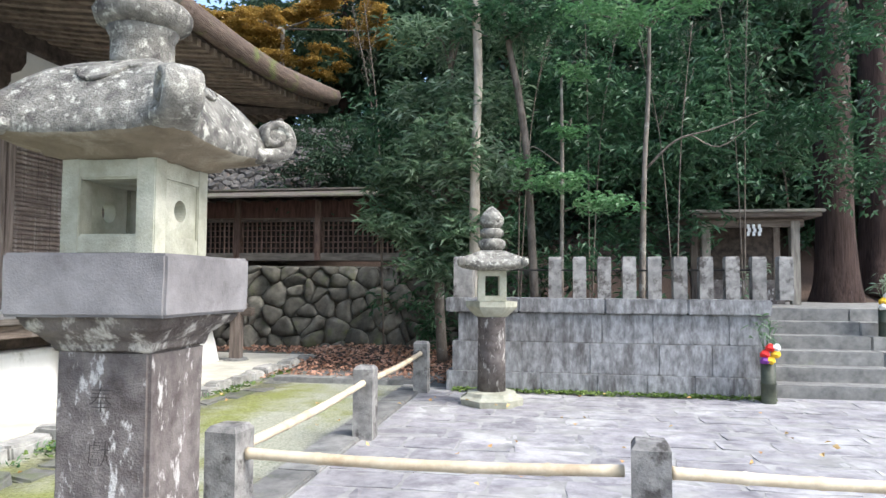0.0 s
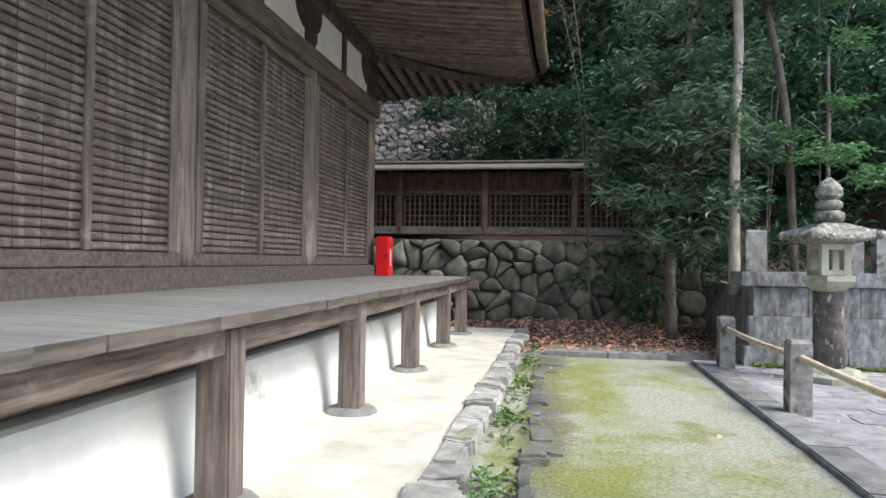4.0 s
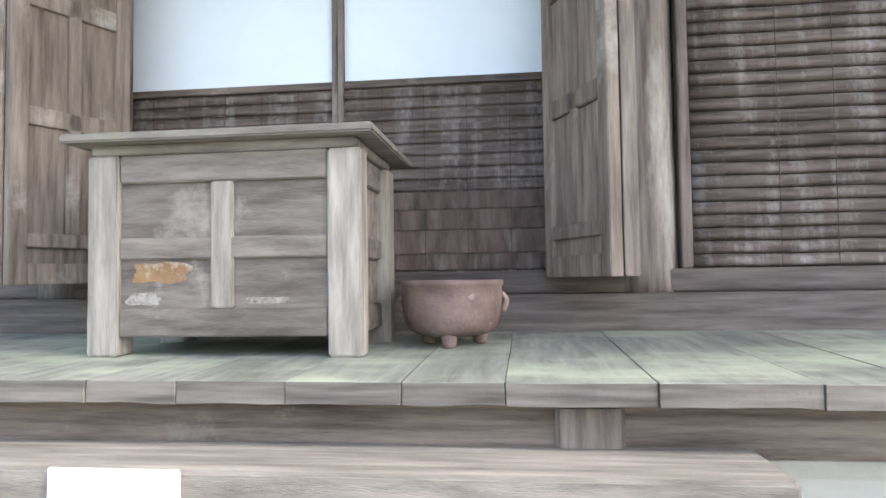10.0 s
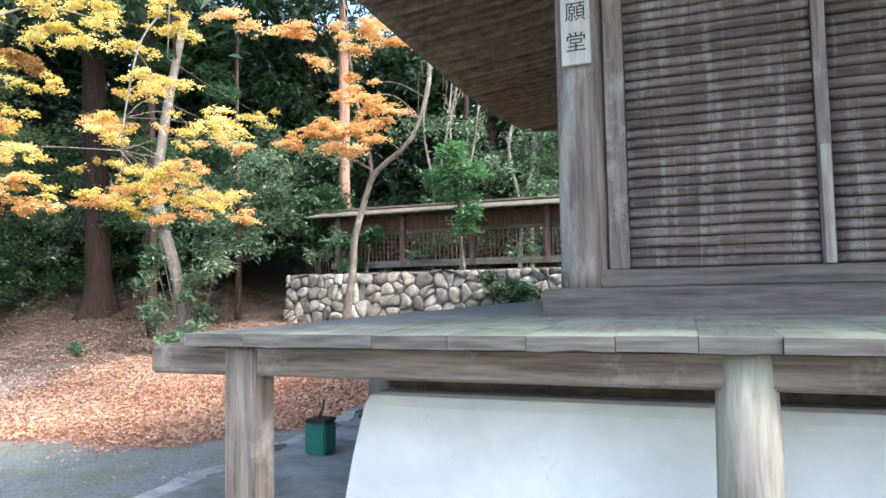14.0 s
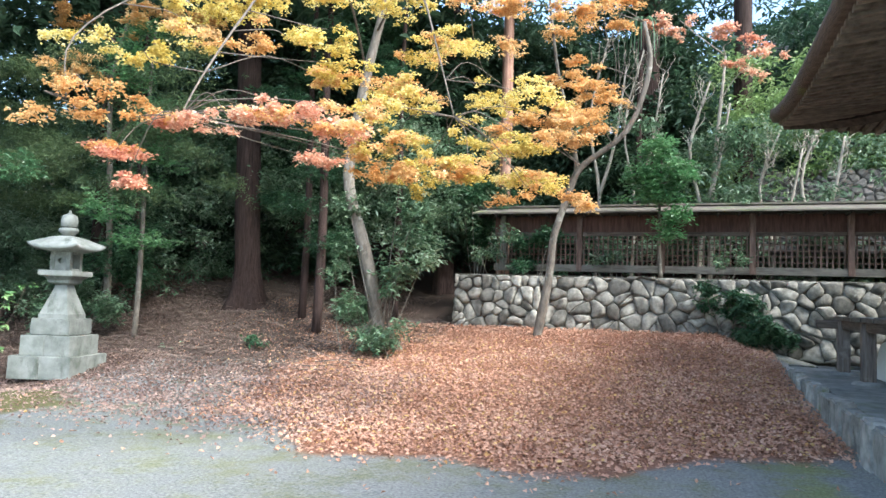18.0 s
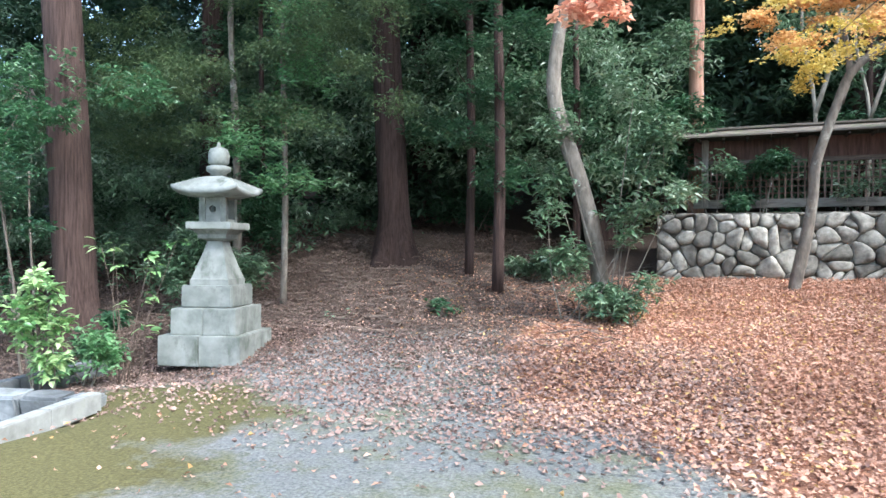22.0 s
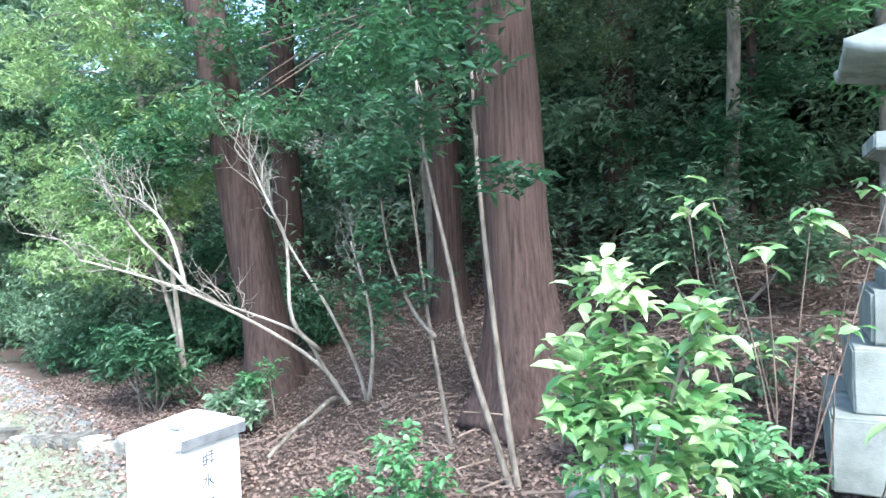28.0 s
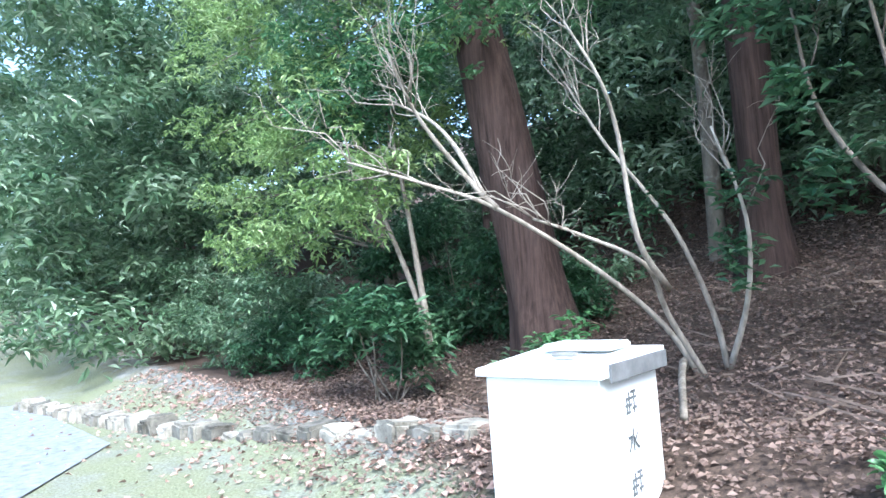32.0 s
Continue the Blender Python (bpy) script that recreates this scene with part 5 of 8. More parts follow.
def great_lantern():
    L = thing("stone_lantern", "tall lichen-spotted square stone lantern with curled roof corners", "stone lantern", -1.605, 2.376, 0.0, "stone lanterns", rz=0.6)
    part("base", rough_up(cut(box(-0.40, 0.40, -0.40, 0.40, 0.0, 0.22, 0.02), 2), 0.008), granite_dark, L, world_space=False)
    part("post", rough_up(cut(box(-0.187, 0.187, -0.187, 0.187, 0.22, 1.205, 0.014), 3), 0.006, 5), granite_dark, L, world_space=False)
    for ch, z in (("奉", 1.018), ("獻", 0.828)):
        character(L, ch, 0.10, pose(0, -0.1905, z, 90, 0, 0), carved, -0.0016)
    part("bowl", rough_up(rough_up(cut(square_lathe([(0.187, 1.20), (0.20, 1.225), (0.222, 1.245), (0.262, 1.285), (0.282, 1.325)]), 3), 0.016, 14), 0.006, 40), granite_bowl, L, world_space=False, smooth=True)
    part("platform", rough_up(cut(box(-0.314, 0.314, -0.314, 0.314, 1.325, 1.547, 0.010), 3), 0.004, 7), granite_plain, L, world_space=False)
    fire_box(0.188, 1.547, 1.90, granite_pale, L, (0.21, 0.78, 0.60))
    for k in (1, 3):
        pierced_panel(0.118, 1.60, 1.84, 0.042, 0.05, pose(0, 0, 0, 0, 0, 90 * k) @ Matrix.Translation((0, -0.176, 0)), granite_pale, L)
    great_roof(L)
    for sx in (-1, 1):
        for sy in (-1, 1):
            fern_scroll(L, math.atan2(sy, sx), 0.545, 2.062, granite)
    for k in range(4):
        arc = tube([(-0.15, 0, 0.052), (-0.12, 0, 0.05), (-0.10, 0, 0.052), (-0.08, 0, 0.02), (-0.045, 0, -0.015), (0, 0, -0.028), (0.045, 0, -0.015), (0.08, 0, 0.02), (0.10, 0, 0.052), (0.12, 0, 0.05), (0.15, 0, 0.052)], 0.009, 0.009, 6)
        arc.transform(pose(0, 0, 0, 0, 0, 90 * k) @ Matrix.Translation((0, -0.272, 2.180)) @ Matrix.Rotation(-0.80, 4, "X"))
        part("crest_relief", arc, granite, L, world_space=False, smooth=True)
    part("neck", rough_up(lathe([(0.125, 2.27), (0.118, 2.31), (0.118, 2.40), (0.135, 2.43)], 18), 0.004, 9), granite, L, world_space=False, smooth=True)
    part("ring", rough_up(lathe([(0.13, 2.43), (0.175, 2.46), (0.185, 2.50), (0.165, 2.53), (0.12, 2.545)], 18), 0.004, 9), granite, L, world_space=False, smooth=True)
    part("jewel", lathe([(0.10, 2.545), (0.145, 2.60), (0.15, 2.68), (0.10, 2.78), (0.03, 2.86), (0.01, 2.90)], 18), granite, L, world_space=False, smooth=True)


great_lantern()


def small_lantern():
    L = thing("stone_lantern", "slim stone lantern with a round post on an eight-sided foot", "stone lantern", -0.74, 7.92, 0.04, "stone lanterns", rz=8.0)
    part("foot", rough_up(lathe([(0.38, 0.0), (0.39, 0.08), (0.33, 0.11), (0.30, 0.15), (0.20, 0.16)], 8, 0.39), 0.012, 6), granite_pale, L, world_space=False)
    part("post", rough_up(lathe([(0.165, 0.15), (0.16, 0.6), (0.16, 1.0), (0.175, 1.02)], 18), 0.004), granite_dark, L, world_space=False, smooth=True)
    part("platform", rough_up(lathe([(0.18, 1.02), (0.27, 1.10), (0.30, 1.14), (0.30, 1.20)], 6, 0.0), 0.008), granite_pale, L, world_space=False)
    fire_box(0.165, 1.20, 1.56, granite_pale, L, (0.18, 0.82, 0.5))
    curled_roof(0.37, 1.56, 0.035, 0.10, 0.24, 0.05, granite, L)
    for sx in (-1, 1):
        for sy in (-1, 1):
            scroll(L, sx * 0.355, sy * 0.355, 1.66, 0.055, granite)
    part("ring", lathe([(0.11, 1.79), (0.16, 1.84), (0.165, 1.90), (0.11, 1.94)], 18), granite, L, world_space=False, smooth=True)
    part("collar", lathe([(0.10, 1.94), (0.14, 1.98), (0.14, 2.03), (0.10, 2.06)], 18), granite, L, world_space=False, smooth=True)
    part("jewel", lathe([(0.10, 2.06), (0.14, 2.12), (0.14, 2.19), (0.09, 2.26), (0.02, 2.32)], 18), granite, L, world_space=False, smooth=True)


small_lantern()


def west_lantern():
    L = thing("stone_lantern", "pale stone lantern with a flared post on a three-tiered plinth", "stone lantern", -29.82, 6.88, -0.52, "stone lanterns", rz=17.0)
    g = granite_west
    for sx in (0, 1):
        part("plinth_block", rough_up(cut(box(-0.57 + 0.57 * sx, 0.57 * sx - 0.003, -0.57, 0.57, 0.0, 0.40, 0.012), 1), 0.006), g, L, world_space=False)
    part("plinth_block", rough_up(cut(box(-0.455, -0.0, -0.455, 0.455, 0.40, 0.755, 0.012), 1), 0.005), g, L, world_space=False)
    part("plinth_block", rough_up(cut(box(0.003, 0.455, -0.455, 0.455, 0.40, 0.755, 0.012), 1), 0.005), g, L, world_space=False)
    part("plinth_top", rough_up(cut(box(-0.36, 0.36, -0.36, 0.36, 0.755, 1.055, 0.02), 1), 0.006), g, L, world_space=False)
    part("post", rough_up(cut(square_lathe([(0.275, 1.055), (0.275, 1.14), (0.262, 1.145), (0.20, 1.34), (0.135, 1.55), (0.11, 1.66)]), 1), 0.004), g, L, world_space=False)
    part("neck", square_lathe([(0.11, 1.66), (0.20, 1.70), (0.20, 1.75), (0.24, 1.79), (0.28, 1.82)]), g, L, world_space=False)
    part("platform", rough_up(cut(box(-0.325, 0.325, -0.325, 0.325, 1.82, 1.92, 0.012), 1), 0.005), g, L, world_space=False)
    w, z0, z1 = 0.19, 1.92, 2.28
    # chamber: open to two sides, a round hole in the other two
    fire_box(w, z0, z1, g, L, (0.12, 0.86, 0.55))
    for k in (0, 2):
        pierced_panel(0.11, z0 + 0.03, z1 - 0.03, 0.052, 0.05, pose(0, 0, 0, 0, 0, 90 * k) @ Matrix.Translation((0, -w + 0.012, 0)), g, L)
    curled_roof(0.46, 2.26, 0.035, 0.10, 0.30, 0.07, g, L)
    part("ring", lathe([(0.12, 2.56), (0.11, 2.60), (0.165, 2.63), (0.165, 2.69), (0.12, 2.71)], 18), g, L, world_space=False, smooth=True)
    part("jewel", lathe([(0.10, 2.71), (0.14, 2.75), (0.145, 2.86), (0.12, 2.94), (0.03, 2.98), (0.015, 3.04)], 18), g, L, world_space=False, smooth=True)


west_lantern()

# ---- bamboo fence round the court ----
fence = thing("bamboo_fence", "low fence of square granite posts with bamboo rails", "fence", -1.7, 5.0, 0.03)
POSTS = [(-1.70, 8.54), (-1.70, 5.94), (-1.70, 3.36), (0.45, 3.39), (2.65, 3.42), (4.9, 3.45)]
for k, (x, y) in enumerate(POSTS):
    turn = pose(x, y, 0, 0, 0, 0 if k < 2 else -5)
    top = 0.70
    bm = square_lathe([(0.092, -0.2), (0.09, top - 0.03), (0.07, top)])
    bm.transform(turn)
    part("post", rough_up(cut(bm, 1), 0.004, 6), palisade_mat, fence)


def bamboo(a, b, r):
    a, b = Vector(a), Vector(b)
    n = max(3, int((b - a).length / 0.33))
    pts, bm = [], bmesh.new()
    way = (b - a).normalized()
    side = way.cross(Vector((0, 0, 1))).normalized()
    up = side.cross(way)
    rings = []
    for i in range(n):
        for f, k in ((0.0, 1.12), (0.06, 0.98), (0.5, 0.94), (0.94, 0.99)):
            c = a + (b - a) * ((i + f) / n) + Vector((0, 0, -0.02 * math.sin(math.pi * (i + f) / n)))
            rings.append([bm.verts.new(c + (side * math.cos(t) + up * math.sin(t)) * r * k) for t in [2 * math.pi * q / 10 for q in range(10)]])
    for p, q in zip(rings, rings[1:]):
        for k in range(10):
            bm.faces.new((p[k], p[(k + 1) % 10], q[(k + 1) % 10], q[k]))
    bm.faces.new(list(reversed(rings[0])))
    bm.faces.new(rings[-1])
    return part("bamboo_rail", bm, bamboo_mat, fence, smooth=True)


for (ax, ay), (bx, by) in zip(POSTS, POSTS[1:]):
    dx, dy = bx - ax, by - ay
    d = math.hypot(dx, dy)
    ux, uy = dx / d * 0.1, dy / d * 0.1
    bamboo((ax + ux, ay + uy, 0.55), (bx - ux, by - uy, 0.55), 0.030)

# ---- stone-faced terrace with its palisade ----
terrace = thing("terrace_wall", "streaked grey stone terrace wall with a stone palisade on top", "stone wall", 0.6, 9.3, 0.0)
WX0, WX1 = -1.42, 2.62
rng_b = random.Random(4)
for row, (z0, z1, y0) in enumerate(((-0.1, 0.30, 8.80), (0.30, 0.69, 8.86), (0.69, 1.065, 8.92))):
    s = WX0 + 0.07 * row
    while s < WX1 - 0.02:
        w = min(rng_b.uniform(0.55, 0.95), WX1 - s)
        if WX1 - s - w < 0.25:
            w = WX1 - s
        part("block", rough_up(cut(box(s + 0.0015, s + w - 0.0015, y0, y0 + 0.4, z0 + 0.0015, z1 - 0.0015, 0.006), 1), 0.004, 3), wall_block, terrace)
        s += w
part("core", box(WX0 + 0.3, WX1 - 0.01, 9.2, 12.6, -0.1, 1.05), wall_block, terrace)
s = WX0 - 0.03
for w in (0.98, 1.1, 1.02, 1.0):
    part("coping", rough_up(cut(box(s + 0.003, s + w - 0.003, 8.86, 9.42, 1.068, 1.26, 0.015), 1), 0.006, 3), wall_block, terrace)
    s += w
for k in range(11):
    x = -0.32 + 0.319 * (k if k else -2.85)
    w = 0.085 if k else 0.13
    bm = square_lathe([(w, 1.26), (w, 1.78), (w * 0.9, 1.81)])
    bm.transform(Matrix.Translation((x, 9.12, 0)))
    part("palisade_post", rough_up(cut(bm, 1), 0.004, 5), palisade_mat, terrace)
part("iron_rod", tube([(-1.25, 9.12, 1.64), (0.6, 9.12, 1.63), (2.6, 9.12, 1.64)], 0.012, 0.012, 6), iron, terrace)
stairs = thing("stone_steps", "broad weathered stone steps beside the terrace", "steps", 4.4, 10.0, 0.0)
for k in range(6):
    for j, (a, b) in enumerate(((2.64, 4.3), (4.3, 6.4), (6.4, 7.6))):
        part("step", rough_up(cut(box(a + 0.003, b - 0.003, 9.05 + 0.36 * k, 9.05 + 0.36 * k + 0.5, 0.18 * k - 0.05, 0.02 + 0.18 * (k + 1), 0.015), 1), 0.005, 2), kerb_mat, stairs)
part("landing", box(2.64, 7.6, 11.2, 16.0, 0.4, 1.08), kerb_mat, stairs)
part("cheek_wall", box(7.6, 8.1, 8.9, 14.0, -0.1, 1.5), wall_block, stairs)

gate = thing("roofed_shelter", "small dark timber shelter with a flat roof and paper streamers", "shelter", 3.65, 13.7, 1.08)
for x in (2.86, 4.46):
    part("post", box(x - 0.08, x + 0.08, 13.5, 13.66, 1.08, 2.66, 0.01), pale_wood_z, gate)
for x in (2.86, 4.46):
    part("rear_post", box(x - 0.07, x + 0.07, 14.6, 14.74, 1.08, 2.66, 0.01), wood_z, gate)
part("roof_board", box(2.55, 4.85, 13.25, 15.0, 2.72, 2.80, 0.015), wood_x, gate)
part("roof_edge", box(2.50, 4.90, 13.20, 15.05, 2.802, 2.86, 0.015), pale_wood, gate)
part("lintel", box(2.7, 4.62, 13.52, 13.64, 2.55, 2.70, 0.01), wood_x, gate)
part("rear_wall", box(2.8, 4.5, 14.62, 14.7, 1.08, 2.66), wood_dark, gate)
part("low_wall", box(2.95, 4.38, 13.9, 14.1, 1.08, 1.55), granite_dark, gate)
for k, x in enumerate((3.60, 3.70, 3.80)):
    bm = bmesh.new()
    for j in range(3):
        box(x + 0.02 * (j % 2), x + 0.05 + 0.02 * (j % 2), 13.505, 13.515, 2.38 + 0.07 * j, 2.46 + 0.07 * j, bm=bm)
    part("paper_streamer", bm, white_board, gate)


def vase(x, y, z, h, seed, mats):
    """A bamboo tube with cut flowers and leaves."""
    v = thing("flower_vase", "cut bamboo tube with a bunch of flowers", "flower vase", x, y, z, "flower vases")
    part("tube", lathe([(0.085, 0), (0.09, 0.02), (0.085, 0.06), (0.085, h * 0.48), (0.095, h * 0.5), (0.085, h * 0.53), (0.085, h), (0.065, h), (0.06, h - 0.1)], 14), bamboo_dark, v, world_space=False, smooth=True)
    rng = np.random.default_rng(seed)
    for k in range(9):
        e = Vector((rng.uniform(-0.16, 0.16), rng.uniform(-0.14, 0.1), h + rng.uniform(0.15, 0.5)))
        part("stalk", tube([(e.x * 0.2, e.y * 0.2, h - 0.1), e * 0.5 + Vector((0, 0, h * 0.5)), e], 0.005, 0.003, 4), leaf_olive, v, world_space=False)
        for q in range(5):
            vv, ff = sprigs(np.array([e]) + rng.normal(0, 0.035, (1, 3)), 1, 0.13, 0.035, rng, full=True)
            mesh_object("leaf", array_mesh("leaf", vv, ff), leaf_olive, v, world_space=False)
    for k, m in enumerate(mats):
        bm = bmesh.new()
        bmesh.ops.create_icosphere(bm, subdivisions=2, radius=0.052)
        rough_up(bm, 0.03, 30)
        bm.transform(Matrix.Translation(((k % 3 - 1) * 0.06, -0.08, h + 0.02 + 0.075 * (k // 2))) @ Matrix.Diagonal((1, 1, 0.8, 1)))
        part("flower", bm, m, v, world_space=False)


vase(2.50, 8.58, 0.02, 0.52, 3, [petal_purple, petal_yellow, petal_yellow, petal_red, petal_red, petal_white])
vase(2.74, 9.9, 0.56, 0.62, 4, [petal_white, petal_white, petal_yellow, petal_white])
vase(4.55, 10.3, 0.74, 0.40, 5, [petal_white, petal_white, petal_white, petal_yellow, petal_white])

# ---- things on the veranda ----
ext = thing("extinguisher_cabinet", "bright red enamelled fire extinguisher cabinet standing on the veranda", "fire extinguisher box", -6.415, 9.56, 1.095)
part("body", box(-0.10, 0.10, -0.13, 0.13, 0.0, 0.60, 0.012), red_paint, ext, world_space=False)
part("door", box(-0.088, 0.088, -0.139, -0.131, 0.03, 0.57, 0.003), red_paint, ext, world_space=False)
part("latch", box(0.05, 0.07, -0.146, -0.1395, 0.28, 0.34, 0.003), iron, ext, world_space=False)
part("lettering", box(0.1005, 0.1025, -0.03, 0.015, 0.16, 0.40), white_board, ext, world_space=False)
part("pictogram", box(0.1005, 0.1025, -0.03, 0.015, 0.43, 0.50), black_ink, ext, world_space=False)

chest = thing("offering_chest", "weathered wooden offering chest with a sloping board lid", "offering box", -10.975, 1.36, 1.085)
for x in (-0.43, 0.43):
    for y in (-0.235, 0.235):
        part("leg", rough_up(cut(box(x - 0.058, x + 0.058, y - 0.05, y + 0.05, 0.0, 0.70, 0.008), 1), 0.003, 5), pale_wood_z, chest, world_space=False)
for y, s in ((-0.255, -1), (0.255, 1)):
    part("panel", box(-0.38, 0.38, y - 0.008, y + 0.008, 0.10, 0.69), chest_wood, chest, world_space=False)
    for z0, z1 in ((0.07, 0.165), (0.335, 0.41), (0.60, 0.70)):
        part("rail", box(-0.371, 0.371, y - 0.022, y + 0.022, z0, z1, 0.005), chest_wood, chest, world_space=False)
    part("muntin", box(-0.04, 0.04, y - 0.024, y + 0.024, 0.166, 0.599, 0.005), pale_wood_z, chest, world_space=False)
for x in (-0.43, 0.43):
    part("side_panel", box(x - 0.008, x + 0.008, -0.18, 0.18, 0.10, 0.69), chest_wood, chest, world_space=False)
    for z0, z1 in ((0.07, 0.165), (0.335, 0.41), (0.60, 0.70)):
        part("side_rail", box(x - 0.024, x + 0.024, -0.184, 0.184, z0, z1, 0.005), chest_wood, chest, world_space=False)
stain = material("rust_stain", (0.15, 0.085, 0.04), (0.27, 0.165, 0.08), grain=7.0, bump=0.2, patch=(0.30, 0.26, 0.20), patch_scale=9.0, patch_at=(0.50, 0.60))


def blotch(x0, x1, z0, z1, seed, mat, label):
    """A thin uneven patch of old paint or rust on the chest's front panel."""
    rng = random.Random(seed)
    bm = bmesh.new()
    cx, cz, n = (x0 + x1) / 2, (z0 + z1) / 2, 28
    rim = []
    wobble = [rng.uniform(0.6, 1.0) for _ in range(n)]
    for i in range(n):
        a = 2 * math.pi * i / n
        k = 1 / max(abs(math.cos(a)), abs(math.sin(a))) ** 0.8 * (wobble[i - 1] + 2 * wobble[i] + wobble[(i + 1) % n]) / 4
        rim.append((cx + (x1 - x0) / 2 * k * math.cos(a), cz + (z1 - z0) / 2 * k * math.sin(a)))
    face = bm.faces.new([bm.verts.new((max(-0.367, min(0.367, px)), -0.2645, max(0.17, min(0.331, pz)))) for px, pz in rim])
    e = bmesh.ops.extrude_face_region(bm, geom=[face])
    bmesh.ops.translate(bm, verts=[g for g in e["geom"] if isinstance(g, bmesh.types.BMVert)], vec=(0, 0.003, 0))
    bmesh.ops.recalc_face_normals(bm, faces=bm.faces[:])
    part("stain", bm, mat, chest, label, world_space=False)


old_white = material("flaking_white_paint", (0.12, 0.10, 0.08), (0.46, 0.43, 0.38), grain=26.0, bump=0.4)
blotch(-0.35, -0.09, 0.245, 0.335, 1, stain, "orange rust stain")
blotch(-0.36, -0.22, 0.170, 0.225, 2, old_white, "flaking white paint")
blotch(0.07, 0.25, 0.178, 0.205, 3, old_white, "flaking white paint")
bm = bmesh.new()
lid = [(-0.545, -0.36, 0.745), (0.545, -0.36, 0.745), (0.545, 0.40, 0.745), (-0.545, 0.40, 0.745)]
box(-0.545, 0.545, -0.36, 0.40, 0.735, 0.765, 0.006, bm)
box(-0.47, 0.47, -0.29, 0.29, 0.70, 0.734, 0.004, bm)
part("lid", rough_up(cut(bm, 1), 0.004, 3), pale_wood, chest, world_space=False)

pot = thing("incense_burner", "round rusty iron incense burner on three stub feet", "incense burner", -10.23, 1.46, 1.085)
bm = lathe([(0.09, 0.04), (0.14, 0.05), (0.172, 0.075), (0.186, 0.12), (0.190, 0.18), (0.190, 0.225), (0.196, 0.232), (0.196, 0.25), (0.17, 0.25), (0.165, 0.12), (0.05, 0.11)], 28)
part("bowl", bm, terracotta, pot, world_space=False, smooth=True)
for k in range(3):
    a = 2 * math.pi * k / 3 - math.pi / 2
    foot = lathe([(0.018, 0.0), (0.028, 0.02), (0.032, 0.07)], 8)
    foot.transform(Matrix.Translation((0.115 * math.cos(a), 0.115 * math.sin(a), 0)))
    part("foot", foot, terracotta, pot, world_space=False, smooth=True)
for s in (-1, 1):
    ear = tube([(s * 0.185, 0, 0.20), (s * 0.205, 0, 0.17), (s * 0.19, 0, 0.13)], 0.012, 0.012, 6)
    part("ear", ear, terracotta, pot, world_space=False, smooth=True)

bucket = thing("green_can", "green metal can beside the veranda post", "can", -16.93, 2.33, 0.1)
part("body", box(-0.085, 0.085, -0.085, 0.085, 0.0, 0.22, 0.012), green_plastic, bucket, world_space=False)
part("top", box(-0.087, 0.087, -0.087, 0.087, 0.221, 0.25, 0.008), iron, bucket, world_space=False)
part("handle", tube([(-0.02, 0, 0.245), (0.02, 0.0, 0.32), (0.03, 0, 0.38)], 0.012, 0.008, 6), iron, bucket, world_space=False)

# ---- rubble wall with the roofed lattice fence ----
rubble = thing("rubble_wall", "dry rubble retaining wall of rounded field stones", "stone wall", -14.0, 14.2, 0.2)


def rounded(poly):
    """The cell with its corners cut, twice."""
    for _ in range(2):
        out = []
        for a, b in zip(poly, poly[1:] + poly[:1]):
            out.append((a[0] * 0.75 + b[0] * 0.25, a[1] * 0.75 + b[1] * 0.25))
            out.append((a[0] * 0.25 + b[0] * 0.75, a[1] * 0.25 + b[1] * 0.75))
        poly = out
    return poly


def cobble(poly, rng, proud, rings=((0.0, -1.2), (-0.02, 0.2), (0.05, 0.62), (0.2, 0.88), (0.5, 1.0))):
    """A rounded stone over a cell, bulging out of the wall and tilted a little; local z out of the wall."""
    poly = rounded(poly)
    if len(poly) > 26:
        poly = poly[::2]
    cx, cy = sum(p[0] for p in poly) / len(poly), sum(p[1] for p in poly) / len(poly)
    tx, ty, k = rng.uniform(-0.18, 0.18), rng.uniform(-0.18, 0.18), rng.uniform(0.97, 1.05)
    bm = bmesh.new()
    loops = []
    for shrink, up in rings:
        loops.append([bm.verts.new((cx + (x - cx) * k * (1 - shrink), cy + (y - cy) * k * (1 - shrink), proud * up + (tx * (x - cx) + ty * (y - cy)) * (up > 0))) for x, y in poly])
    for a, b in zip(loops, loops[1:]):
        for i in range(len(a)):
            bm.faces.new((a[i], a[(i + 1) % len(a)], b[(i + 1) % len(b)], b[i]))
    bm.faces.new(loops[-1])
    return bm


def joined_stones(x0, x1, z0, z1, y, size, mat, seed, parent, batter, proud=(0.02, 0.05), name="chinking_stones"):
    """Small stones over a leaning face, joined into one part."""
    rng = random.Random(seed)
    tilt = Matrix.Rotation(math.pi / 2 - math.atan(batter), 4, "X")
    high = (z1 - z0) * math.sqrt(1 + batter * batter)
    verts, faces = [], []
    for poly in cells(x1 - x0, high, size, seed, 1.3, 0.5):
        bm = rough_up(cobble(poly, rng, rng.uniform(*proud), ((0.0, -1.0), (0.0, 0.3), (0.3, 1.0))), 0.02, 6)
        bm.transform(Matrix.Translation((x0, y, z0)) @ tilt)
        bm.verts.index_update()
        n = len(verts)
        verts.extend(tuple(v.co) for v in bm.verts)
        faces.extend([n + v.index for v in f.verts] for f in bm.faces)
        bm.free()
    me = bpy.data.meshes.new(name)
    me.from_pydata(verts, [], faces)
    return tagged(mesh_object(name, me, mat, parent), kind="stuff")


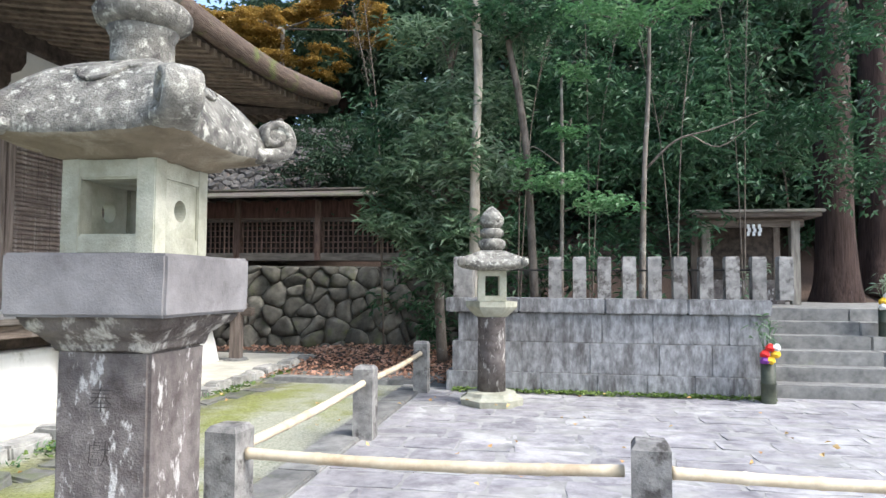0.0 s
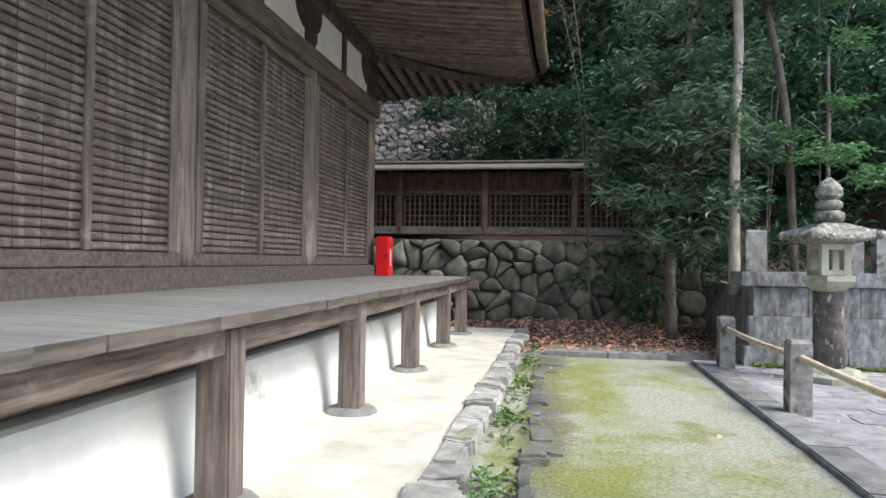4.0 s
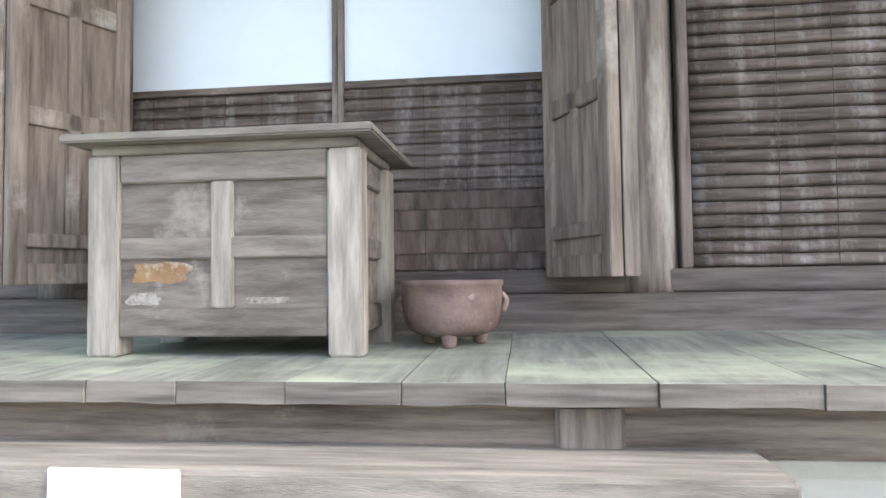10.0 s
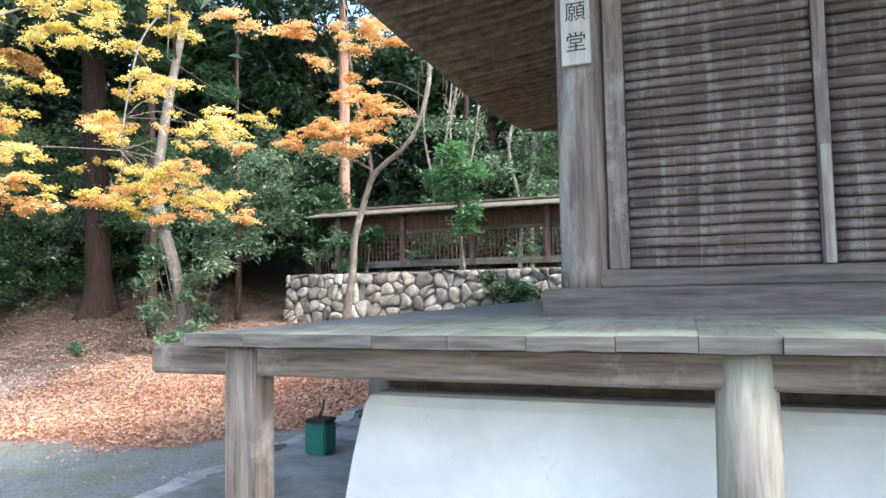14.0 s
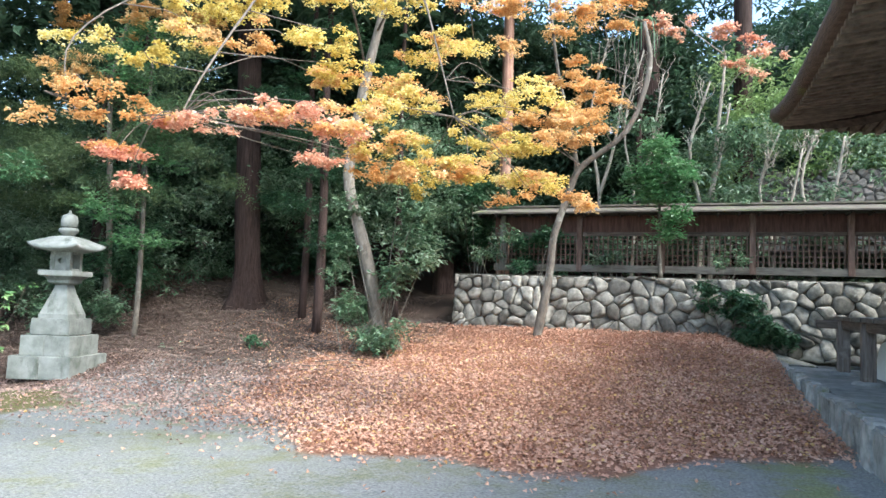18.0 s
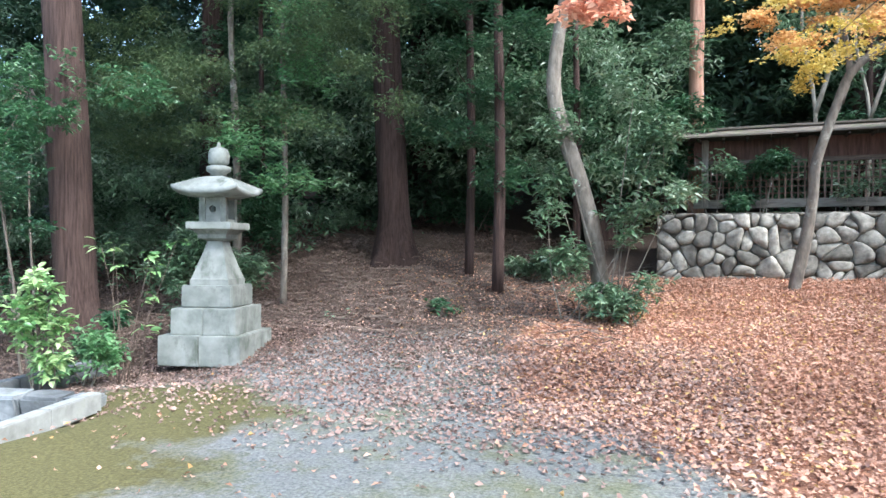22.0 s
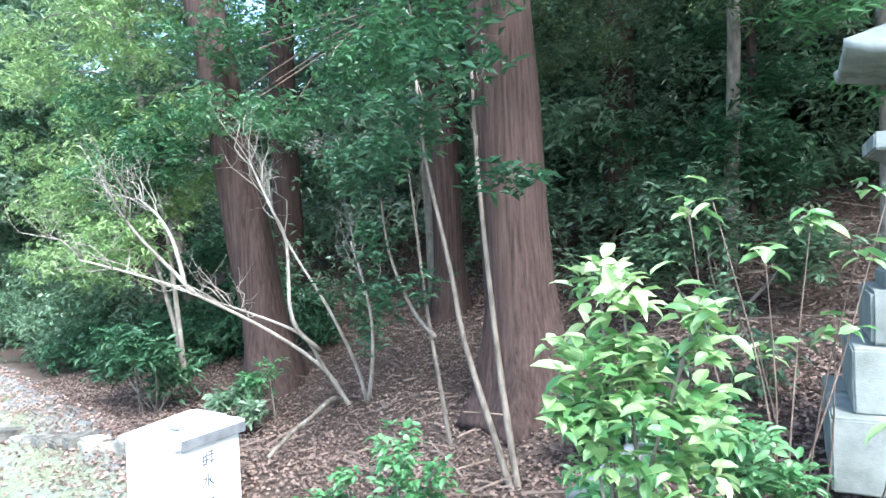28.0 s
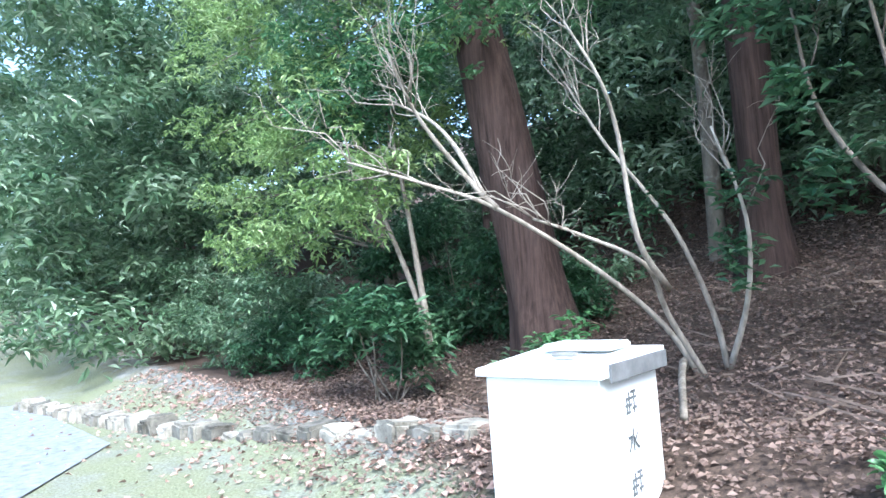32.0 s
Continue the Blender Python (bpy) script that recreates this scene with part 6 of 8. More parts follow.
def rubble_face(x0, x1, z0, z1, y, size, mat, seed, batter=0.2):
    """Rounded stones of uneven depth, with small chinking stones set back between them."""
    rng = random.Random(seed)
    tilt = Matrix.Rotation(math.pi / 2 - math.atan(batter), 4, "X")
    for poly in cells(x1 - x0, z1 - z0, size, seed, 1.25, 0.66):
        bm = cobble(poly, rng, rng.uniform(0.07, 0.16))
        bm.transform(Matrix.Translation((x0, y, z0)) @ tilt)
        part("stone", rough_up(rough_up(bm, 0.04, 3), 0.012, 9), mat, rubble, smooth=True)
    joined_stones(x0, x1, z0, z0 + (z1 - z0) / math.sqrt(1 + batter * batter), y + 0.035, size * 0.42, mat, seed + 1, rubble, batter)


joint_fill = material("chinking_rubble", (0.04, 0.036, 0.029), (0.14, 0.128, 0.10), grain=11.0, bump=1.0, fine=40)
bm = bmesh.new()
f = bm.faces.new([bm.verts.new((-24.55, y, z)) for y, z in ((13.50, -0.2), (13.56, 0.1), (13.90, 1.80), (16.5, 1.80), (16.5, -0.2))])
e = bmesh.ops.extrude_face_region(bm, geom=[f])
bmesh.ops.translate(bm, verts=[g for g in e["geom"] if isinstance(g, bmesh.types.BMVert)], vec=(24.25, 0, 0))
bmesh.ops.recalc_face_normals(bm, faces=bm.faces[:])
part("wall_core", bm, joint_fill, rubble)
lattice_wood = material("red_brown_lattice_wood", (0.085, 0.052, 0.040), (0.24, 0.165, 0.13), grain=3.0, stretch=(6, 6, 1.0), bump=0.3, vary=0.2)
lattice = thing("lattice_fence", "old dark red lattice fence under a narrow shingled roof", "fence", -14.0, 15.1, 1.95)
part("foot_beam", box(-24.0, -1.0, 15.02, 15.18, 1.96, 2.14, 0.01), pale_wood, lattice)
part("lattice_rail", box(-24.0, -1.0, 15.06, 15.14, 2.88, 2.98, 0.01), wood_x, lattice)
roof_board = material("mossy_roof_board", (0.075, 0.062, 0.05), (0.21, 0.185, 0.155), grain=3.0, stretch=(0.9, 9, 5), bump=0.5, patch=(0.12, 0.14, 0.07), patch_scale=1.5, patch_at=(0.5, 0.66))
red_wood = material("faded_red_board", (0.055, 0.028, 0.023), (0.145, 0.078, 0.063), grain=3.0, stretch=(6, 6, 0.8), bump=0.3)
part("board_panel", box(-24.0, -1.0, 15.08, 15.12, 2.98, 3.40), red_wood, lattice)
# near-black sheet added behind the lattice, so that its gaps read dark
part("rear_board", box(-12.9, -1.0, 15.5, 15.54, 1.96, 3.3), lattice_backing, lattice)
k = 0
x = -23.77
while x < -1.0:
    part("post", box(x - 0.07, x + 0.07, 14.99, 15.21, 1.96, 3.42, 0.01), lattice_wood if k else pale_wood_z, lattice)
    bm = bmesh.new()
    for j in range(1, 17):
        xx = x + 2.03 * j / 17
        if xx < -1.0:
            box(xx - 0.016, xx + 0.016, 15.075, 15.105, 2.14, 2.88, bm=bm)
    for z in (2.26, 2.40, 2.54, 2.68, 2.80):
        box(x + 0.07, min(x + 1.96, -1.0), 15.106, 15.125, z - 0.012, z + 0.012, bm=bm)
    part("lattice_panel", bm, lattice_wood, lattice)
    x += 2.03
    k += 1
bm = bmesh.new()
prof = [(14.42, 3.395), (14.42, 3.43), (15.02, 3.58), (15.10, 3.63), (15.18, 3.58), (15.78, 3.44), (15.78, 3.36), (15.1, 3.50)]
f = bm.faces.new([bm.verts.new((-24.45, p[0], p[1])) for p in prof])
e = bmesh.ops.extrude_face_region(bm, geom=[f])
bmesh.ops.translate(bm, verts=[g for g in e["geom"] if isinstance(g, bmesh.types.BMVert)], vec=(23.6, 0, 0))
bmesh.ops.recalc_face_normals(bm, faces=bm.faces[:])
part("roof", bm, roof_board, lattice)
part("ridge_board", box(-24.5, -0.8, 15.04, 15.16, 3.632, 3.685, 0.01), roof_board, lattice)
for x in np.arange(-24.3, -1.0, 0.45):
    part("roof_batten", box(x - 0.02, x + 0.02, 14.5, 15.0, 3.34, 3.38), wood_dark, lattice)

small_gate = thing("small_gate", "small dark-roofed wooden gate in the lattice fence", "gate", -10.2, 15.4, 1.9)
for x in (-9.35, -11.05):
    part("post", box(x - 0.09, x + 0.09, 15.22, 15.40, 1.9, 3.95, 0.01), wood_z, small_gate)
part("lintel", box(-11.3, -9.1, 15.23, 15.39, 3.60, 3.76, 0.01), wood_x, small_gate)
bm = bmesh.new()
f = bm.faces.new([bm.verts.new((-11.5, p[0], p[1])) for p in ((14.75, 3.96), (14.72, 4.06), (15.31, 4.50), (15.90, 4.06), (15.87, 3.96), (15.31, 4.30))])
e = bmesh.ops.extrude_face_region(bm, geom=[f])
bmesh.ops.translate(bm, verts=[g for g in e["geom"] if isinstance(g, bmesh.types.BMVert)], vec=(2.5, 0, 0))
bmesh.ops.recalc_face_normals(bm, faces=bm.faces[:])
part("roof", bm, wood_dark, small_gate)

# ---- trees ----
def cedar(x, y, r, height, seed, label="tall cedar with a straight red-brown trunk", mat=None, lean=(0, 0), clumps=(), roots=0.26):
    z = ground_at(x, y) - 0.15
    t = thing("cedar_tree", label, "tree", x, y, z, "cedars")
    top = (x + lean[0], y + lean[1], z + height)
    pts = [(x, y, z), (x, y, z + 0.5), (x + lean[0] * 0.1, y + lean[1] * 0.1, z + height * 0.12), (x + lean[0] * 0.5, y + lean[1] * 0.5, z + height * 0.5), top]
    bm = tube(pts, r, r * 0.55, 22, steps=7, flare=0.0, lumps=0.16)
    for v in bm.verts:
        f = max(0.0, 1 - (v.co.z - z) / 1.3)
        a = math.atan2(v.co.y - y, v.co.x - x)
        k = 1 + f * f * (roots + 0.24 * math.sin(a * 5 + seed) + 0.12 * math.sin(a * 11 + seed))
        v.co.x, v.co.y = x + (v.co.x - x) * k, y + (v.co.y - y) * k
    part("trunk", bm, mat or cedar_bark, t, smooth=True)
    rng = np.random.default_rng(seed)
    boughs = [(x + lean[0] * f + rng.uniform(-1.6, 1.6), y + lean[1] * f + rng.uniform(-1.6, 1.6), z + height * f, 1.7, 1.7, 0.7, 70) for f in np.linspace(0.5, 1.0, 9)] + list(clumps)
    crown("crown", boughs, 7, 0.34, 0.09, leaf_far, t, seed, rise=(-0.9, 0.2))
    return t


def limbs_to(parent, bark, trunk_points, clumps, r, seed, sides=5, name="limb"):
    """Limbs from the trunk out to each clump, each a part of its own."""
    rng = random.Random(seed)
    for c in clumps:
        near = min(trunk_points, key=lambda p: (Vector(p) - Vector(c[:3])).length + max(0, p[2] - c[2]) * 2)
        a, b = Vector(near), Vector(c[:3])
        mid = (a + b) / 2 + Vector((rng.uniform(-0.2, 0.2), rng.uniform(-0.2, 0.2), rng.uniform(-0.05, 0.25)))
        part(name, tube([a, mid, b - Vector((0, 0, c[5] * 0.3))], r, r * 0.35, sides), bark, parent, smooth=True)


def tree(name, label, x, y, trunk, r0, r1, clumps, leaf, per, length, width, seed, bark, rise=(-0.5, 0.7), shell=0.3, limb=0.03, group="", extra=(), flat=0.35):
    """A tapered trunk with limbs out to every clump of its crown."""
    t = thing(name, label, "tree" if "tree" in name else "shrub", x, y, trunk[0][2], group)
    part("trunk", tube(trunk, r0, r1, 12, lumps=0.2), bark, t, smooth=True)
    limbs_to(t, bark, [tuple(p) for p in smooth_path(trunk, 3)], clumps, limb, seed)
    for pts, ra, rb in extra:
        part("limb", tube(pts, ra, rb, 6), stem_bark if ra < 0.05 else bark, t, smooth=True)
    if clumps:
        crown("crown", clumps, per, length, width, leaf, t, seed, rise=rise, shell=shell, flat=flat)
    return t


# cedars and other trunks west of the hall
cedar(-33.0, 7.2, 0.41, 19, 1, lean=(-0.8, -0.5), roots=0.5)
cedar(-37.1, 7.0, 0.37, 18, 2, lean=(-2.3, -1.5), roots=0.4)
cedar(-35.9, 9.2, 0.28, 18, 3)
cedar(-29.9, 12.4, 0.42, 20, 4, lean=(-1.2, 0.2), roots=0.42)
cedar(-24.0, 15.9, 0.22, 17, 5, "slender cedar with a sunlit red trunk", mat=sunlit_bark)
cedar(-34.8, 12.2, 0.35, 19, 6)
cedar(-20.3, 18.6, 0.45, 20, 7)
cedar(-17.6, 19.5, 0.36, 20, 8)
cedar(-40.5, 9.5, 0.35, 18, 9)
cedar(-26.5, 18.0, 0.35, 20, 10)
cedar(-31.5, 17.0, 0.4, 20, 13)
cedar(6.1, 16.0, 0.50, 20, 11)
cedar(7.6, 17.3, 0.55, 20, 12)
cedar(-1.5, 20.5, 0.3, 20, 14)
cedar(1.6, 22.0, 0.32, 20, 15)
cedar(-7.0, 21.5, 0.3, 20, 16)
for x, y, r, h in ((-30.55, 9.35, 0.065, 7.0), (-27.3, 11.6, 0.12, 9.0), (-28.15, 12.3, 0.10, 9.0), (-26.3, 13.8, 0.09, 9), (-32.2, 10.8, 0.07, 8)):
    z = ground_at(x, y) - 0.1
    rng = np.random.default_rng(int(h * 10 + abs(x) * 7))
    cl = [(x + rng.uniform(-0.9, 0.9), y + rng.uniform(-0.9, 0.4), z + hh, 0.75, 0.75, 0.3, 66) for hh in np.linspace(2.2, h, 9)]
    tree("young_tree", "slim forest tree with thin dark green sprays", x, y, [(x, y, z), (x + 0.03, y, z + h * 0.3), (x - 0.05, y, z + h * 0.7), (x, y, z + h)], r, r * 0.5, cl, leaf_bright if r < 0.068 else leaf_dark, 8, 0.15, 0.03 if r < 0.068 else 0.045, int(abs(x) * 10), cedar_bark if r > 0.068 else grey_bark, limb=0.014, group="young trees")

# maples
YELLOW = [(-22.81, 4.0, 3.52, 0.24, 0.12), (-22.56, 4.0, 3.68, 0.31, 0.16), (-22.2, 4.0, 3.19, 0.36, 0.12), (-22.19, 6.2, 4.62, 0.55, 0.2), (-22.5, 6.4, 4.72, 0.5, 0.25), (-21.45, 6.4, 4.12, 0.5, 0.2), (-20.9, 6.2, 3.85, 0.4, 0.2), (-22.28, 5.4, 3.72, 0.42, 0.16), (-22.75, 6.2, 4.08, 0.6, 0.22), (-21.75, 7.0, 3.95, 0.5, 0.2), (-22.38, 9.4, 4.95, 0.5, 0.16), (-23.0, 6.25, 3.4, 0.5, 0.2), (-22.1, 6.2, 3.05, 0.65, 0.22), (-21.4, 5.3, 3.06, 0.42, 0.18), (-22.7, 6.0, 2.7, 0.45, 0.17), (-21.0, 5.8, 2.68, 0.45, 0.2), (-23.2, 3.8, 3.95, 0.35, 0.14), (-23.54, 5.2, 4.65, 0.4, 0.15), (-23.95, 2.55, 3.42, 0.28, 0.08), (-25.2, 3.0, 3.85, 0.35, 0.12), (-24.7, 4.1, 4.3, 0.4, 0.14)]
AMBER = [(-20.75, 5.3, 2.97, 0.42, 0.16), (-20.76, 4.95, 2.45, 0.45, 0.16), (-20.3, 6.05, 2.4, 0.28, 0.12), (-21.2, 6.5, 2.82, 0.4, 0.15), (-24.2, 2.2, 2.95, 0.42, 0.16), (-24.24, 2.1, 2.78, 0.4, 0.1), (-21.88, 3.75, 2.68, 0.32, 0.12), (-21.68, 4.08, 2.42, 0.3, 0.12), (-21.95, 3.8, 2.46, 0.3, 0.1), (-21.3, 4.5, 2.55, 0.3, 0.12), (-22.2, 3.4, 3.0, 0.3, 0.12), (-20.65, 6.0, 3.5, 0.35, 0.14)]
RED = [(-23.71, 2.66, 2.76, 0.2, 0.05), (-23.3, 2.6, 2.72, 0.26, 0.06), (-22.95, 2.56, 2.72, 0.26, 0.06), (-22.7, 2.75, 2.78, 0.26, 0.06), (-22.57, 2.9, 2.88, 0.26, 0.06), (-22.35, 3.0, 2.80, 0.26, 0.06), (-22.14, 3.15, 2.70, 0.26, 0.07), (-22.25, 3.02, 2.38, 0.2, 0.05), (-23.92, 2.25, 2.35, 0.2, 0.05), (-24.1, 2.4, 2.45, 0.2, 0.05), (-23.8, 2.3, 2.10, 0.13, 0.06)]
HIGH = [(-25.42, 6.0, 6.0, 1.63, 0.42), (-24.08, 6.0, 6.0, 1.08, 0.29), (-24.34, 8.0, 6.69, 0.98, 0.36), (-24.57, 4.5, 4.92, 0.59, 0.25), (-23.93, 8.5, 6.63, 0.45, 0.29)]
FAR_LEFT = [(-32.64, 8.6, 6.26, 0.8, 0.3), (-30.04, 9.2, 7.31, 1.0, 0.3), (-33.31, 9.5, 7.71, 0.6, 0.25)]
SECOND = [(-20.76, 11.5, 5.39, 0.64, 0.22), (-21.3, 11.5, 5.77, 0.42, 0.11), (-21.21, 11.5, 6.12, 0.36, 0.11), (-22.61, 11.5, 7.68, 1.53, 0.34), (-21.15, 11.5, 7.28, 0.82, 0.28), (-21.77, 11.2, 4.74, 0.98, 0.43), (-21.15, 11.4, 5.1, 0.66, 0.28), (-20.7, 12.0, 5.51, 0.52, 0.21), (-22.38, 11.0, 4.9, 0.61, 0.22), (-21.41, 12.0, 5.95, 0.46, 0.18)]


def fans(name, rows, size, mat, parent, seed, label="", density=33):
    """Tiers of flat leafy sprays: each tier breaks into small fans of drooping twig ends, leaves on both sides, gaps between."""
    rng = np.random.default_rng(seed)
    pts = []
    for x, y, z, w, h in rows:
        for part_of in range(7):
            a, d = rng.uniform(0, 2 * np.pi), w * 1.15 * math.sqrt(rng.uniform(0, 1))
            px, py, pz, pw = x + d * math.cos(a), y + d * math.sin(a), z + rng.uniform(-0.7, 0.7) * h - 0.12 * d, w * rng.uniform(0.25, 0.6)
            lean, wide = rng.uniform(0, 2 * np.pi), rng.uniform(1.2, 2.6)
            for q in range(int(4 + 12 * pw)):
                t, ln = lean + rng.uniform(-wide, wide), pw * rng.uniform(0.4, 1.2)
                k = max(4, int(density * ln))
                u = rng.uniform(0.1, 1.0, k)
                side = rng.normal(0, 1, k) * (0.012 + 0.045 * u) * (0.6 + w)
                up = rng.uniform(-0.2, 0.2) * h - 0.2 * ln * u * u + rng.normal(0, 0.008, k)
                pts.append(np.stack([px + np.cos(t) * ln * u - np.sin(t) * side, py + np.sin(t) * ln * u + np.cos(t) * side, pz + up], 1))
    v, f = sprigs(np.concatenate(pts), 4, size * 0.84, size * 0.62, rng, (-0.5, 0.15), spread=0.35, flat=0.4)
    return mesh_object(name, array_mesh(name, v, f), mat, parent, label)


MAIN_LIMBS = [([(-25.6, 10.3, 5.9), (-24.9, 8.0, 6.6), (-24.3, 5.5, 5.9), (-23.9, 4.0, 4.4), (-23.6, 3.0, 3.3), (-23.5, 2.6, 2.75)], 0.026, 0.008), ([(-25.4, 10.3, 6.8), (-23.9, 8.4, 6.9), (-22.8, 6.6, 5.6), (-22.1, 5.6, 4.2), (-21.7, 5.1, 3.3)], 0.028, 0.008), ([(-24.3, 5.5, 5.9), (-24.9, 3.6, 4.6), (-24.8, 2.5, 3.6), (-24.6, 2.3, 2.9)], 0.014, 0.006), ([(-23.9, 8.4, 6.9), (-22.6, 7.0, 6.4), (-21.9, 6.2, 5.0)], 0.015, 0.006)]
TRUNK_A = [(-25.07, 10.4, -0.12), (-25.25, 10.35, 1.19), (-25.47, 10.3, 2.13), (-25.9, 10.3, 3.46), (-25.86, 10.3, 4.44), (-25.59, 10.3, 5.91), (-25.39, 10.3, 6.76), (-25.14, 10.3, 7.73)]
maple = tree("maple_tree", "leaning maple with tiers of yellow, orange and red autumn leaves", -25.1, 10.4, TRUNK_A, 0.145, 0.085, [], leaf_yellow, 1, 0.05, 0.03, 31, grey_bark, limb=0.028, extra=MAIN_LIMBS)
tips = [tuple(q) for pts, ra, rb in MAIN_LIMBS for q in smooth_path(pts, 3)]
limbs_to(maple, stem_bark, tips, [(p[0], p[1], p[2], p[3], p[3], p[4]) for p in YELLOW + AMBER + RED + HIGH], 0.008, 44, name="twig")
fans("yellow_leaves", YELLOW + AMBER[::3], 0.056, leaf_yellow, maple, 32, "clear yellow leaves")
fans("high_leaves", HIGH, 0.064, leaf_yellow, maple, 45, "yellow leaves of the upper boughs", 40)
fans("orange_leaves", AMBER + YELLOW[::4] + RED[::3], 0.056, leaf_orange, maple, 33, "orange leaves")
fans("red_leaves", RED, 0.054, leaf_red, maple, 34, "red-orange leaves")
TRUNK_B = [(-22.3, 12.55, 0.1), (-22.1, 12.5, 1.08), (-21.96, 12.5, 1.96), (-21.91, 12.5, 2.6), (-21.62, 12.5, 3.54), (-21.32, 12.5, 4.17), (-20.36, 12.5, 4.94), (-19.91, 12.5, 6.28), (-20.04, 12.5, 7.31)]
maple_b = tree("maple_tree", "crooked pale-barked maple with orange autumn leaves", -22.3, 12.5, TRUNK_B, 0.105, 0.045, [(p[0], p[1], p[2], p[3], p[3], p[4], 1) for p in SECOND], leaf_orange, 1, 0.05, 0.03, 35, grey_bark, limb=0.014, extra=[([(-21.58, 12.5, 3.54), (-21.45, 12.5, 4.3), (-21.87, 12.5, 6.2), (-22.1, 12.5, 7.8), (-22.2, 12.5, 8.9)], 0.06, 0.02)])
fans("leaves", SECOND, 0.075, leaf_orange, maple_b, 36, "", 40)
maple_c = tree("maple_tree", "slender maple at the wood's edge with pink and yellow leaves", -32.3, 10.2, [(-32.3, 10.2, 0.2), (-32.0, 9.8, 3.0), (-31.8, 9.4, 6.0), (-31.0, 9.3, 8.0)], 0.09, 0.03, [(p[0], p[1], p[2], p[3], p[3], p[4], 1) for p in FAR_LEFT], leaf_orange, 1, 0.05, 0.03, 37, grey_bark, limb=0.02)
fans("leaves", FAR_LEFT, 0.085, leaf_orange, maple_c, 38, "", 50)
BEHIND = [(-18.1, 16.8, 8.4, 0.8, 0.3), (-17.4, 16.6, 7.7, 0.6, 0.25), (-19.4, 16.9, 9.2, 0.8, 0.3)]
maple_d = tree("maple_tree", "maple behind the fence with pink-orange leaves", -18.6, 17.2, [(-18.6, 17.2, 1.0), (-18.5, 17.1, 4.5), (-18.2, 17.0, 8.0)], 0.1, 0.03, [(p[0], p[1], p[2], p[3], p[3], p[4], 1) for p in BEHIND], leaf_red, 1, 0.05, 0.03, 39, pale_bark, limb=0.02)
fans("leaves", BEHIND, 0.1, leaf_red, maple_d, 40, "", 26)
NORTH = [(-8.1, 18.5, 8.9, 1.4, 0.4), (-7.2, 18.2, 8.0, 1.2, 0.4), (-9.5, 18.5, 9.2, 1.4, 0.4), (-10.6, 18.5, 9.6, 1.4, 0.4), (-6.3, 18.8, 9.6, 1.4, 0.4), (-5.0, 19, 9.0, 1.2, 0.35)]
maple_e = tree("maple_tree", "large maple behind the hall with amber leaves", -8.0, 19.0, [(-8.0, 19.0, 2.0), (-8.1, 18.8, 5.0), (-8.0, 18.6, 9.0)], 0.2, 0.06, [(p[0], p[1], p[2], p[3], p[3], p[4], 1) for p in NORTH], leaf_orange, 1, 0.05, 0.03, 41, grey_bark, limb=0.04)
fans("leaves", NORTH, 0.11, leaf_amber_shaded, maple_e, 42, "", 50)

# small bright evergreen leaning over the roofed fence
tree("young_tree", "small bright green evergreen beside the roofed fence", -19.7, 14.3, [(-19.7, 14.25, 1.7), (-19.75, 14.1, 2.8), (-19.7, 13.9, 4.6)], 0.05, 0.02, [(-19.75, 13.8, 4.75, 0.5, 0.5, 0.35, 110), (-20.1, 13.8, 4.15, 0.5, 0.5, 0.3, 95), (-19.3, 13.8, 4.2, 0.5, 0.5, 0.3, 95), (-19.8, 13.8, 3.7, 0.75, 0.5, 0.3, 130), (-19.4, 13.8, 3.2, 0.5, 0.4, 0.3, 60), (-19.6, 13.8, 2.8, 0.4, 0.4, 0.25, 36)], leaf_bright, 8, 0.15, 0.055, 43, grey_bark, limb=0.018, group="young trees")

# tall narrow-leaved evergreen and its neighbours by the terrace
BROAD = [(-2.3, 10.9, 2.45, 0.9, 0.8, 0.6, 170), (-1.7, 10.5, 3.5, 1.0, 0.9, 0.7, 200), (-2.7, 11.2, 3.3, 0.7, 0.7, 0.55, 110), (-1.35, 10.5, 2.3, 0.7, 0.7, 0.6, 130), (-1.3, 10.9, 4.5, 1.0, 0.9, 0.55, 150), (-2.3, 11.3, 4.5, 0.8, 0.8, 0.5, 110), (-1.9, 10.6, 1.75, 0.8, 0.6, 0.35, 90), (-0.9, 10.6, 3.2, 0.6, 0.6, 0.5, 80), (-2.9, 11.0, 2.6, 0.45, 0.45, 0.35, 40), (-1.0, 10.7, 5.6, 1.0, 0.8, 0.5, 110), (-2.2, 11.0, 5.6, 0.9, 0.8, 0.5, 90)]
tree("evergreen_tree", "broad dark evergreen with long narrow leaves", -1.9, 11.4, [(-1.9, 11.4, 0.0), (-1.95, 11.3, 1.5), (-1.8, 11.1, 3.5), (-1.7, 11.0, 5.8)], 0.10, 0.04, BROAD, leaf_olive, 10, 0.21, 0.045, 50, grey_bark, limb=0.025, rise=(-0.7, 0.6), shell=0.45)
tree("young_tree", "slim tree with a pale straight trunk", -1.2, 10.2, [(-1.2, 10.2, 0.9), (-1.22, 10.2, 2.5), (-1.2, 10.2, 3.64), (-1.17, 10.2, 4.79), (-1.25, 10.2, 6.5)], 0.085, 0.06, [(-1.0, 10.1, 5.6, 0.8, 0.7, 0.4, 60), (-0.5, 10.3, 6.3, 0.9, 0.7, 0.4, 60)], leaf_dark, 8, 0.15, 0.05, 51, pale_bark, limb=0.02, group="young trees")
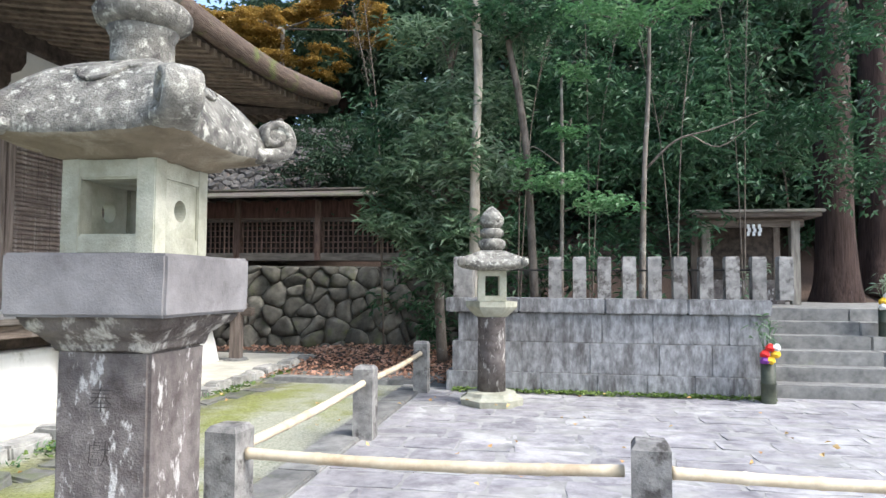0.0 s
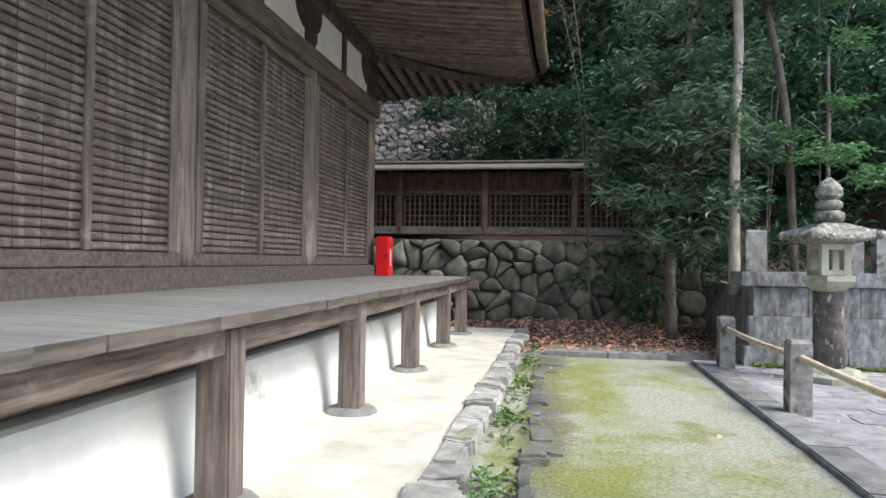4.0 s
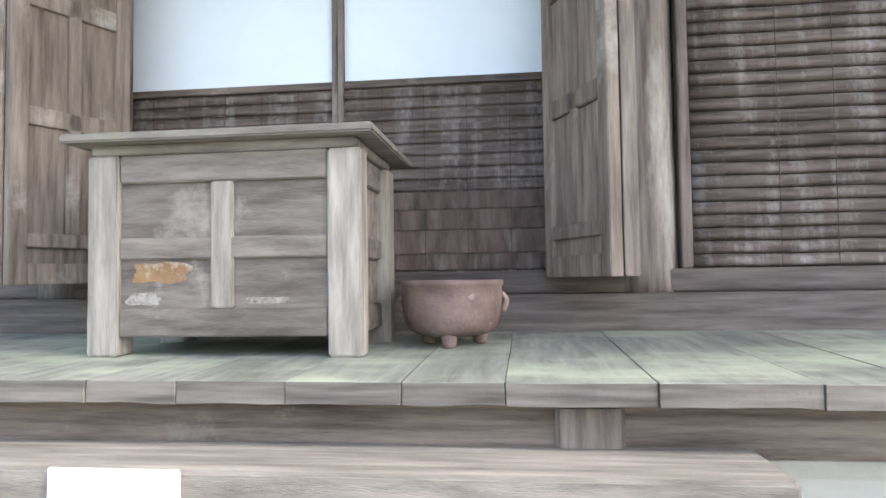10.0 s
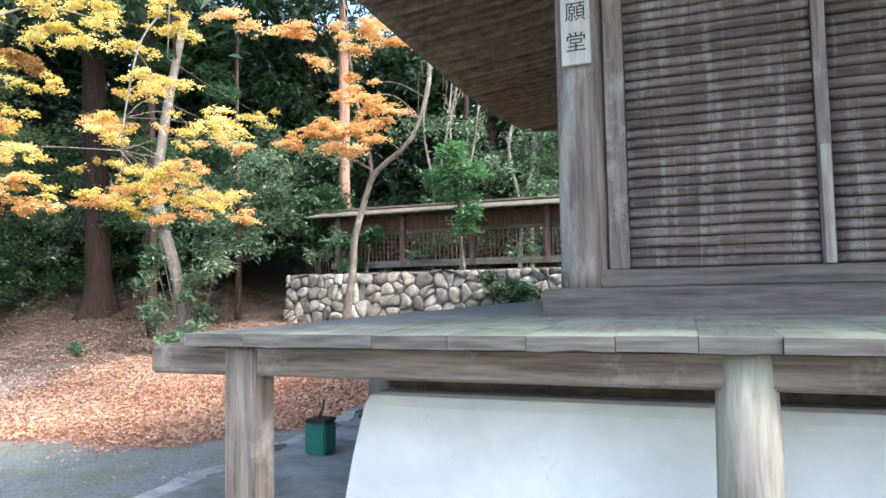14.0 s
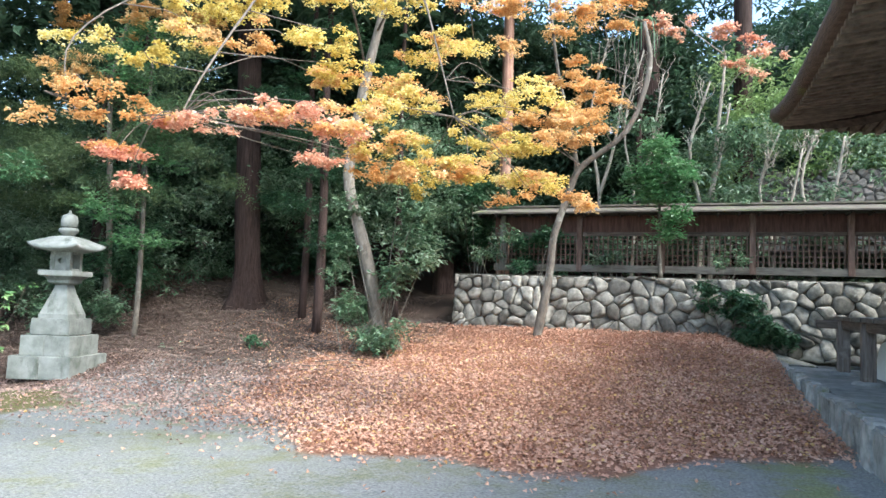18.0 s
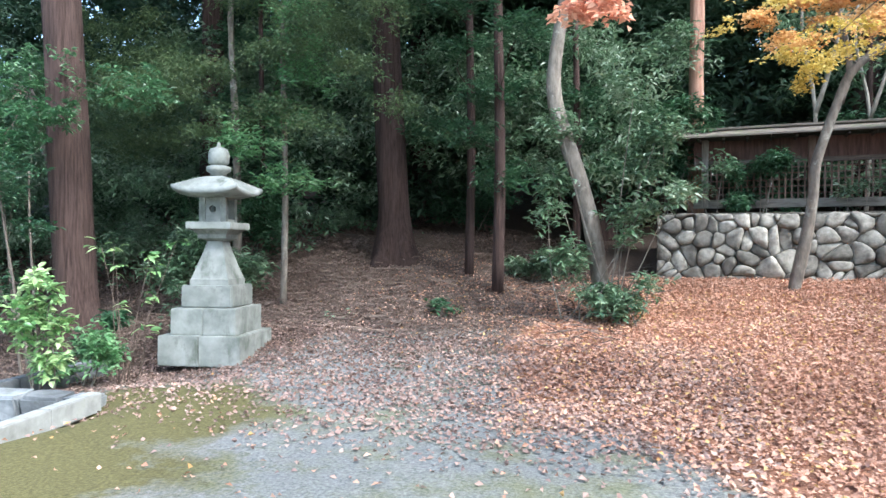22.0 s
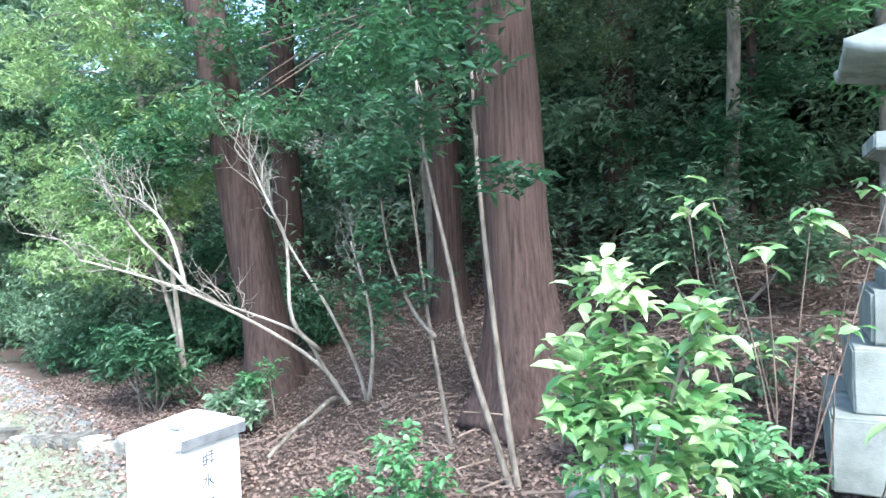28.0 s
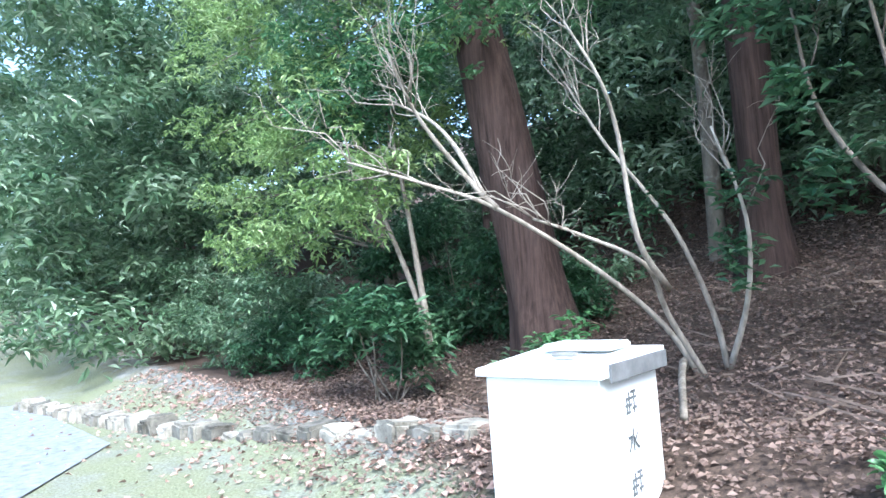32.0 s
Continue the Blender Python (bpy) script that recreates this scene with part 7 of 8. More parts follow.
tree("young_tree", "slim tree with a thin brown leaning trunk", -0.32, 10.4, [(-0.30, 10.4, 0.9), (-0.41, 10.4, 3.22), (-0.54, 10.4, 4.29), (-0.71, 10.4, 5.2), (-0.89, 10.4, 6.3)], 0.065, 0.04, [(-0.3, 10.2, 5.4, 0.8, 0.6, 0.3, 60)], leaf_dark, 8, 0.15, 0.05, 52, stem_bark, limb=0.016, group="young trees")
tree("young_tree", "thin sapling with tiers of bright leaves", 0.1, 10.3, [(0.09, 10.3, 0.9), (0.11, 10.3, 3.24), (0.1, 10.3, 4.6)], 0.035, 0.02, [(0.05, 10.0, 2.95, 0.65, 0.5, 0.16, 60), (0.72, 10.0, 2.62, 0.6, 0.5, 0.16, 55), (0.2, 10.0, 3.72, 0.35, 0.3, 0.12, 24), (-0.4, 10.2, 3.3, 0.4, 0.3, 0.12, 20), (0.3, 10.0, 4.6, 0.4, 0.4, 0.15, 24)], leaf_bright, 8, 0.13, 0.045, 53, grey_bark, limb=0.012, group="young trees", rise=(-0.5, 0.3))
tree("young_tree", "bare-branched sapling with a few leaves above", 1.25, 10.0, [(1.22, 10.0, 0.9), (1.28, 10.0, 3.12), (1.34, 10.0, 4.11), (1.37, 10.0, 5.2)], 0.045, 0.025, [(1.2, 9.9, 5.3, 0.9, 0.6, 0.25, 70), (0.5, 9.9, 5.5, 0.7, 0.6, 0.25, 50), (2.0, 10.0, 5.6, 0.7, 0.6, 0.25, 50)], leaf_bright, 8, 0.13, 0.045, 54, grey_bark, limb=0.014, group="young trees", extra=[([(1.28, 10, 3.1), (1.7, 9.9, 3.5), (2.2, 9.9, 3.65), (2.9, 9.9, 3.9)], 0.02, 0.005), ([(1.9, 9.9, 3.58), (2.3, 9.9, 3.4), (2.8, 9.9, 3.75)], 0.012, 0.004)])


# ---- shrubs ----
def shrub(x, y, clumps, leaf, per, length, width, seed, label, mat=None, name="shrub", rise=(-0.5, 0.7), group="shrubs", r=0.014):
    z = ground_at(x, y) - 0.08
    t = thing(name, label, "shrub", x, y, z, group)
    rng = random.Random(seed)
    for c in clumps:
        bx, by = x + rng.uniform(-0.15, 0.15), y + rng.uniform(-0.15, 0.15)
        bm = tube([(bx, by, z), ((bx + c[0]) / 2 + rng.uniform(-0.1, 0.1), (by + c[1]) / 2, (z + c[2]) / 2), (c[0], c[1], c[2] + c[5] * 0.5)], r, r * 0.4, 5)
        part("stem", bm, mat or grey_bark, t, smooth=True)
    crown("leaves", clumps, per, length, width, leaf, t, seed, rise=rise, shell=0.35, full=True)


shrub(-30.6, 4.8, [(-30.65, 4.75, 0.33, 0.28, 0.26, 0.26, 30), (-30.75, 4.68, 0.08, 0.22, 0.22, 0.26, 24), (-30.42, 4.8, 0.12, 0.28, 0.28, 0.26, 28), (-30.80, 4.9, 0.68, 0.13, 0.13, 0.13, 8), (-30.25, 4.72, 0.55, 0.13, 0.13, 0.16, 8), (-30.35, 4.75, -0.25, 0.3, 0.25, 0.2, 24), (-30.58, 4.72, 0.6, 0.1, 0.1, 0.12, 6)], leaf_lime, 7, 0.125, 0.056, 60, "glossy yellow-green spotted laurel beside the lantern", rise=(-0.6, 0.9))
shrub(-30.3, 5.75, [(-30.56, 5.61, 1.02, 0.09, 0.08, 0.05, 2), (-30.32, 5.62, 0.77, 0.08, 0.08, 0.06, 2), (-30.24, 6.1, 0.97, 0.14, 0.12, 0.07, 4), (-29.9, 6.2, 1.1, 0.13, 0.1, 0.06, 3), (-30.12, 6.0, 0.40, 0.12, 0.1, 0.06, 3), (-30.92, 6.1, 1.06, 0.07, 0.07, 0.05, 2), (-29.98, 5.9, 0.78, 0.1, 0.1, 0.06, 2), (-29.8, 5.6, 0.05, 0.12, 0.1, 0.06, 2), (-30.4, 5.7, 0.3, 0.12, 0.1, 0.06, 2)], leaf_lime, 4, 0.14, 0.052, 61, "sparse laurel shoots with pale yellow-green leaf rosettes", rise=(-0.5, 0.5), mat=twig_mat, r=0.007)
shrub(-25.0, 10.2, [(-25.1, 10.0, 0.35, 0.5, 0.4, 0.25, 70), (-24.7, 9.9, 0.25, 0.35, 0.3, 0.2, 40), (-25.5, 10.0, 0.9, 0.3, 0.3, 0.5, 40), (-24.7, 10.2, 1.6, 0.5, 0.4, 0.35, 60), (-25.9, 10.2, 2.1, 0.5, 0.4, 0.4, 60), (-24.5, 10.3, 2.3, 0.4, 0.4, 0.4, 50), (-24.2, 10.1, 2.85, 0.5, 0.4, 0.3, 50), (-24.0, 10.1, 1.9, 0.4, 0.4, 0.25, 36), (-25.8, 10.1, 3.0, 0.5, 0.4, 0.3, 44), (-24.6, 10.1, 3.5, 0.5, 0.4, 0.3, 40)], leaf_olive, 8, 0.14, 0.045, 62, "dark green undergrowth round the maple's foot")
for k, (x, y, h, w) in enumerate(((-26.9, 12.7, 0.9, 0.5), (-24.6, 15.4, 4.2, 0.9), (-22.8, 14.5, 2.9, 0.6), (-31.9, 9.0, 1.5, 0.9), (-32.8, 10.5, 2.5, 1.3), (-29.4, 15.5, 2.6, 1.1), (-34.6, 10.8, 2.2, 1.3), (-18.3, 13.4, 1.8, 0.5), (-17.6, 13.2, 0.9, 0.6), (-16.4, 16.8, 3.5, 1.2), (-21.0, 17.0, 4.0, 1.2), (-38.5, 5.9, -0.2, 0.7), (-36.2, 6.1, -0.75, 0.3), (-31.5, 6.6, 0.0, 0.4))):
    g = ground_at(x, y)
    h = max(h, g + 0.35)
    rng = np.random.default_rng(100 + k)
    n = 3 if w < 0.5 else 7
    cl = [(x + rng.uniform(-w, w), y + rng.uniform(-0.6, 0.5) * w, g + (h - g) * rng.uniform(0.35, 1.0), w * 0.5, w * 0.5, w * 0.4, int(45 * w + 14)) for q in range(n)]
    shrub(x, y, cl, leaf_dark if k % 3 else leaf_olive, 8, 0.14, 0.045, 200 + k, "dark glossy evergreen shrub of the undergrowth")
for k, (x, y, h, w, leaf) in enumerate(((-39.6, 7.2, -0.1, 1.2, leaf_dark), (-41.6, 6.8, -0.2, 1.4, leaf_dark), (-43.6, 6.8, 0.0, 1.7, leaf_olive), (-46.5, 7.0, 1.0, 2.2, leaf_olive), (-40.4, 8.4, 1.2, 1.4, leaf_dark), (-38.3, 8.0, 0.6, 1.0, leaf_dark))):
    g = ground_at(x, y)
    rng = np.random.default_rng(300 + k)
    cl = [(x + rng.uniform(-w, w), y + rng.uniform(-0.6, 0.5) * w, g + (h - g) * rng.uniform(0.15, 1.0), w * 0.4, w * 0.4, w * 0.3, int(60 * w)) for q in range(9)]
    shrub(x, y, cl, leaf, 8, 0.13, 0.04, 320 + k, "dense evergreen bush at the edge of the road", rise=(-0.7, 0.5))
rng = np.random.default_rng(77)
LIGHT = [(-43.5 + 5.5 * f + rng.uniform(-0.6, 0.6), 6.2 + rng.uniform(-0.7, 0.9), 0.9 + 3.2 * g + rng.uniform(-0.3, 0.3), 0.75, 0.7, 0.5, 62) for f in np.linspace(0, 1, 7) for g in np.linspace(0, 1.5, 6)]
tree("evergreen_tree", "light green feathery evergreen leaning over the road", -41.2, 7.9, [(-41.2, 7.9, -0.9), (-41.3, 7.6, 1.2), (-41.0, 7.0, 3.2), (-40.9, 6.8, 4.6)], 0.13, 0.05, LIGHT, leaf_sunny, 8, 0.13, 0.036, 78, grey_bark, rise=(-0.9, 0.2), limb=0.02, group="evergreens")
BROADLEAF = "small glossy broad-leaved bush on the bank"
shrub(-32.45, 5.15, [(-32.5, 5.1, -0.5, 0.24, 0.2, 0.27, 26), (-32.35, 5.15, -0.8, 0.24, 0.2, 0.18, 22), (-32.55, 5.05, -0.9, 0.2, 0.18, 0.15, 14), (-32.2, 5.2, -0.6, 0.15, 0.15, 0.15, 9)], leaf_bright, 8, 0.085, 0.04, 341, BROADLEAF)
shrub(-33.2, 5.1, [(-33.2, 5.0, -0.98, 0.22, 0.2, 0.14, 20), (-33.1, 5.1, -0.82, 0.12, 0.12, 0.12, 8), (-33.15, 4.85, -1.12, 0.2, 0.15, 0.12, 14)], leaf_bright, 8, 0.085, 0.036, 342, BROADLEAF)
shrub(-36.3, 6.3, [(-36.3, 6.25, -0.75, 0.3, 0.25, 0.25, 22), (-36.1, 6.3, -0.55, 0.18, 0.18, 0.15, 10)], leaf_bright, 7, 0.1, 0.04, 344, BROADLEAF)




shrub(-30.55, 5.5, [(-30.5, 5.5, -0.15, 0.36, 0.3, 0.28, 50), (-30.7, 5.75, -0.3, 0.4, 0.3, 0.22, 45), (-30.25, 5.4, -0.3, 0.3, 0.3, 0.22, 34), (-30.9, 5.3, -0.45, 0.4, 0.3, 0.22, 36)], leaf_bright, 7, 0.10, 0.042, 63, "low dense green bush under the laurel")


# undergrowth round the maple's foot, along the wood's edge and before the lattice
UNDER = "glossy evergreen undergrowth at the wood's edge"
for k, (x, y, clumps) in enumerate((
    (-25.5, 9.9, [(-25.6, 9.8, 0.9, 0.35, 0.3, 0.4, 26), (-25.9, 9.9, 1.6, 0.4, 0.3, 0.4, 28), (-24.7, 9.9, 1.25, 0.35, 0.3, 0.3, 22), (-24.4, 10.0, 1.7, 0.35, 0.3, 0.25, 20)]),
    (-24.6, 9.7, [(-24.7, 9.6, 0.25, 0.35, 0.3, 0.25, 26), (-24.35, 9.8, 0.55, 0.3, 0.3, 0.25, 20), (-25.05, 9.6, 0.3, 0.3, 0.25, 0.25, 18)]),
    (-23.7, 14.5, [(-23.8, 14.4, 2.4, 0.35, 0.3, 0.35, 26), (-23.4, 14.3, 2.75, 0.3, 0.3, 0.3, 22), (-24.2, 14.3, 2.3, 0.3, 0.3, 0.25, 18)]),
    (-21.2, 14.6, [(-21.2, 14.5, 2.2, 0.3, 0.25, 0.2, 16), (-20.8, 14.5, 2.35, 0.25, 0.25, 0.25, 14)]),
    (-18.4, 14.5, [(-18.4, 14.45, 2.2, 0.3, 0.25, 0.2, 16), (-18.0, 14.5, 2.3, 0.25, 0.25, 0.25, 14)]),
    (-27.6, 9.6, [(-27.6, 9.6, 0.1, 0.35, 0.3, 0.18, 18)]),
    (-29.0, 8.9, [(-29.0, 8.9, -0.1, 0.3, 0.3, 0.18, 14)]),
    (-31.0, 7.6, [(-31.0, 7.5, -0.1, 0.35, 0.3, 0.3, 20), (-31.3, 7.6, 0.3, 0.3, 0.25, 0.3, 14)]))):
    shrub(x, y, clumps, leaf_olive if k != 5 else leaf_dark, 7, 0.13, 0.045, 360 + k, UNDER)


# bare many-stemmed shrub and the thin leaning stems before the big cedar
def bare_shrub(x, y, stems, label, seed, leaf_clumps=(), r=0.03, bark=None, twigs_each=8):
    t = thing("bare_shrub", label, "shrub", x, y, stems[0][0][2], "shrubs")
    rng = random.Random(seed)
    for pts in stems:
        bm = tube(pts, r, r * 0.35, 7)
        a, b = Vector(pts[-2]), Vector(pts[-1])
        for k in range(twigs_each):
            s = a + (b - a) * rng.uniform(0.0, 1.0)
            d = (b - a).normalized() * rng.uniform(0.3, 0.9) + Vector((rng.uniform(-0.4, 0.4), rng.uniform(-0.35, 0.35), rng.uniform(-0.15, 0.45)))
            bend = Vector((rng.uniform(-0.1, 0.1), rng.uniform(-0.1, 0.1), rng.uniform(-0.06, 0.1)))
            way = smooth_path([s, s + d * 0.3 + bend, s + d * 0.55 - bend * 0.3, s + d * 0.8 + bend], 2)
            tube(way, r * 0.27, r * 0.07, 4, bm, steps=1)
            for q in range(5):
                s2 = Vector(way[rng.randrange(1, len(way))])
                e = Vector((rng.uniform(-0.22, 0.18), rng.uniform(-0.2, 0.2), rng.uniform(-0.05, 0.28)))
                tube([s2, s2 + e * 0.5 + Vector((rng.uniform(-0.04, 0.04), 0, rng.uniform(-0.04, 0.04))), s2 + e], r * 0.11, r * 0.04, 3, bm, steps=2)
        part("stem", bm, bark or stem_bark, t, smooth=True)
    if leaf_clumps:
        crown("leaves", list(leaf_clumps), 7, 0.13, 0.045, leaf_dark, t, seed, shell=0.2)


bare_shrub(-35.4, 6.95, [
    [(-35.35, 6.95, -1.1), (-35.55, 6.75, -0.6), (-35.75, 6.2, -0.1), (-36.0, 5.43, 0.40), (-36.3, 5.0, 0.62), (-36.6, 4.5, 0.82)],
    [(-36.0, 5.43, 0.40), (-36.12, 5.28, 0.63), (-36.2, 4.9, 1.1), (-36.15, 4.62, 1.56)],
    [(-36.05, 5.35, 0.5), (-36.4, 5.4, 0.95), (-36.7, 5.38, 1.25), (-37.1, 5.3, 1.5)],
    [(-35.3, 6.95, -1.1), (-35.4, 6.6, -0.5), (-35.35, 6.3, -0.1), (-35.6, 5.9, 0.15), (-35.8, 5.6, 0.3)],
    [(-35.3, 6.5, -0.3), (-35.28, 6.14, 0.1), (-35.42, 6.2, 0.9), (-35.39, 6.0, 1.3), (-35.6, 5.9, 1.8)],
    [(-35.2, 7.05, -1.0), (-35.2, 6.9, -0.5), (-35.3, 6.6, 0.2), (-35.7, 6.4, 0.9), (-36.0, 6.3, 1.5)],
    [(-35.2, 7.05, -1.0), (-34.9, 6.9, -0.4), (-34.8, 6.8, 0.2), (-34.95, 6.7, 0.9)]], "bare grey many-stemmed shrub leaning from the bank", 70, [(-34.95, 6.85, -0.1, 0.25, 0.25, 0.3, 20), (-34.85, 6.8, 0.4, 0.25, 0.25, 0.25, 12), (-35.45, 6.5, 0.35, 0.2, 0.2, 0.15, 6)], 0.027, pale_stem)
bare_shrub(-32.07, 5.9, [[(-32.07, 5.9, -1.2), (-32.3, 5.9, -0.61), (-32.58, 5.9, 0.12), (-32.7, 5.9, 0.67), (-32.93, 5.9, 1.55), (-33.0, 5.9, 2.2)], [(-32.1, 5.92, -1.15), (-32.32, 6.0, -0.16), (-32.4, 6.0, 0.56), (-32.48, 6.0, 1.48), (-32.5, 6.0, 2.2)]], "pair of thin pale stems leaning before the cedar", 71, [(-32.9, 5.7, 1.9, 0.6, 0.5, 0.25, 40), (-32.3, 5.6, 2.1, 0.6, 0.5, 0.25, 40), (-32.0, 5.8, 1.3, 0.4, 0.3, 0.12, 16), (-33.4, 5.7, 1.6, 0.5, 0.4, 0.2, 30)], 0.03, stem_bark, 2)
bare_shrub(-33.33, 6.5, [[(-33.33, 6.5, -1.1), (-33.44, 6.5, -0.56), (-33.59, 6.5, 0.23), (-33.7, 6.5, 1.01), (-33.81, 6.5, 1.9)], [(-33.5, 6.5, 0.0), (-33.8, 6.5, 0.25), (-34.1, 6.5, 0.8), (-34.2, 6.5, 1.5)]], "thin grey sapling with a forked stem", 72, [(-33.8, 6.4, 1.8, 0.7, 0.5, 0.25, 50), (-34.3, 6.4, 1.5, 0.6, 0.5, 0.25, 40), (-34.15, 6.4, 0.95, 0.18, 0.2, 0.3, 16), (-34.05, 6.4, 0.35, 0.2, 0.2, 0.25, 14), (-33.5, 6.4, 0.5, 0.2, 0.2, 0.2, 8)], 0.026, stem_bark, 2)
bare_shrub(-38.3, 6.2, [[(-38.0, 6.2, -1.0), (-38.3, 6.2, -0.2), (-38.9, 6.2, 0.8), (-39.5, 6.2, 1.7)], [(-38.05, 6.2, -1.0), (-38.2, 6.2, 0.0), (-38.4, 6.2, 1.0), (-38.5, 6.1, 1.9)]], "leaning brown double stem at the road's edge", 73, [(-39.3, 6.0, 2.0, 1.0, 0.8, 0.5, 90), (-38.4, 5.9, 2.3, 1.0, 0.8, 0.5, 90)], 0.045, grey_bark, 3)
for k, (x, y, h) in enumerate(((-0.6, 10.9, 6.2), (1.9, 11.2, 5.6), (3.2, 12.2, 6.4), (4.9, 14.8, 5.0), (0.6, 12.0, 6.6), (-3.2, 12.4, 6.8))):
    z = ground_at(x, y)
    rng = random.Random(500 + k)
    stems = []
    for q in range(2):
        dx, dy = rng.uniform(-0.9, 0.9), rng.uniform(-0.6, 0.3)
        stems.append([(x, y, z), (x + dx * 0.2, y + dy * 0.2, z + h * 0.4), (x + dx * 0.5, y + dy * 0.5, z + h * 0.7), (x + dx * 1.2, y + dy, z + h)])
    bare_shrub(x, y, stems, "leafless grey sapling in the shade of the wood", 520 + k, (), 0.014, stem_bark)
for k, (x, y, h, r) in enumerate(((-18.9, 16.8, 6.0, 0.07), (-17.2, 16.6, 5.0, 0.06), (-16.2, 16.9, 5.5, 0.08), (-21.6, 16.9, 7.5, 0.06), (-20.6, 16.5, 7.0, 0.05))):
    z = ground_at(x, y)
    bare_shrub(x, y, [[(x, y, z), (x + 0.1, y, z + h * 0.4), (x - 0.2, y, z + h * 0.7), (x + 0.3, y - 0.1, z + h)], [(x + 0.1, y, z + h * 0.4), (x + 0.5, y, z + h * 0.6), (x + 0.8, y, z + h * 0.9)]], "pale crooked trunk behind the roofed fence", 540 + k, (), r, pale_bark)
log = thing("fallen_branch", "bare curved fallen branch lying on the bank", "branch", -34.9, 6.0, -1.0)
part("branch", tube([(-34.45, 5.3, -0.98), (-34.75, 5.75, -0.92), (-35.05, 6.2, -0.9), (-35.3, 6.6, -0.86), (-35.5, 6.9, -0.95)], 0.022, 0.035, 8, lumps=0.3), grey_bark, log, smooth=True)
# hanging branches over the path's end
OVER = thing("evergreen_tree", "evergreen boughs with small glossy leaves hanging over the bank", "tree", -36.9, 9.9, -0.4, "evergreens")
part("trunk", tube([(-36.9, 9.9, -0.6), (-36.7, 9.6, 2.0), (-36.2, 8.6, 4.2)], 0.12, 0.06, 9), grey_bark, OVER, smooth=True)
bough = [(-34.4, 6.6, 2.6, 0.9, 0.7, 0.3, 90), (-35.6, 6.3, 2.3, 0.9, 0.7, 0.3, 90), (-33.4, 6.3, 2.7, 0.8, 0.6, 0.25, 80), (-32.6, 6.3, 3.0, 0.8, 0.6, 0.25, 70), (-36.8, 6.2, 2.5, 0.9, 0.7, 0.35, 90), (-37.8, 6.0, 2.1, 0.9, 0.7, 0.4, 100), (-38.8, 5.8, 1.9, 1.0, 0.8, 0.5, 110), (-35.0, 6.6, 3.4, 1.2, 0.9, 0.5, 120), (-37.0, 6.4, 3.5, 1.3, 0.9, 0.5, 130), (-33.6, 6.8, 3.8, 1.2, 0.9, 0.5, 110), (-31.6, 7.0, 3.4, 0.9, 0.6, 0.4, 70), (-39.8, 5.9, 3.0, 1.3, 0.9, 0.7, 140)]
limbs_to(OVER, twig_mat, [(-36.2, 8.6, 4.2)], bough, 0.016, 8)
crown("crown", bough, 9, 0.12, 0.042, leaf_mid, OVER, 74, rise=(-0.7, 0.4))

# ---- the wood behind: boughs that fill the slope ----
def far_wood(name, boxes, per, length, width, seed, leaf, label, size=1.0, each=26):
    """Boughs: flattened clumps of sprigs strewn over a stretch of the slope."""
    rng = np.random.default_rng(seed)
    pts = []
    for x0, x1, y0, y1, z0, z1, k in boxes:
        q = rng.uniform(0, 1, (k, 3))
        x, y = x0 + (x1 - x0) * q[:, 0], y0 + (y1 - y0) * q[:, 1]
        z = ground_height(x, y) + z0 + (z1 - z0) * q[:, 2]
        c = np.repeat(np.stack([x, y, z], 1), each, axis=0)
        r = np.repeat(rng.uniform(0.6, 1.3, k), each)[:, None] * size
        o = rng.normal(0, 1, (len(c), 3)) * np.array([0.5, 0.5, 0.2])
        o[:, 2] -= 0.25 * (o[:, 0] ** 2 + o[:, 1] ** 2)
        pts.append(c + o * r)
    v, f = sprigs(np.concatenate(pts), per, length, width, rng, (-0.9, 0.4), spread=0.4)
    ob = mesh_object(name, array_mesh(name, v, f), leaf)
    return tagged(ob, label, "woods", kind="stuff")


far_wood("far_woods", [(-48, -30, 14.5, 19, 0.3, 9, 330), (-31, -25, 16.5, 20, 1.6, 9, 120), (-28, -19, 18.0, 21, 1.6, 9, 200), (-3.4, 12, 18.5, 22, 0.0, 8, 240), (-12, -3.4, 20.3, 22.5, 0.0, 8, 150), (-50, 14, 21, 27, 0.2, 9, 700), (-55, 16, 28, 38, 0.2, 9, 600), (-60, 20, 38, 55, 0.2, 10, 500)], 7, 0.36, 0.12, 90, leaf_far, "dark evergreen wood climbing the slope")
# unseen foliage overhead, added only to keep light off the wood below
far_wood("shade_canopy", [(-39, -25.5, 8.0, 19, 8.0, 13.0, 130)], 7, 0.5, 0.17, 93, leaf_far, "unseen high foliage added to shade the cedar wood", 1.6)
far_wood("understorey", [(-22, -13, 16.2, 18.5, 0.5, 5.5, 70), (-50, -39.5, 9.5, 14, 0.2, 6, 150), (-64, -43, 5, 16, 4, 12, 130)], 7, 0.2, 0.065, 95, leaf_olive, "grey-green understorey foliage", 0.8)
far_wood("understorey", [(-3.2, 3, 11.5, 15, 0.3, 5.5, 60), (3, 12, 18.5, 20.5, 0.2, 3, 40), (-0.5, 6.5, 12.0, 14.5, 3.2, 7.5, 60)], 7, 0.2, 0.065, 91, leaf_dark, "dark green understorey leaves", 0.8)
far_wood("understorey", [(-36, -31, 11.5, 15, 0.1, 5.5, 90), (-31.5, -25, 12.5, 15.5, 2.2, 6.0, 60), (-30, -24, 15, 17.5, 2.0, 5.5, 50), (-44, -34, 9, 14, 0.1, 5.5, 130)], 7, 0.19, 0.06, 94, leaf_olive, "glossy green understorey leaves among the cedars", 0.8)
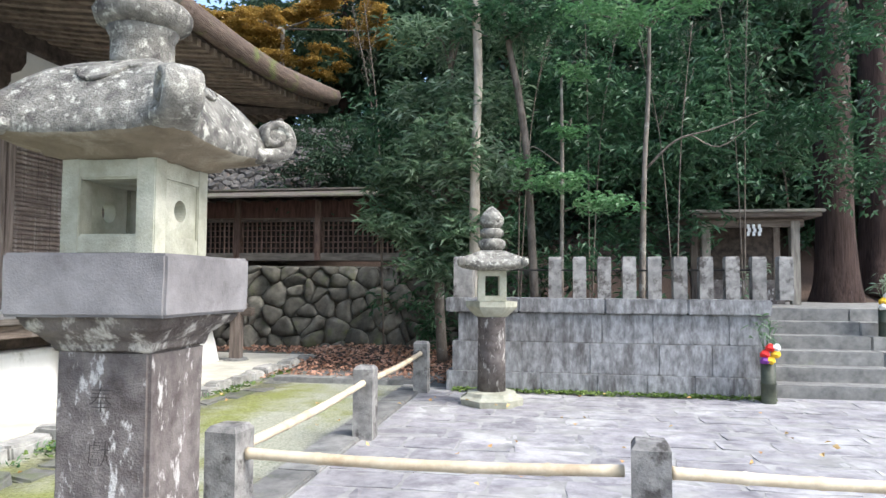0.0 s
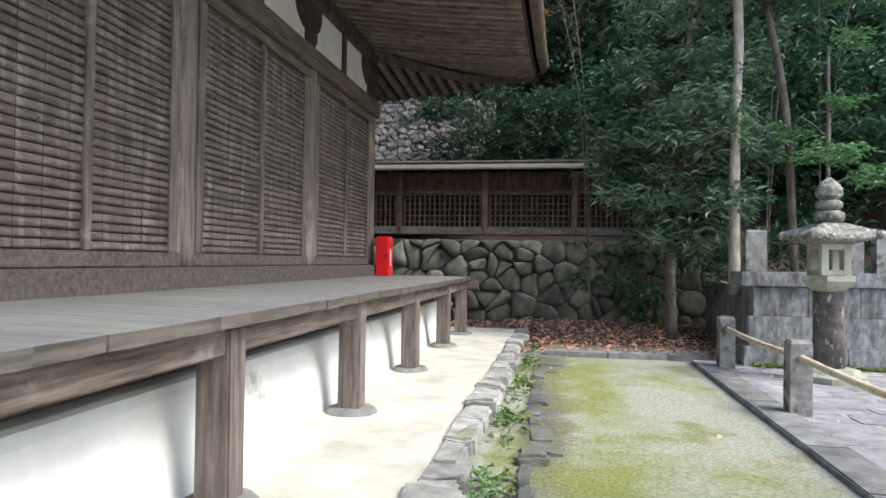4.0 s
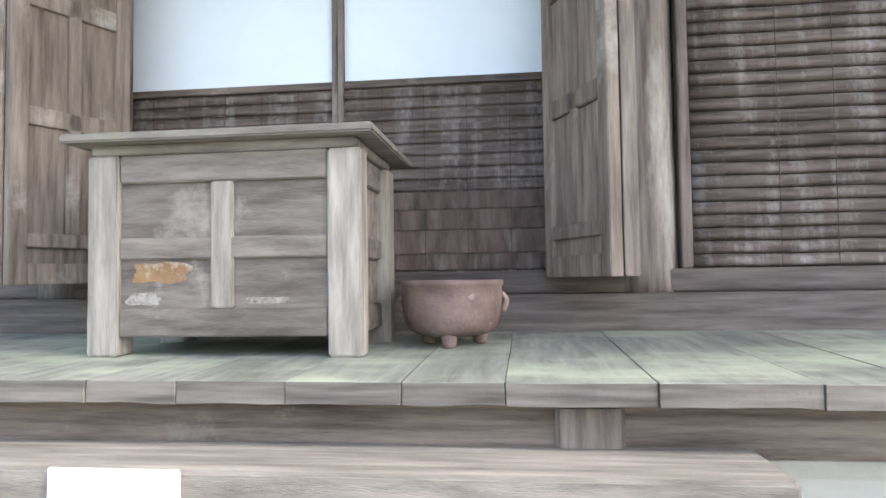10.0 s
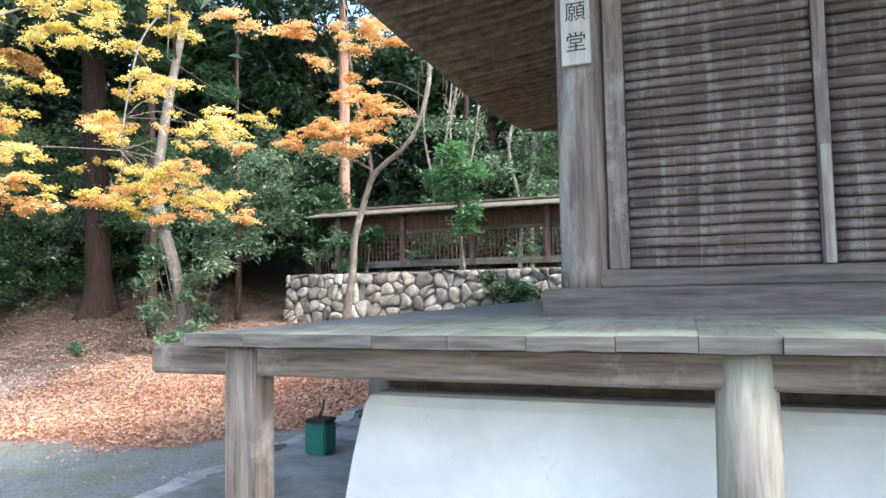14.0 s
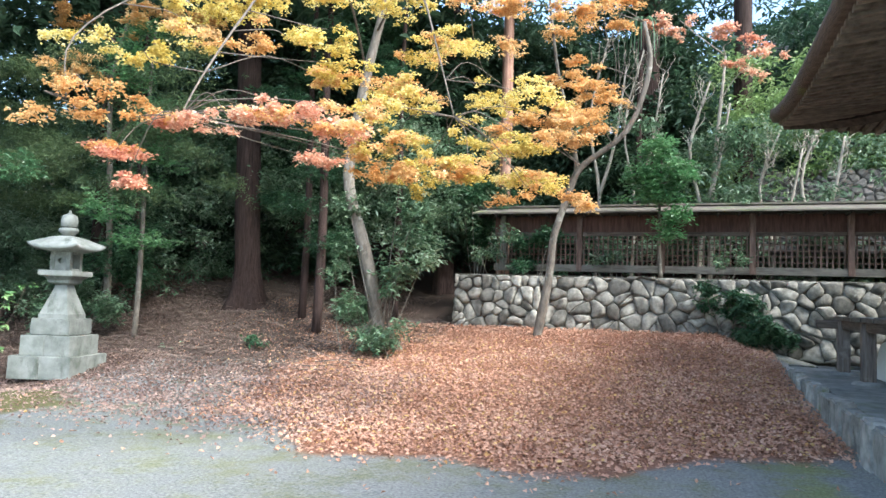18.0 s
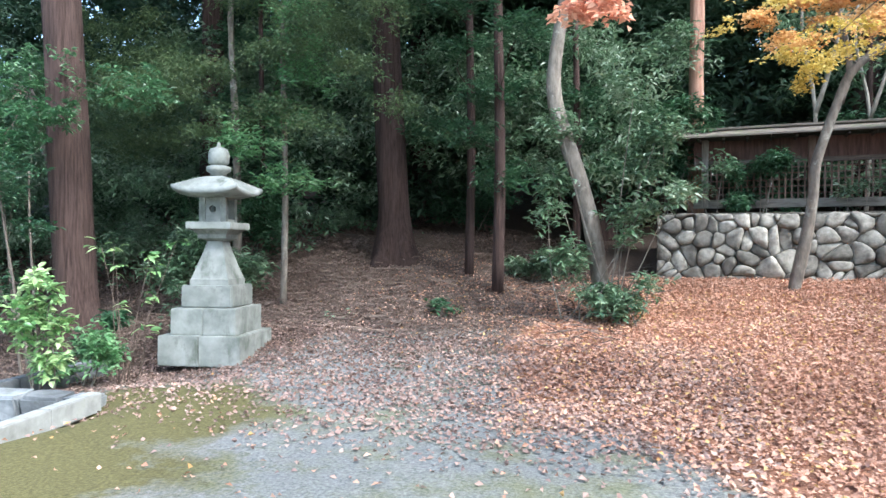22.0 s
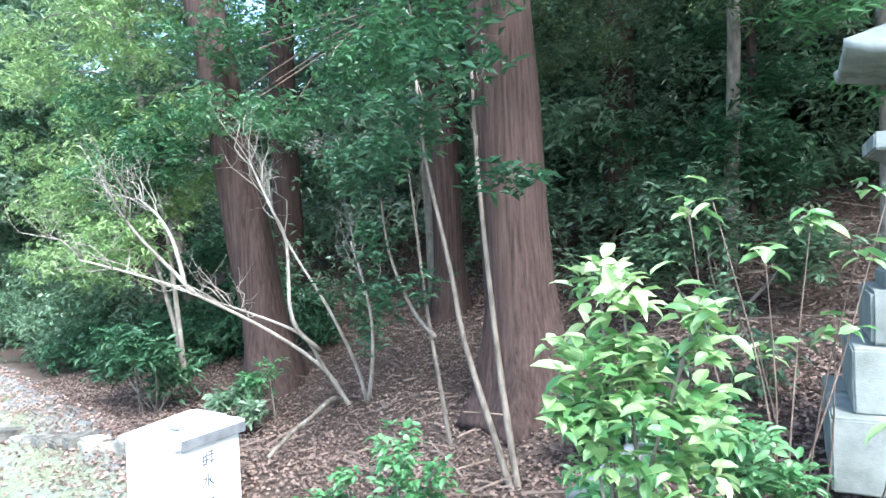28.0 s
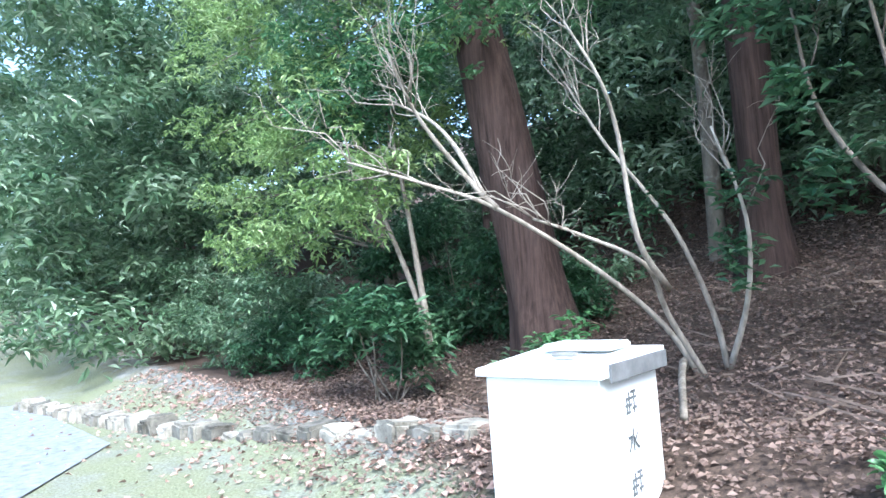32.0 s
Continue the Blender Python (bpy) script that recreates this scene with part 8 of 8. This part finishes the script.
far_wood("sunlit_woods", [(-19, -10, 17.5, 21, 0.8, 7.5, 130)], 7, 0.24, 0.075, 97, leaf_sunny, "sunlit pale green foliage behind the roofed fence", 0.8)
far_wood("road_side_woods", [(-75, -47, 3.5, 14, 0.0, 4.5, 330), (-75, -46, 3, 14, 4.0, 11, 400), (-80, -50, -14, 3, 0.5, 6, 130)], 7, 0.34, 0.11, 92, leaf_olive, "green woods beyond the road")

far_wood("understorey", [(-7.0, -3.0, 15.95, 16.5, 1.6, 4.6, 60), (-9.5, -6.0, 18.0, 19.0, 1.5, 4.0, 30)], 7, 0.2, 0.06, 96, leaf_far, "dark leaves hanging over the stony slope", 0.7)

far_wood("cedar_sprays", [(-33.5, -28.0, 7.8, 9.6, 3.2, 6.5, 44), (-36.5, -33.5, 8.5, 10.5, 3.0, 6.0, 24)], 8, 0.10, 0.022, 98, leaf_sprays, "drooping feathery sprays of the lower cedar boughs", 0.6, 70)

# small palm and hanging lianas behind the fence
palm = thing("palm", "small palm with drooping strap leaves behind the fence", "palm", -20.4, 17.0, ground_at(-20.4, 17.0))
part("trunk", tube([(-20.4, 17.0, ground_at(-20.4, 17.0) - 0.1), (-20.45, 17.0, 5.5), (-20.4, 17.0, 9.0)], 0.09, 0.07, 9, lumps=0.2), cedar_bark, palm, smooth=True)
rng_f = random.Random(61)
for k in range(22):
    a = 6.28 * k / 22 + rng_f.uniform(-0.1, 0.1)
    ln = rng_f.uniform(0.7, 1.1)
    bm = bmesh.new()
    rows = []
    for q in range(6):
        f = q / 5
        p = Vector((-20.4 + math.cos(a) * ln * 0.75 * math.sin(f * 1.6), 17.0 + math.sin(a) * ln * 0.75 * math.sin(f * 1.6), 9.05 + 0.35 * math.sin(f * 3.0) - 1.1 * f * f * ln))
        s = Vector((-math.sin(a), math.cos(a), 0)) * 0.045 * (1 - 0.8 * f)
        rows.append((bm.verts.new(p - s), bm.verts.new(p + Vector((0, 0, -0.012))), bm.verts.new(p + s)))
    for p, q in zip(rows, rows[1:]):
        bm.faces.new((p[0], p[1], q[1], q[0]))
        bm.faces.new((p[1], p[2], q[2], q[1]))
    part("frond", bm, leaf_olive, palm)
vines = thing("hanging_lianas", "bare lianas hanging among the trees behind the fence", "lianas", -21.0, 16.8, ground_at(-21, 16.8))
for k in range(12):
    x, z = -21.9 + 0.16 * k + rng_f.uniform(-0.1, 0.1), rng_f.uniform(8.0, 9.5)
    e = rng_f.uniform(0.8, 2.2)
    part("liana", tube([(x, 16.8, z), (x + rng_f.uniform(-0.15, 0.15), 16.75, z - e * 0.5), (x + rng_f.uniform(-0.2, 0.2), 16.8, z - e)], 0.012, 0.008, 5), stem_bark, vines, smooth=True)

# ---- the west end: steps down, bank wall, water box, road edge ----
descent = thing("stone_steps", "stone steps going down to the road", "steps", -30.2, 1.6, -1.3)
for k in range(6):
    part("step", rough_up(cut(box(-28.9 - 0.42 * (k + 1), -28.9 - 0.42 * k + 0.1, 0.3, 3.0, -0.75 - 0.18 * (k + 1), -0.50 - 0.19 * k, 0.015), 1), 0.006, 3), kerb_mat, descent)
bank = thing("bank_wall", "low stone bank wall with a pale concrete coping", "stone wall", -29.2, 3.7, -0.6)
m_bank = pose(-28.75, 2.35, 0, 0, 0, 17)
for k in range(3):
    part("coping", rough_up(cut(box(-0.075, 0.075, 0.79 * k + 0.003, 0.79 * (k + 1) - 0.003, -0.70, -0.49, 0.012, turn=m_bank), 1), 0.004, 4), kerb_white, bank)
m_side = pose(-30.98, 4.1, 0, 0, 0, 11)
for k in range(3):
    part("coping", rough_up(cut(box(-0.08, 0.08, 0.79 * k + 0.003, 0.79 * (k + 1) - 0.003, -0.95, -0.53, 0.012, turn=m_side), 1), 0.006, 4), wall_stone, bank)
rng_s = random.Random(21)


def wall_boulder(turn, s0, s1, deep, z0, z1):
    """A worn block of the bank wall, rounded at every edge."""
    bm = cut(box(s0 + 0.012, s1 - 0.012, -0.02, deep, z0 + 0.01, z1, min(s1 - s0, z1 - z0) * 0.12, turn=turn), 1)
    part("stone", rough_up(rough_up(bm, 0.04, 4), 0.015, 11), wall_stone, bank)


m_face = pose(-31.06, 4.08, 0, 0, 0, 16)
for z0, z1, widths in ((-0.86, -0.545, (0.34, 0.52, 0.46, 0.34)), (-1.16, -0.85, (0.44, 0.36, 0.5, 0.36)), (-1.45, -1.15, (0.4, 0.5, 0.42))):
    a = 0.0
    for w in widths:
        wall_boulder(m_face, a, a + w, 0.34, z0 + rng_s.uniform(-0.02, 0.02), z1 + rng_s.uniform(-0.03, 0.0))
        a += w
for z0, z1, widths in ((-0.90, -0.66, (0.44, 0.36, 0.5, 0.4)), (-1.15, -0.91, (0.36, 0.5, 0.42, 0.4))):
    a = 0.35
    for w in widths:
        wall_boulder(m_bank @ pose(-0.05, 0, 0, 0, 0, 90), a, a + w, 0.22, z0, z1)
        a += w

rim_shade_grey = material("shaded_rim_grey", (0.10, 0.105, 0.11), (0.20, 0.205, 0.21), grain=5.0, bump=0.1, rough=0.6)
wb = thing("drinking_water_box", "white enamelled metal box with an overhanging lid by the bank", "water box", -34.62, 4.62, -1.72, rz=13.0)
part("body", box(-0.315, 0.315, -0.315, 0.315, 0.0, 1.08, 0.008), white_paint, wb, world_space=False)
lid_bm = bmesh.new()
vs = [lid_bm.verts.new(p) for p in ((-0.345, -0.355, 1.085), (0.355, -0.355, 1.085), (0.355, 0.345, 1.13), (-0.345, 0.345, 1.13))]
top = bmesh.ops.extrude_face_region(lid_bm, geom=[lid_bm.faces.new(vs)])
bmesh.ops.translate(lid_bm, verts=[g for g in top["geom"] if isinstance(g, bmesh.types.BMVert)], vec=(0, 0, 0.035))
bmesh.ops.recalc_face_normals(lid_bm, faces=lid_bm.faces[:])
part("lid", lid_bm, white_paint, wb, world_space=False)
part("upper_lid", box(-0.20, 0.2, 0.05, 0.30, 1.165, 1.20, 0.01), white_paint, wb, world_space=False)
part("lid_handle", box(-0.05, 0.09, -0.12, -0.06, 1.155, 1.175, 0.008), kerb_mat, wb, world_space=False)
part("grip", box(-0.16, -0.02, -0.321, -0.3155, 0.86, 0.92, 0.004), white_paint, wb, world_space=False)
character(wb, "水", 0.13, pose(0.3195, -0.02, 0.74, 90, 0, 90), grey_lettering, 0.002)
for z in (0.93, 0.55):
    for dy, a, b in ((-0.055, -0.05, 0.02), (-0.03, -0.04, 0.05), (0.022, -0.055, 0.045)):
        part("worn_lettering", box(0.3155, 0.3172, dy - 0.007, dy + 0.007, z + a, z + b), grey_lettering, wb, world_space=False)
    for dz, a, b in ((-0.045, -0.07, -0.02), (-0.012, -0.075, 0.0), (0.02, -0.066, 0.05), (0.048, -0.01, 0.046), (-0.03, 0.0, 0.05)):
        part("worn_lettering", box(0.3155, 0.3168, a, b, z + dz - 0.007, z + dz + 0.007), grey_lettering, wb, world_space=False)
# added strip on the lid's right edge; its grey stands in for shade
part("lid_rim", box(0.356, 0.366, -0.29, 0.345, 1.06, 1.145, 0.003), rim_shade_grey, wb, "lid rim in a grey that carries its shade", world_space=False)

low_kerb = thing("kerb_row", "short row of mossy kerb stones at the foot of the bank", "kerb", -33.6, 5.0, -1.5)
for k in range(4):
    part("kerb_stone", rough_up(cut(box(-34.25 + 0.36 * k, -33.92 + 0.36 * k, 5.02 + 0.03 * k, 5.2 + 0.03 * k, -1.7, -1.32 + 0.04 * k, 0.03), 1), 0.02, 4), dim_stone, low_kerb)
road_edge = thing("road_edge_stones", "row of rough stones along the foot of the wooded bank", "stone edging", -40.0, 5.0, -1.6)
rng_e = random.Random(33)
x = -36.2
while x > -46:
    w = rng_e.uniform(0.22, 0.42)
    yy = 5.1 + (x + 37) * 0.22
    part("stone", rough_up(cut(box(x - w + 0.02, x, yy - 0.15, yy + 0.2, -2.0, max(-1.54, ground_at(x - w / 2, yy) + 0.05) + rng_e.uniform(-0.05, 0.06), 0.03), 2), 0.05, 4), fieldstone, road_edge)
    x -= w
asphalt = material("grey_asphalt", (0.14, 0.155, 0.172), (0.26, 0.282, 0.31), grain=9.0, bump=0.3, fine=160)
bm = bmesh.new()
bm.faces.new([bm.verts.new(p) for p in ((-37.0, -14, -1.685), (-37.4, 1.6, -1.69), (-41.0, 3.6, -1.69), (-50.0, 3.0, -1.70), (-50.0, -14, -1.68))][::-1])
road = part("road", bm, asphalt)
tagged(road, "grey asphalt road below the bank", "road", kind="structure")

# ---- stones of the rubble wall ----
rubble_face(-24.62, -15.2, 0.10, 1.80, 13.47, 0.27, fieldstone, 41)
rubble_face(-8.2, -0.3, 0.0, 1.82, 13.47, 0.34, fieldstone_moss, 43)
scree = thing("stony_slope", "steep slope of loose grey stones and dead leaves above the fence", "stone slope", -8.6, 16.4, 3.2)
scree_stone = material("loose_grey_stone", (0.045, 0.042, 0.038), (0.175, 0.165, 0.15), grain=6.0, bump=0.8, vary=0.4, patch=(0.20, 0.14, 0.10), patch_scale=4.0, patch_at=(0.56, 0.68), rough=0.9)
joined_stones(-12.5, -5.6, 3.0, 5.9, 16.3, 0.20, scree_stone, 45, scree, 0.75, (0.04, 0.12), "rubble")
joined_stones(-17.4, -12.6, 2.6, 5.0, 16.5, 0.22, scree_stone, 47, scree, 0.75, (0.04, 0.12), "rubble")

# ---- paving of the court ----
pale_joint = material("pale_joint_mortar", (0.20, 0.198, 0.19), (0.36, 0.355, 0.34), grain=5.0, bump=0.2)
court = part("paving_bed", box(-1.72, 9.0, -3.0, 9.0, -0.2, 0.0455), pale_joint)
tagged(court, "stone-paved court of irregular slabs", "pavement", kind="structure")
rng_p = random.Random(7)
y = 1.5
row = 0
while y < 8.95:
    hh = min(rng_p.uniform(0.34, 0.44), 8.98 - y)
    x = -1.70 - rng_p.uniform(0.0, 0.25)
    while x < 6.6:
        w = rng_p.uniform(0.42, 0.78)
        p, q = max(x, -1.715) + rng_p.uniform(0.003, 0.010), x + w - rng_p.uniform(0.003, 0.010)
        g = [rng_p.uniform(0.002, 0.012) for _ in range(4)]
        bm = pillow([(p, y + g[0]), (q, y + g[1]), (q, y + hh - g[2]), (p, y + hh - g[3])], 0.002, 0.004, 0.03, rng_p, 0.3)
        bm.transform(Matrix.Translation((0, 0, 0.045)))
        part("slab", bm, slab_mat, court)
        x += w
    y += hh
kerb = thing("path_kerb", "long granite kerb stones between the moss and the court", "kerb", -1.9, 3.0, 0.0)
s = -3.0
while s < 9.0:
    w = 1.3 + 0.3 * math.sin(s * 3)
    part("kerb_stone", rough_up(cut(box(-2.04, -1.724, s + 0.004, min(s + w, 9.0) - 0.004, -0.2, 0.075, 0.012), 1), 0.005, 3), kerb_mat, kerb)
    s += w
cross = thing("moss_court_kerb", "low kerb of long stones closing the moss court", "kerb", -3.1, 9.3, 0.0)
for a, b in ((-4.0, -3.1), (-3.1, -2.3), (-2.3, -1.75)):
    part("kerb_stone", rough_up(cut(box(a + 0.004, b - 0.004, 9.15, 9.40, -0.2, 0.10, 0.015), 1), 0.01, 3), kerb_mat, cross)
gutter = thing("gutter_stones", "rough stones along the gutter beside the hall", "edging stones", -3.9, 5.0, 0.0)
rng_g = random.Random(17)
s = -0.3
while s < 12:
    w = rng_g.uniform(0.2, 0.6)
    part("gutter_stone", rough_up(rough_up(cut(box(-4.04 + rng_g.uniform(-0.05, 0.05), -3.80 + rng_g.uniform(-0.12, 0.14), s + 0.01, s + w - 0.01, -0.2, 0.03 + rng_g.uniform(-0.025, 0.035), 0.02), 2), 0.035, 4), 0.012, 12), dim_stone, gutter)
    s += w


# ---- fallen leaves, twigs, moss ----
def scatter(name, x0, x1, y0, y1, count, keep, size, mat, seed, label, category, up=0.012):
    rng = np.random.default_rng(seed)
    x, y = rng.uniform(x0, x1, count), rng.uniform(y0, y1, count)
    k = keep(x, y) > rng.uniform(0, 1, count)
    x, y = x[k], y[k]
    z = ground_height(x, y) + up + rng.uniform(0, up, len(x))
    v, f = sprigs(np.stack([x, y, z], 1), 1, size, size * 0.75, rng, (-0.25, 0.45), spread=0.0, flat=0.5)
    ob = mesh_object(name, array_mesh(name, v, f), mat)
    return tagged(ob, label, category, kind="stuff")


def bed(x, y):
    edge = np.interp(x, [-30, -27, -25.6, -24.8, -22.6, -20.5, -19.1, -18.0, -17.4], [11.5, 9.6, 7.0, 5.2, 3.8, 3.5, 4.6, 5.0, 5.6]) + 0.25 * np.sin(x * 2.3)
    return np.clip((y - edge) * np.interp(x, [-28, -24.5, -22], [0.12, 0.3, 0.9]) + 0.30, 0, 1) * np.clip((13.6 - y) * 3, 0, 1) * np.where(x < -17.45, 1, 0) * np.interp(x, [-29, -25], [0.25, 1]) + 0.012


scatter("fallen_leaves", -29.5, -17.4, 2.5, 13.6, 90000, bed, 0.058, litter, 101, "thick bed of brown fallen maple leaves", "fallen leaves", 0.02)
scatter("fallen_leaves", -30.5, -17.6, 3.0, 12.0, 5500, bed, 0.054, litter_gold, 102, "golden fallen leaves on the leaf bed", "fallen leaves", 0.03)
scatter("fallen_leaves", -31, -23, 3.2, 8.5, 26000, lambda x, y: np.clip((y - 3.6) * 0.5, 0.04, 0.85) * (1 - 0.75 * np.exp(-(((x + 28.8) / 2.0) ** 2 + ((y - 4.2) / 1.7) ** 2))), 0.058, litter_pink, 103, "scattered pinkish fallen leaves on the gravel", "fallen leaves")
scatter("fallen_leaves", -42, -26, 4.2, 17, 125000, lambda x, y: np.clip((y - np.interp(x, [-42, -33, -31, -26], [4.6, 3.6, 4.4, 7.0])) * 0.9, 0, 1), 0.05, litter_bank, 104, "brown leaf litter on the wooded bank", "fallen leaves", 0.02)
scatter("fallen_leaves", -4, 6, -1, 9, 160, lambda x, y: 0.6 + 0 * x, 0.06, litter_gold, 105, "a few dry leaves on the paved court", "fallen leaves", 0.06)
scatter("fallen_leaves", -9, -0.5, 9.4, 13.4, 6000, lambda x, y: 0.8 + 0 * x, 0.08, litter, 106, "brown leaf litter before the stone wall", "fallen leaves", 0.015)
scatter("fallen_leaves", -46, -35, 2.8, 5.4, 5000, lambda x, y: np.clip((y - 3.4) * 0.5, 0.05, 1), 0.08, litter_pink, 107, "pale dry leaves at the road's edge", "fallen leaves")
def ferns(y0, y1, count, seed):
    """Small tufts of upright green blades in the joint beside the apron."""
    rng = np.random.default_rng(seed)
    y = rng.uniform(y0, y1, count)
    y = y[np.sin(y * 2.6) + 0.6 * np.sin(y * 7.3 + 1) > rng.uniform(-1.0, 1.2, count)]
    c = np.stack([rng.uniform(-4.27, -4.12, len(y)), y, 0.02 + 0 * y], 1)
    v, f = sprigs(c, 10, 0.065, 0.016, rng, (0.1, 1.2), spread=0.25)
    tagged(mesh_object("ferns", array_mesh("ferns", v, f), leaf_bright), "small bright ferns along the edge of the apron", "ferns", kind="stuff")


ferns(0.8, 10.5, 130, 120)
scatter("moss", -4.24, -4.02, 1, 10, 700, lambda x, y: 0.5 + 0.5 * np.sin(y * 4), 0.07, moss_leaf, 108, "small green plants along the gutter", "moss", 0.02)
scatter("moss", -1.3, 2.6, 8.66, 8.80, 1400, lambda x, y: 0.8 + 0.2 * np.sin(x * 5), 0.06, moss_leaf, 109, "fringe of moss at the foot of the terrace wall", "moss", 0.03)


def twigs(name, x0, x1, y0, y1, count, seed, label):
    rng = np.random.default_rng(seed)
    x, y = rng.uniform(x0, x1, count), rng.uniform(y0, y1, count)
    z = ground_height(x, y) + 0.05
    a, ln = rng.uniform(0, 2 * np.pi, count), 0.10 + 0.5 * rng.uniform(0, 1, count) ** 3
    rise = rng.uniform(-0.1, 0.35, count)
    d = np.stack([np.cos(a), np.sin(a), rise], 1) * ln[:, None]
    c = np.stack([x, y, z], 1)
    s = np.stack([-np.sin(a), np.cos(a), 0 * a], 1) * 0.008
    u = np.array([0, 0, 0.010])
    ends = [c - s, c + s, c + u * 1.4, c + d - s * 0.5, c + d + s * 0.5, c + d + u]
    v = np.stack(ends, 1).reshape(-1, 3)
    i = np.arange(count)[:, None] * 6
    f = np.concatenate([i + np.array([[0, 3, 5, 2]]), i + np.array([[1, 2, 5, 4]]), i + np.array([[0, 1, 4, 3]])], 0)
    return tagged(mesh_object(name, array_mesh(name, v, f), twig_mat), label, "twigs", kind="stuff")


twigs("fallen_twigs", -33, -24.5, 8.0, 14.5, 1500, 111, "dead twigs and sticks at the wood's edge")
twigs("fallen_twigs", -38, -31, 5.2, 9.5, 420, 112, "dead twigs and sticks on the bank")
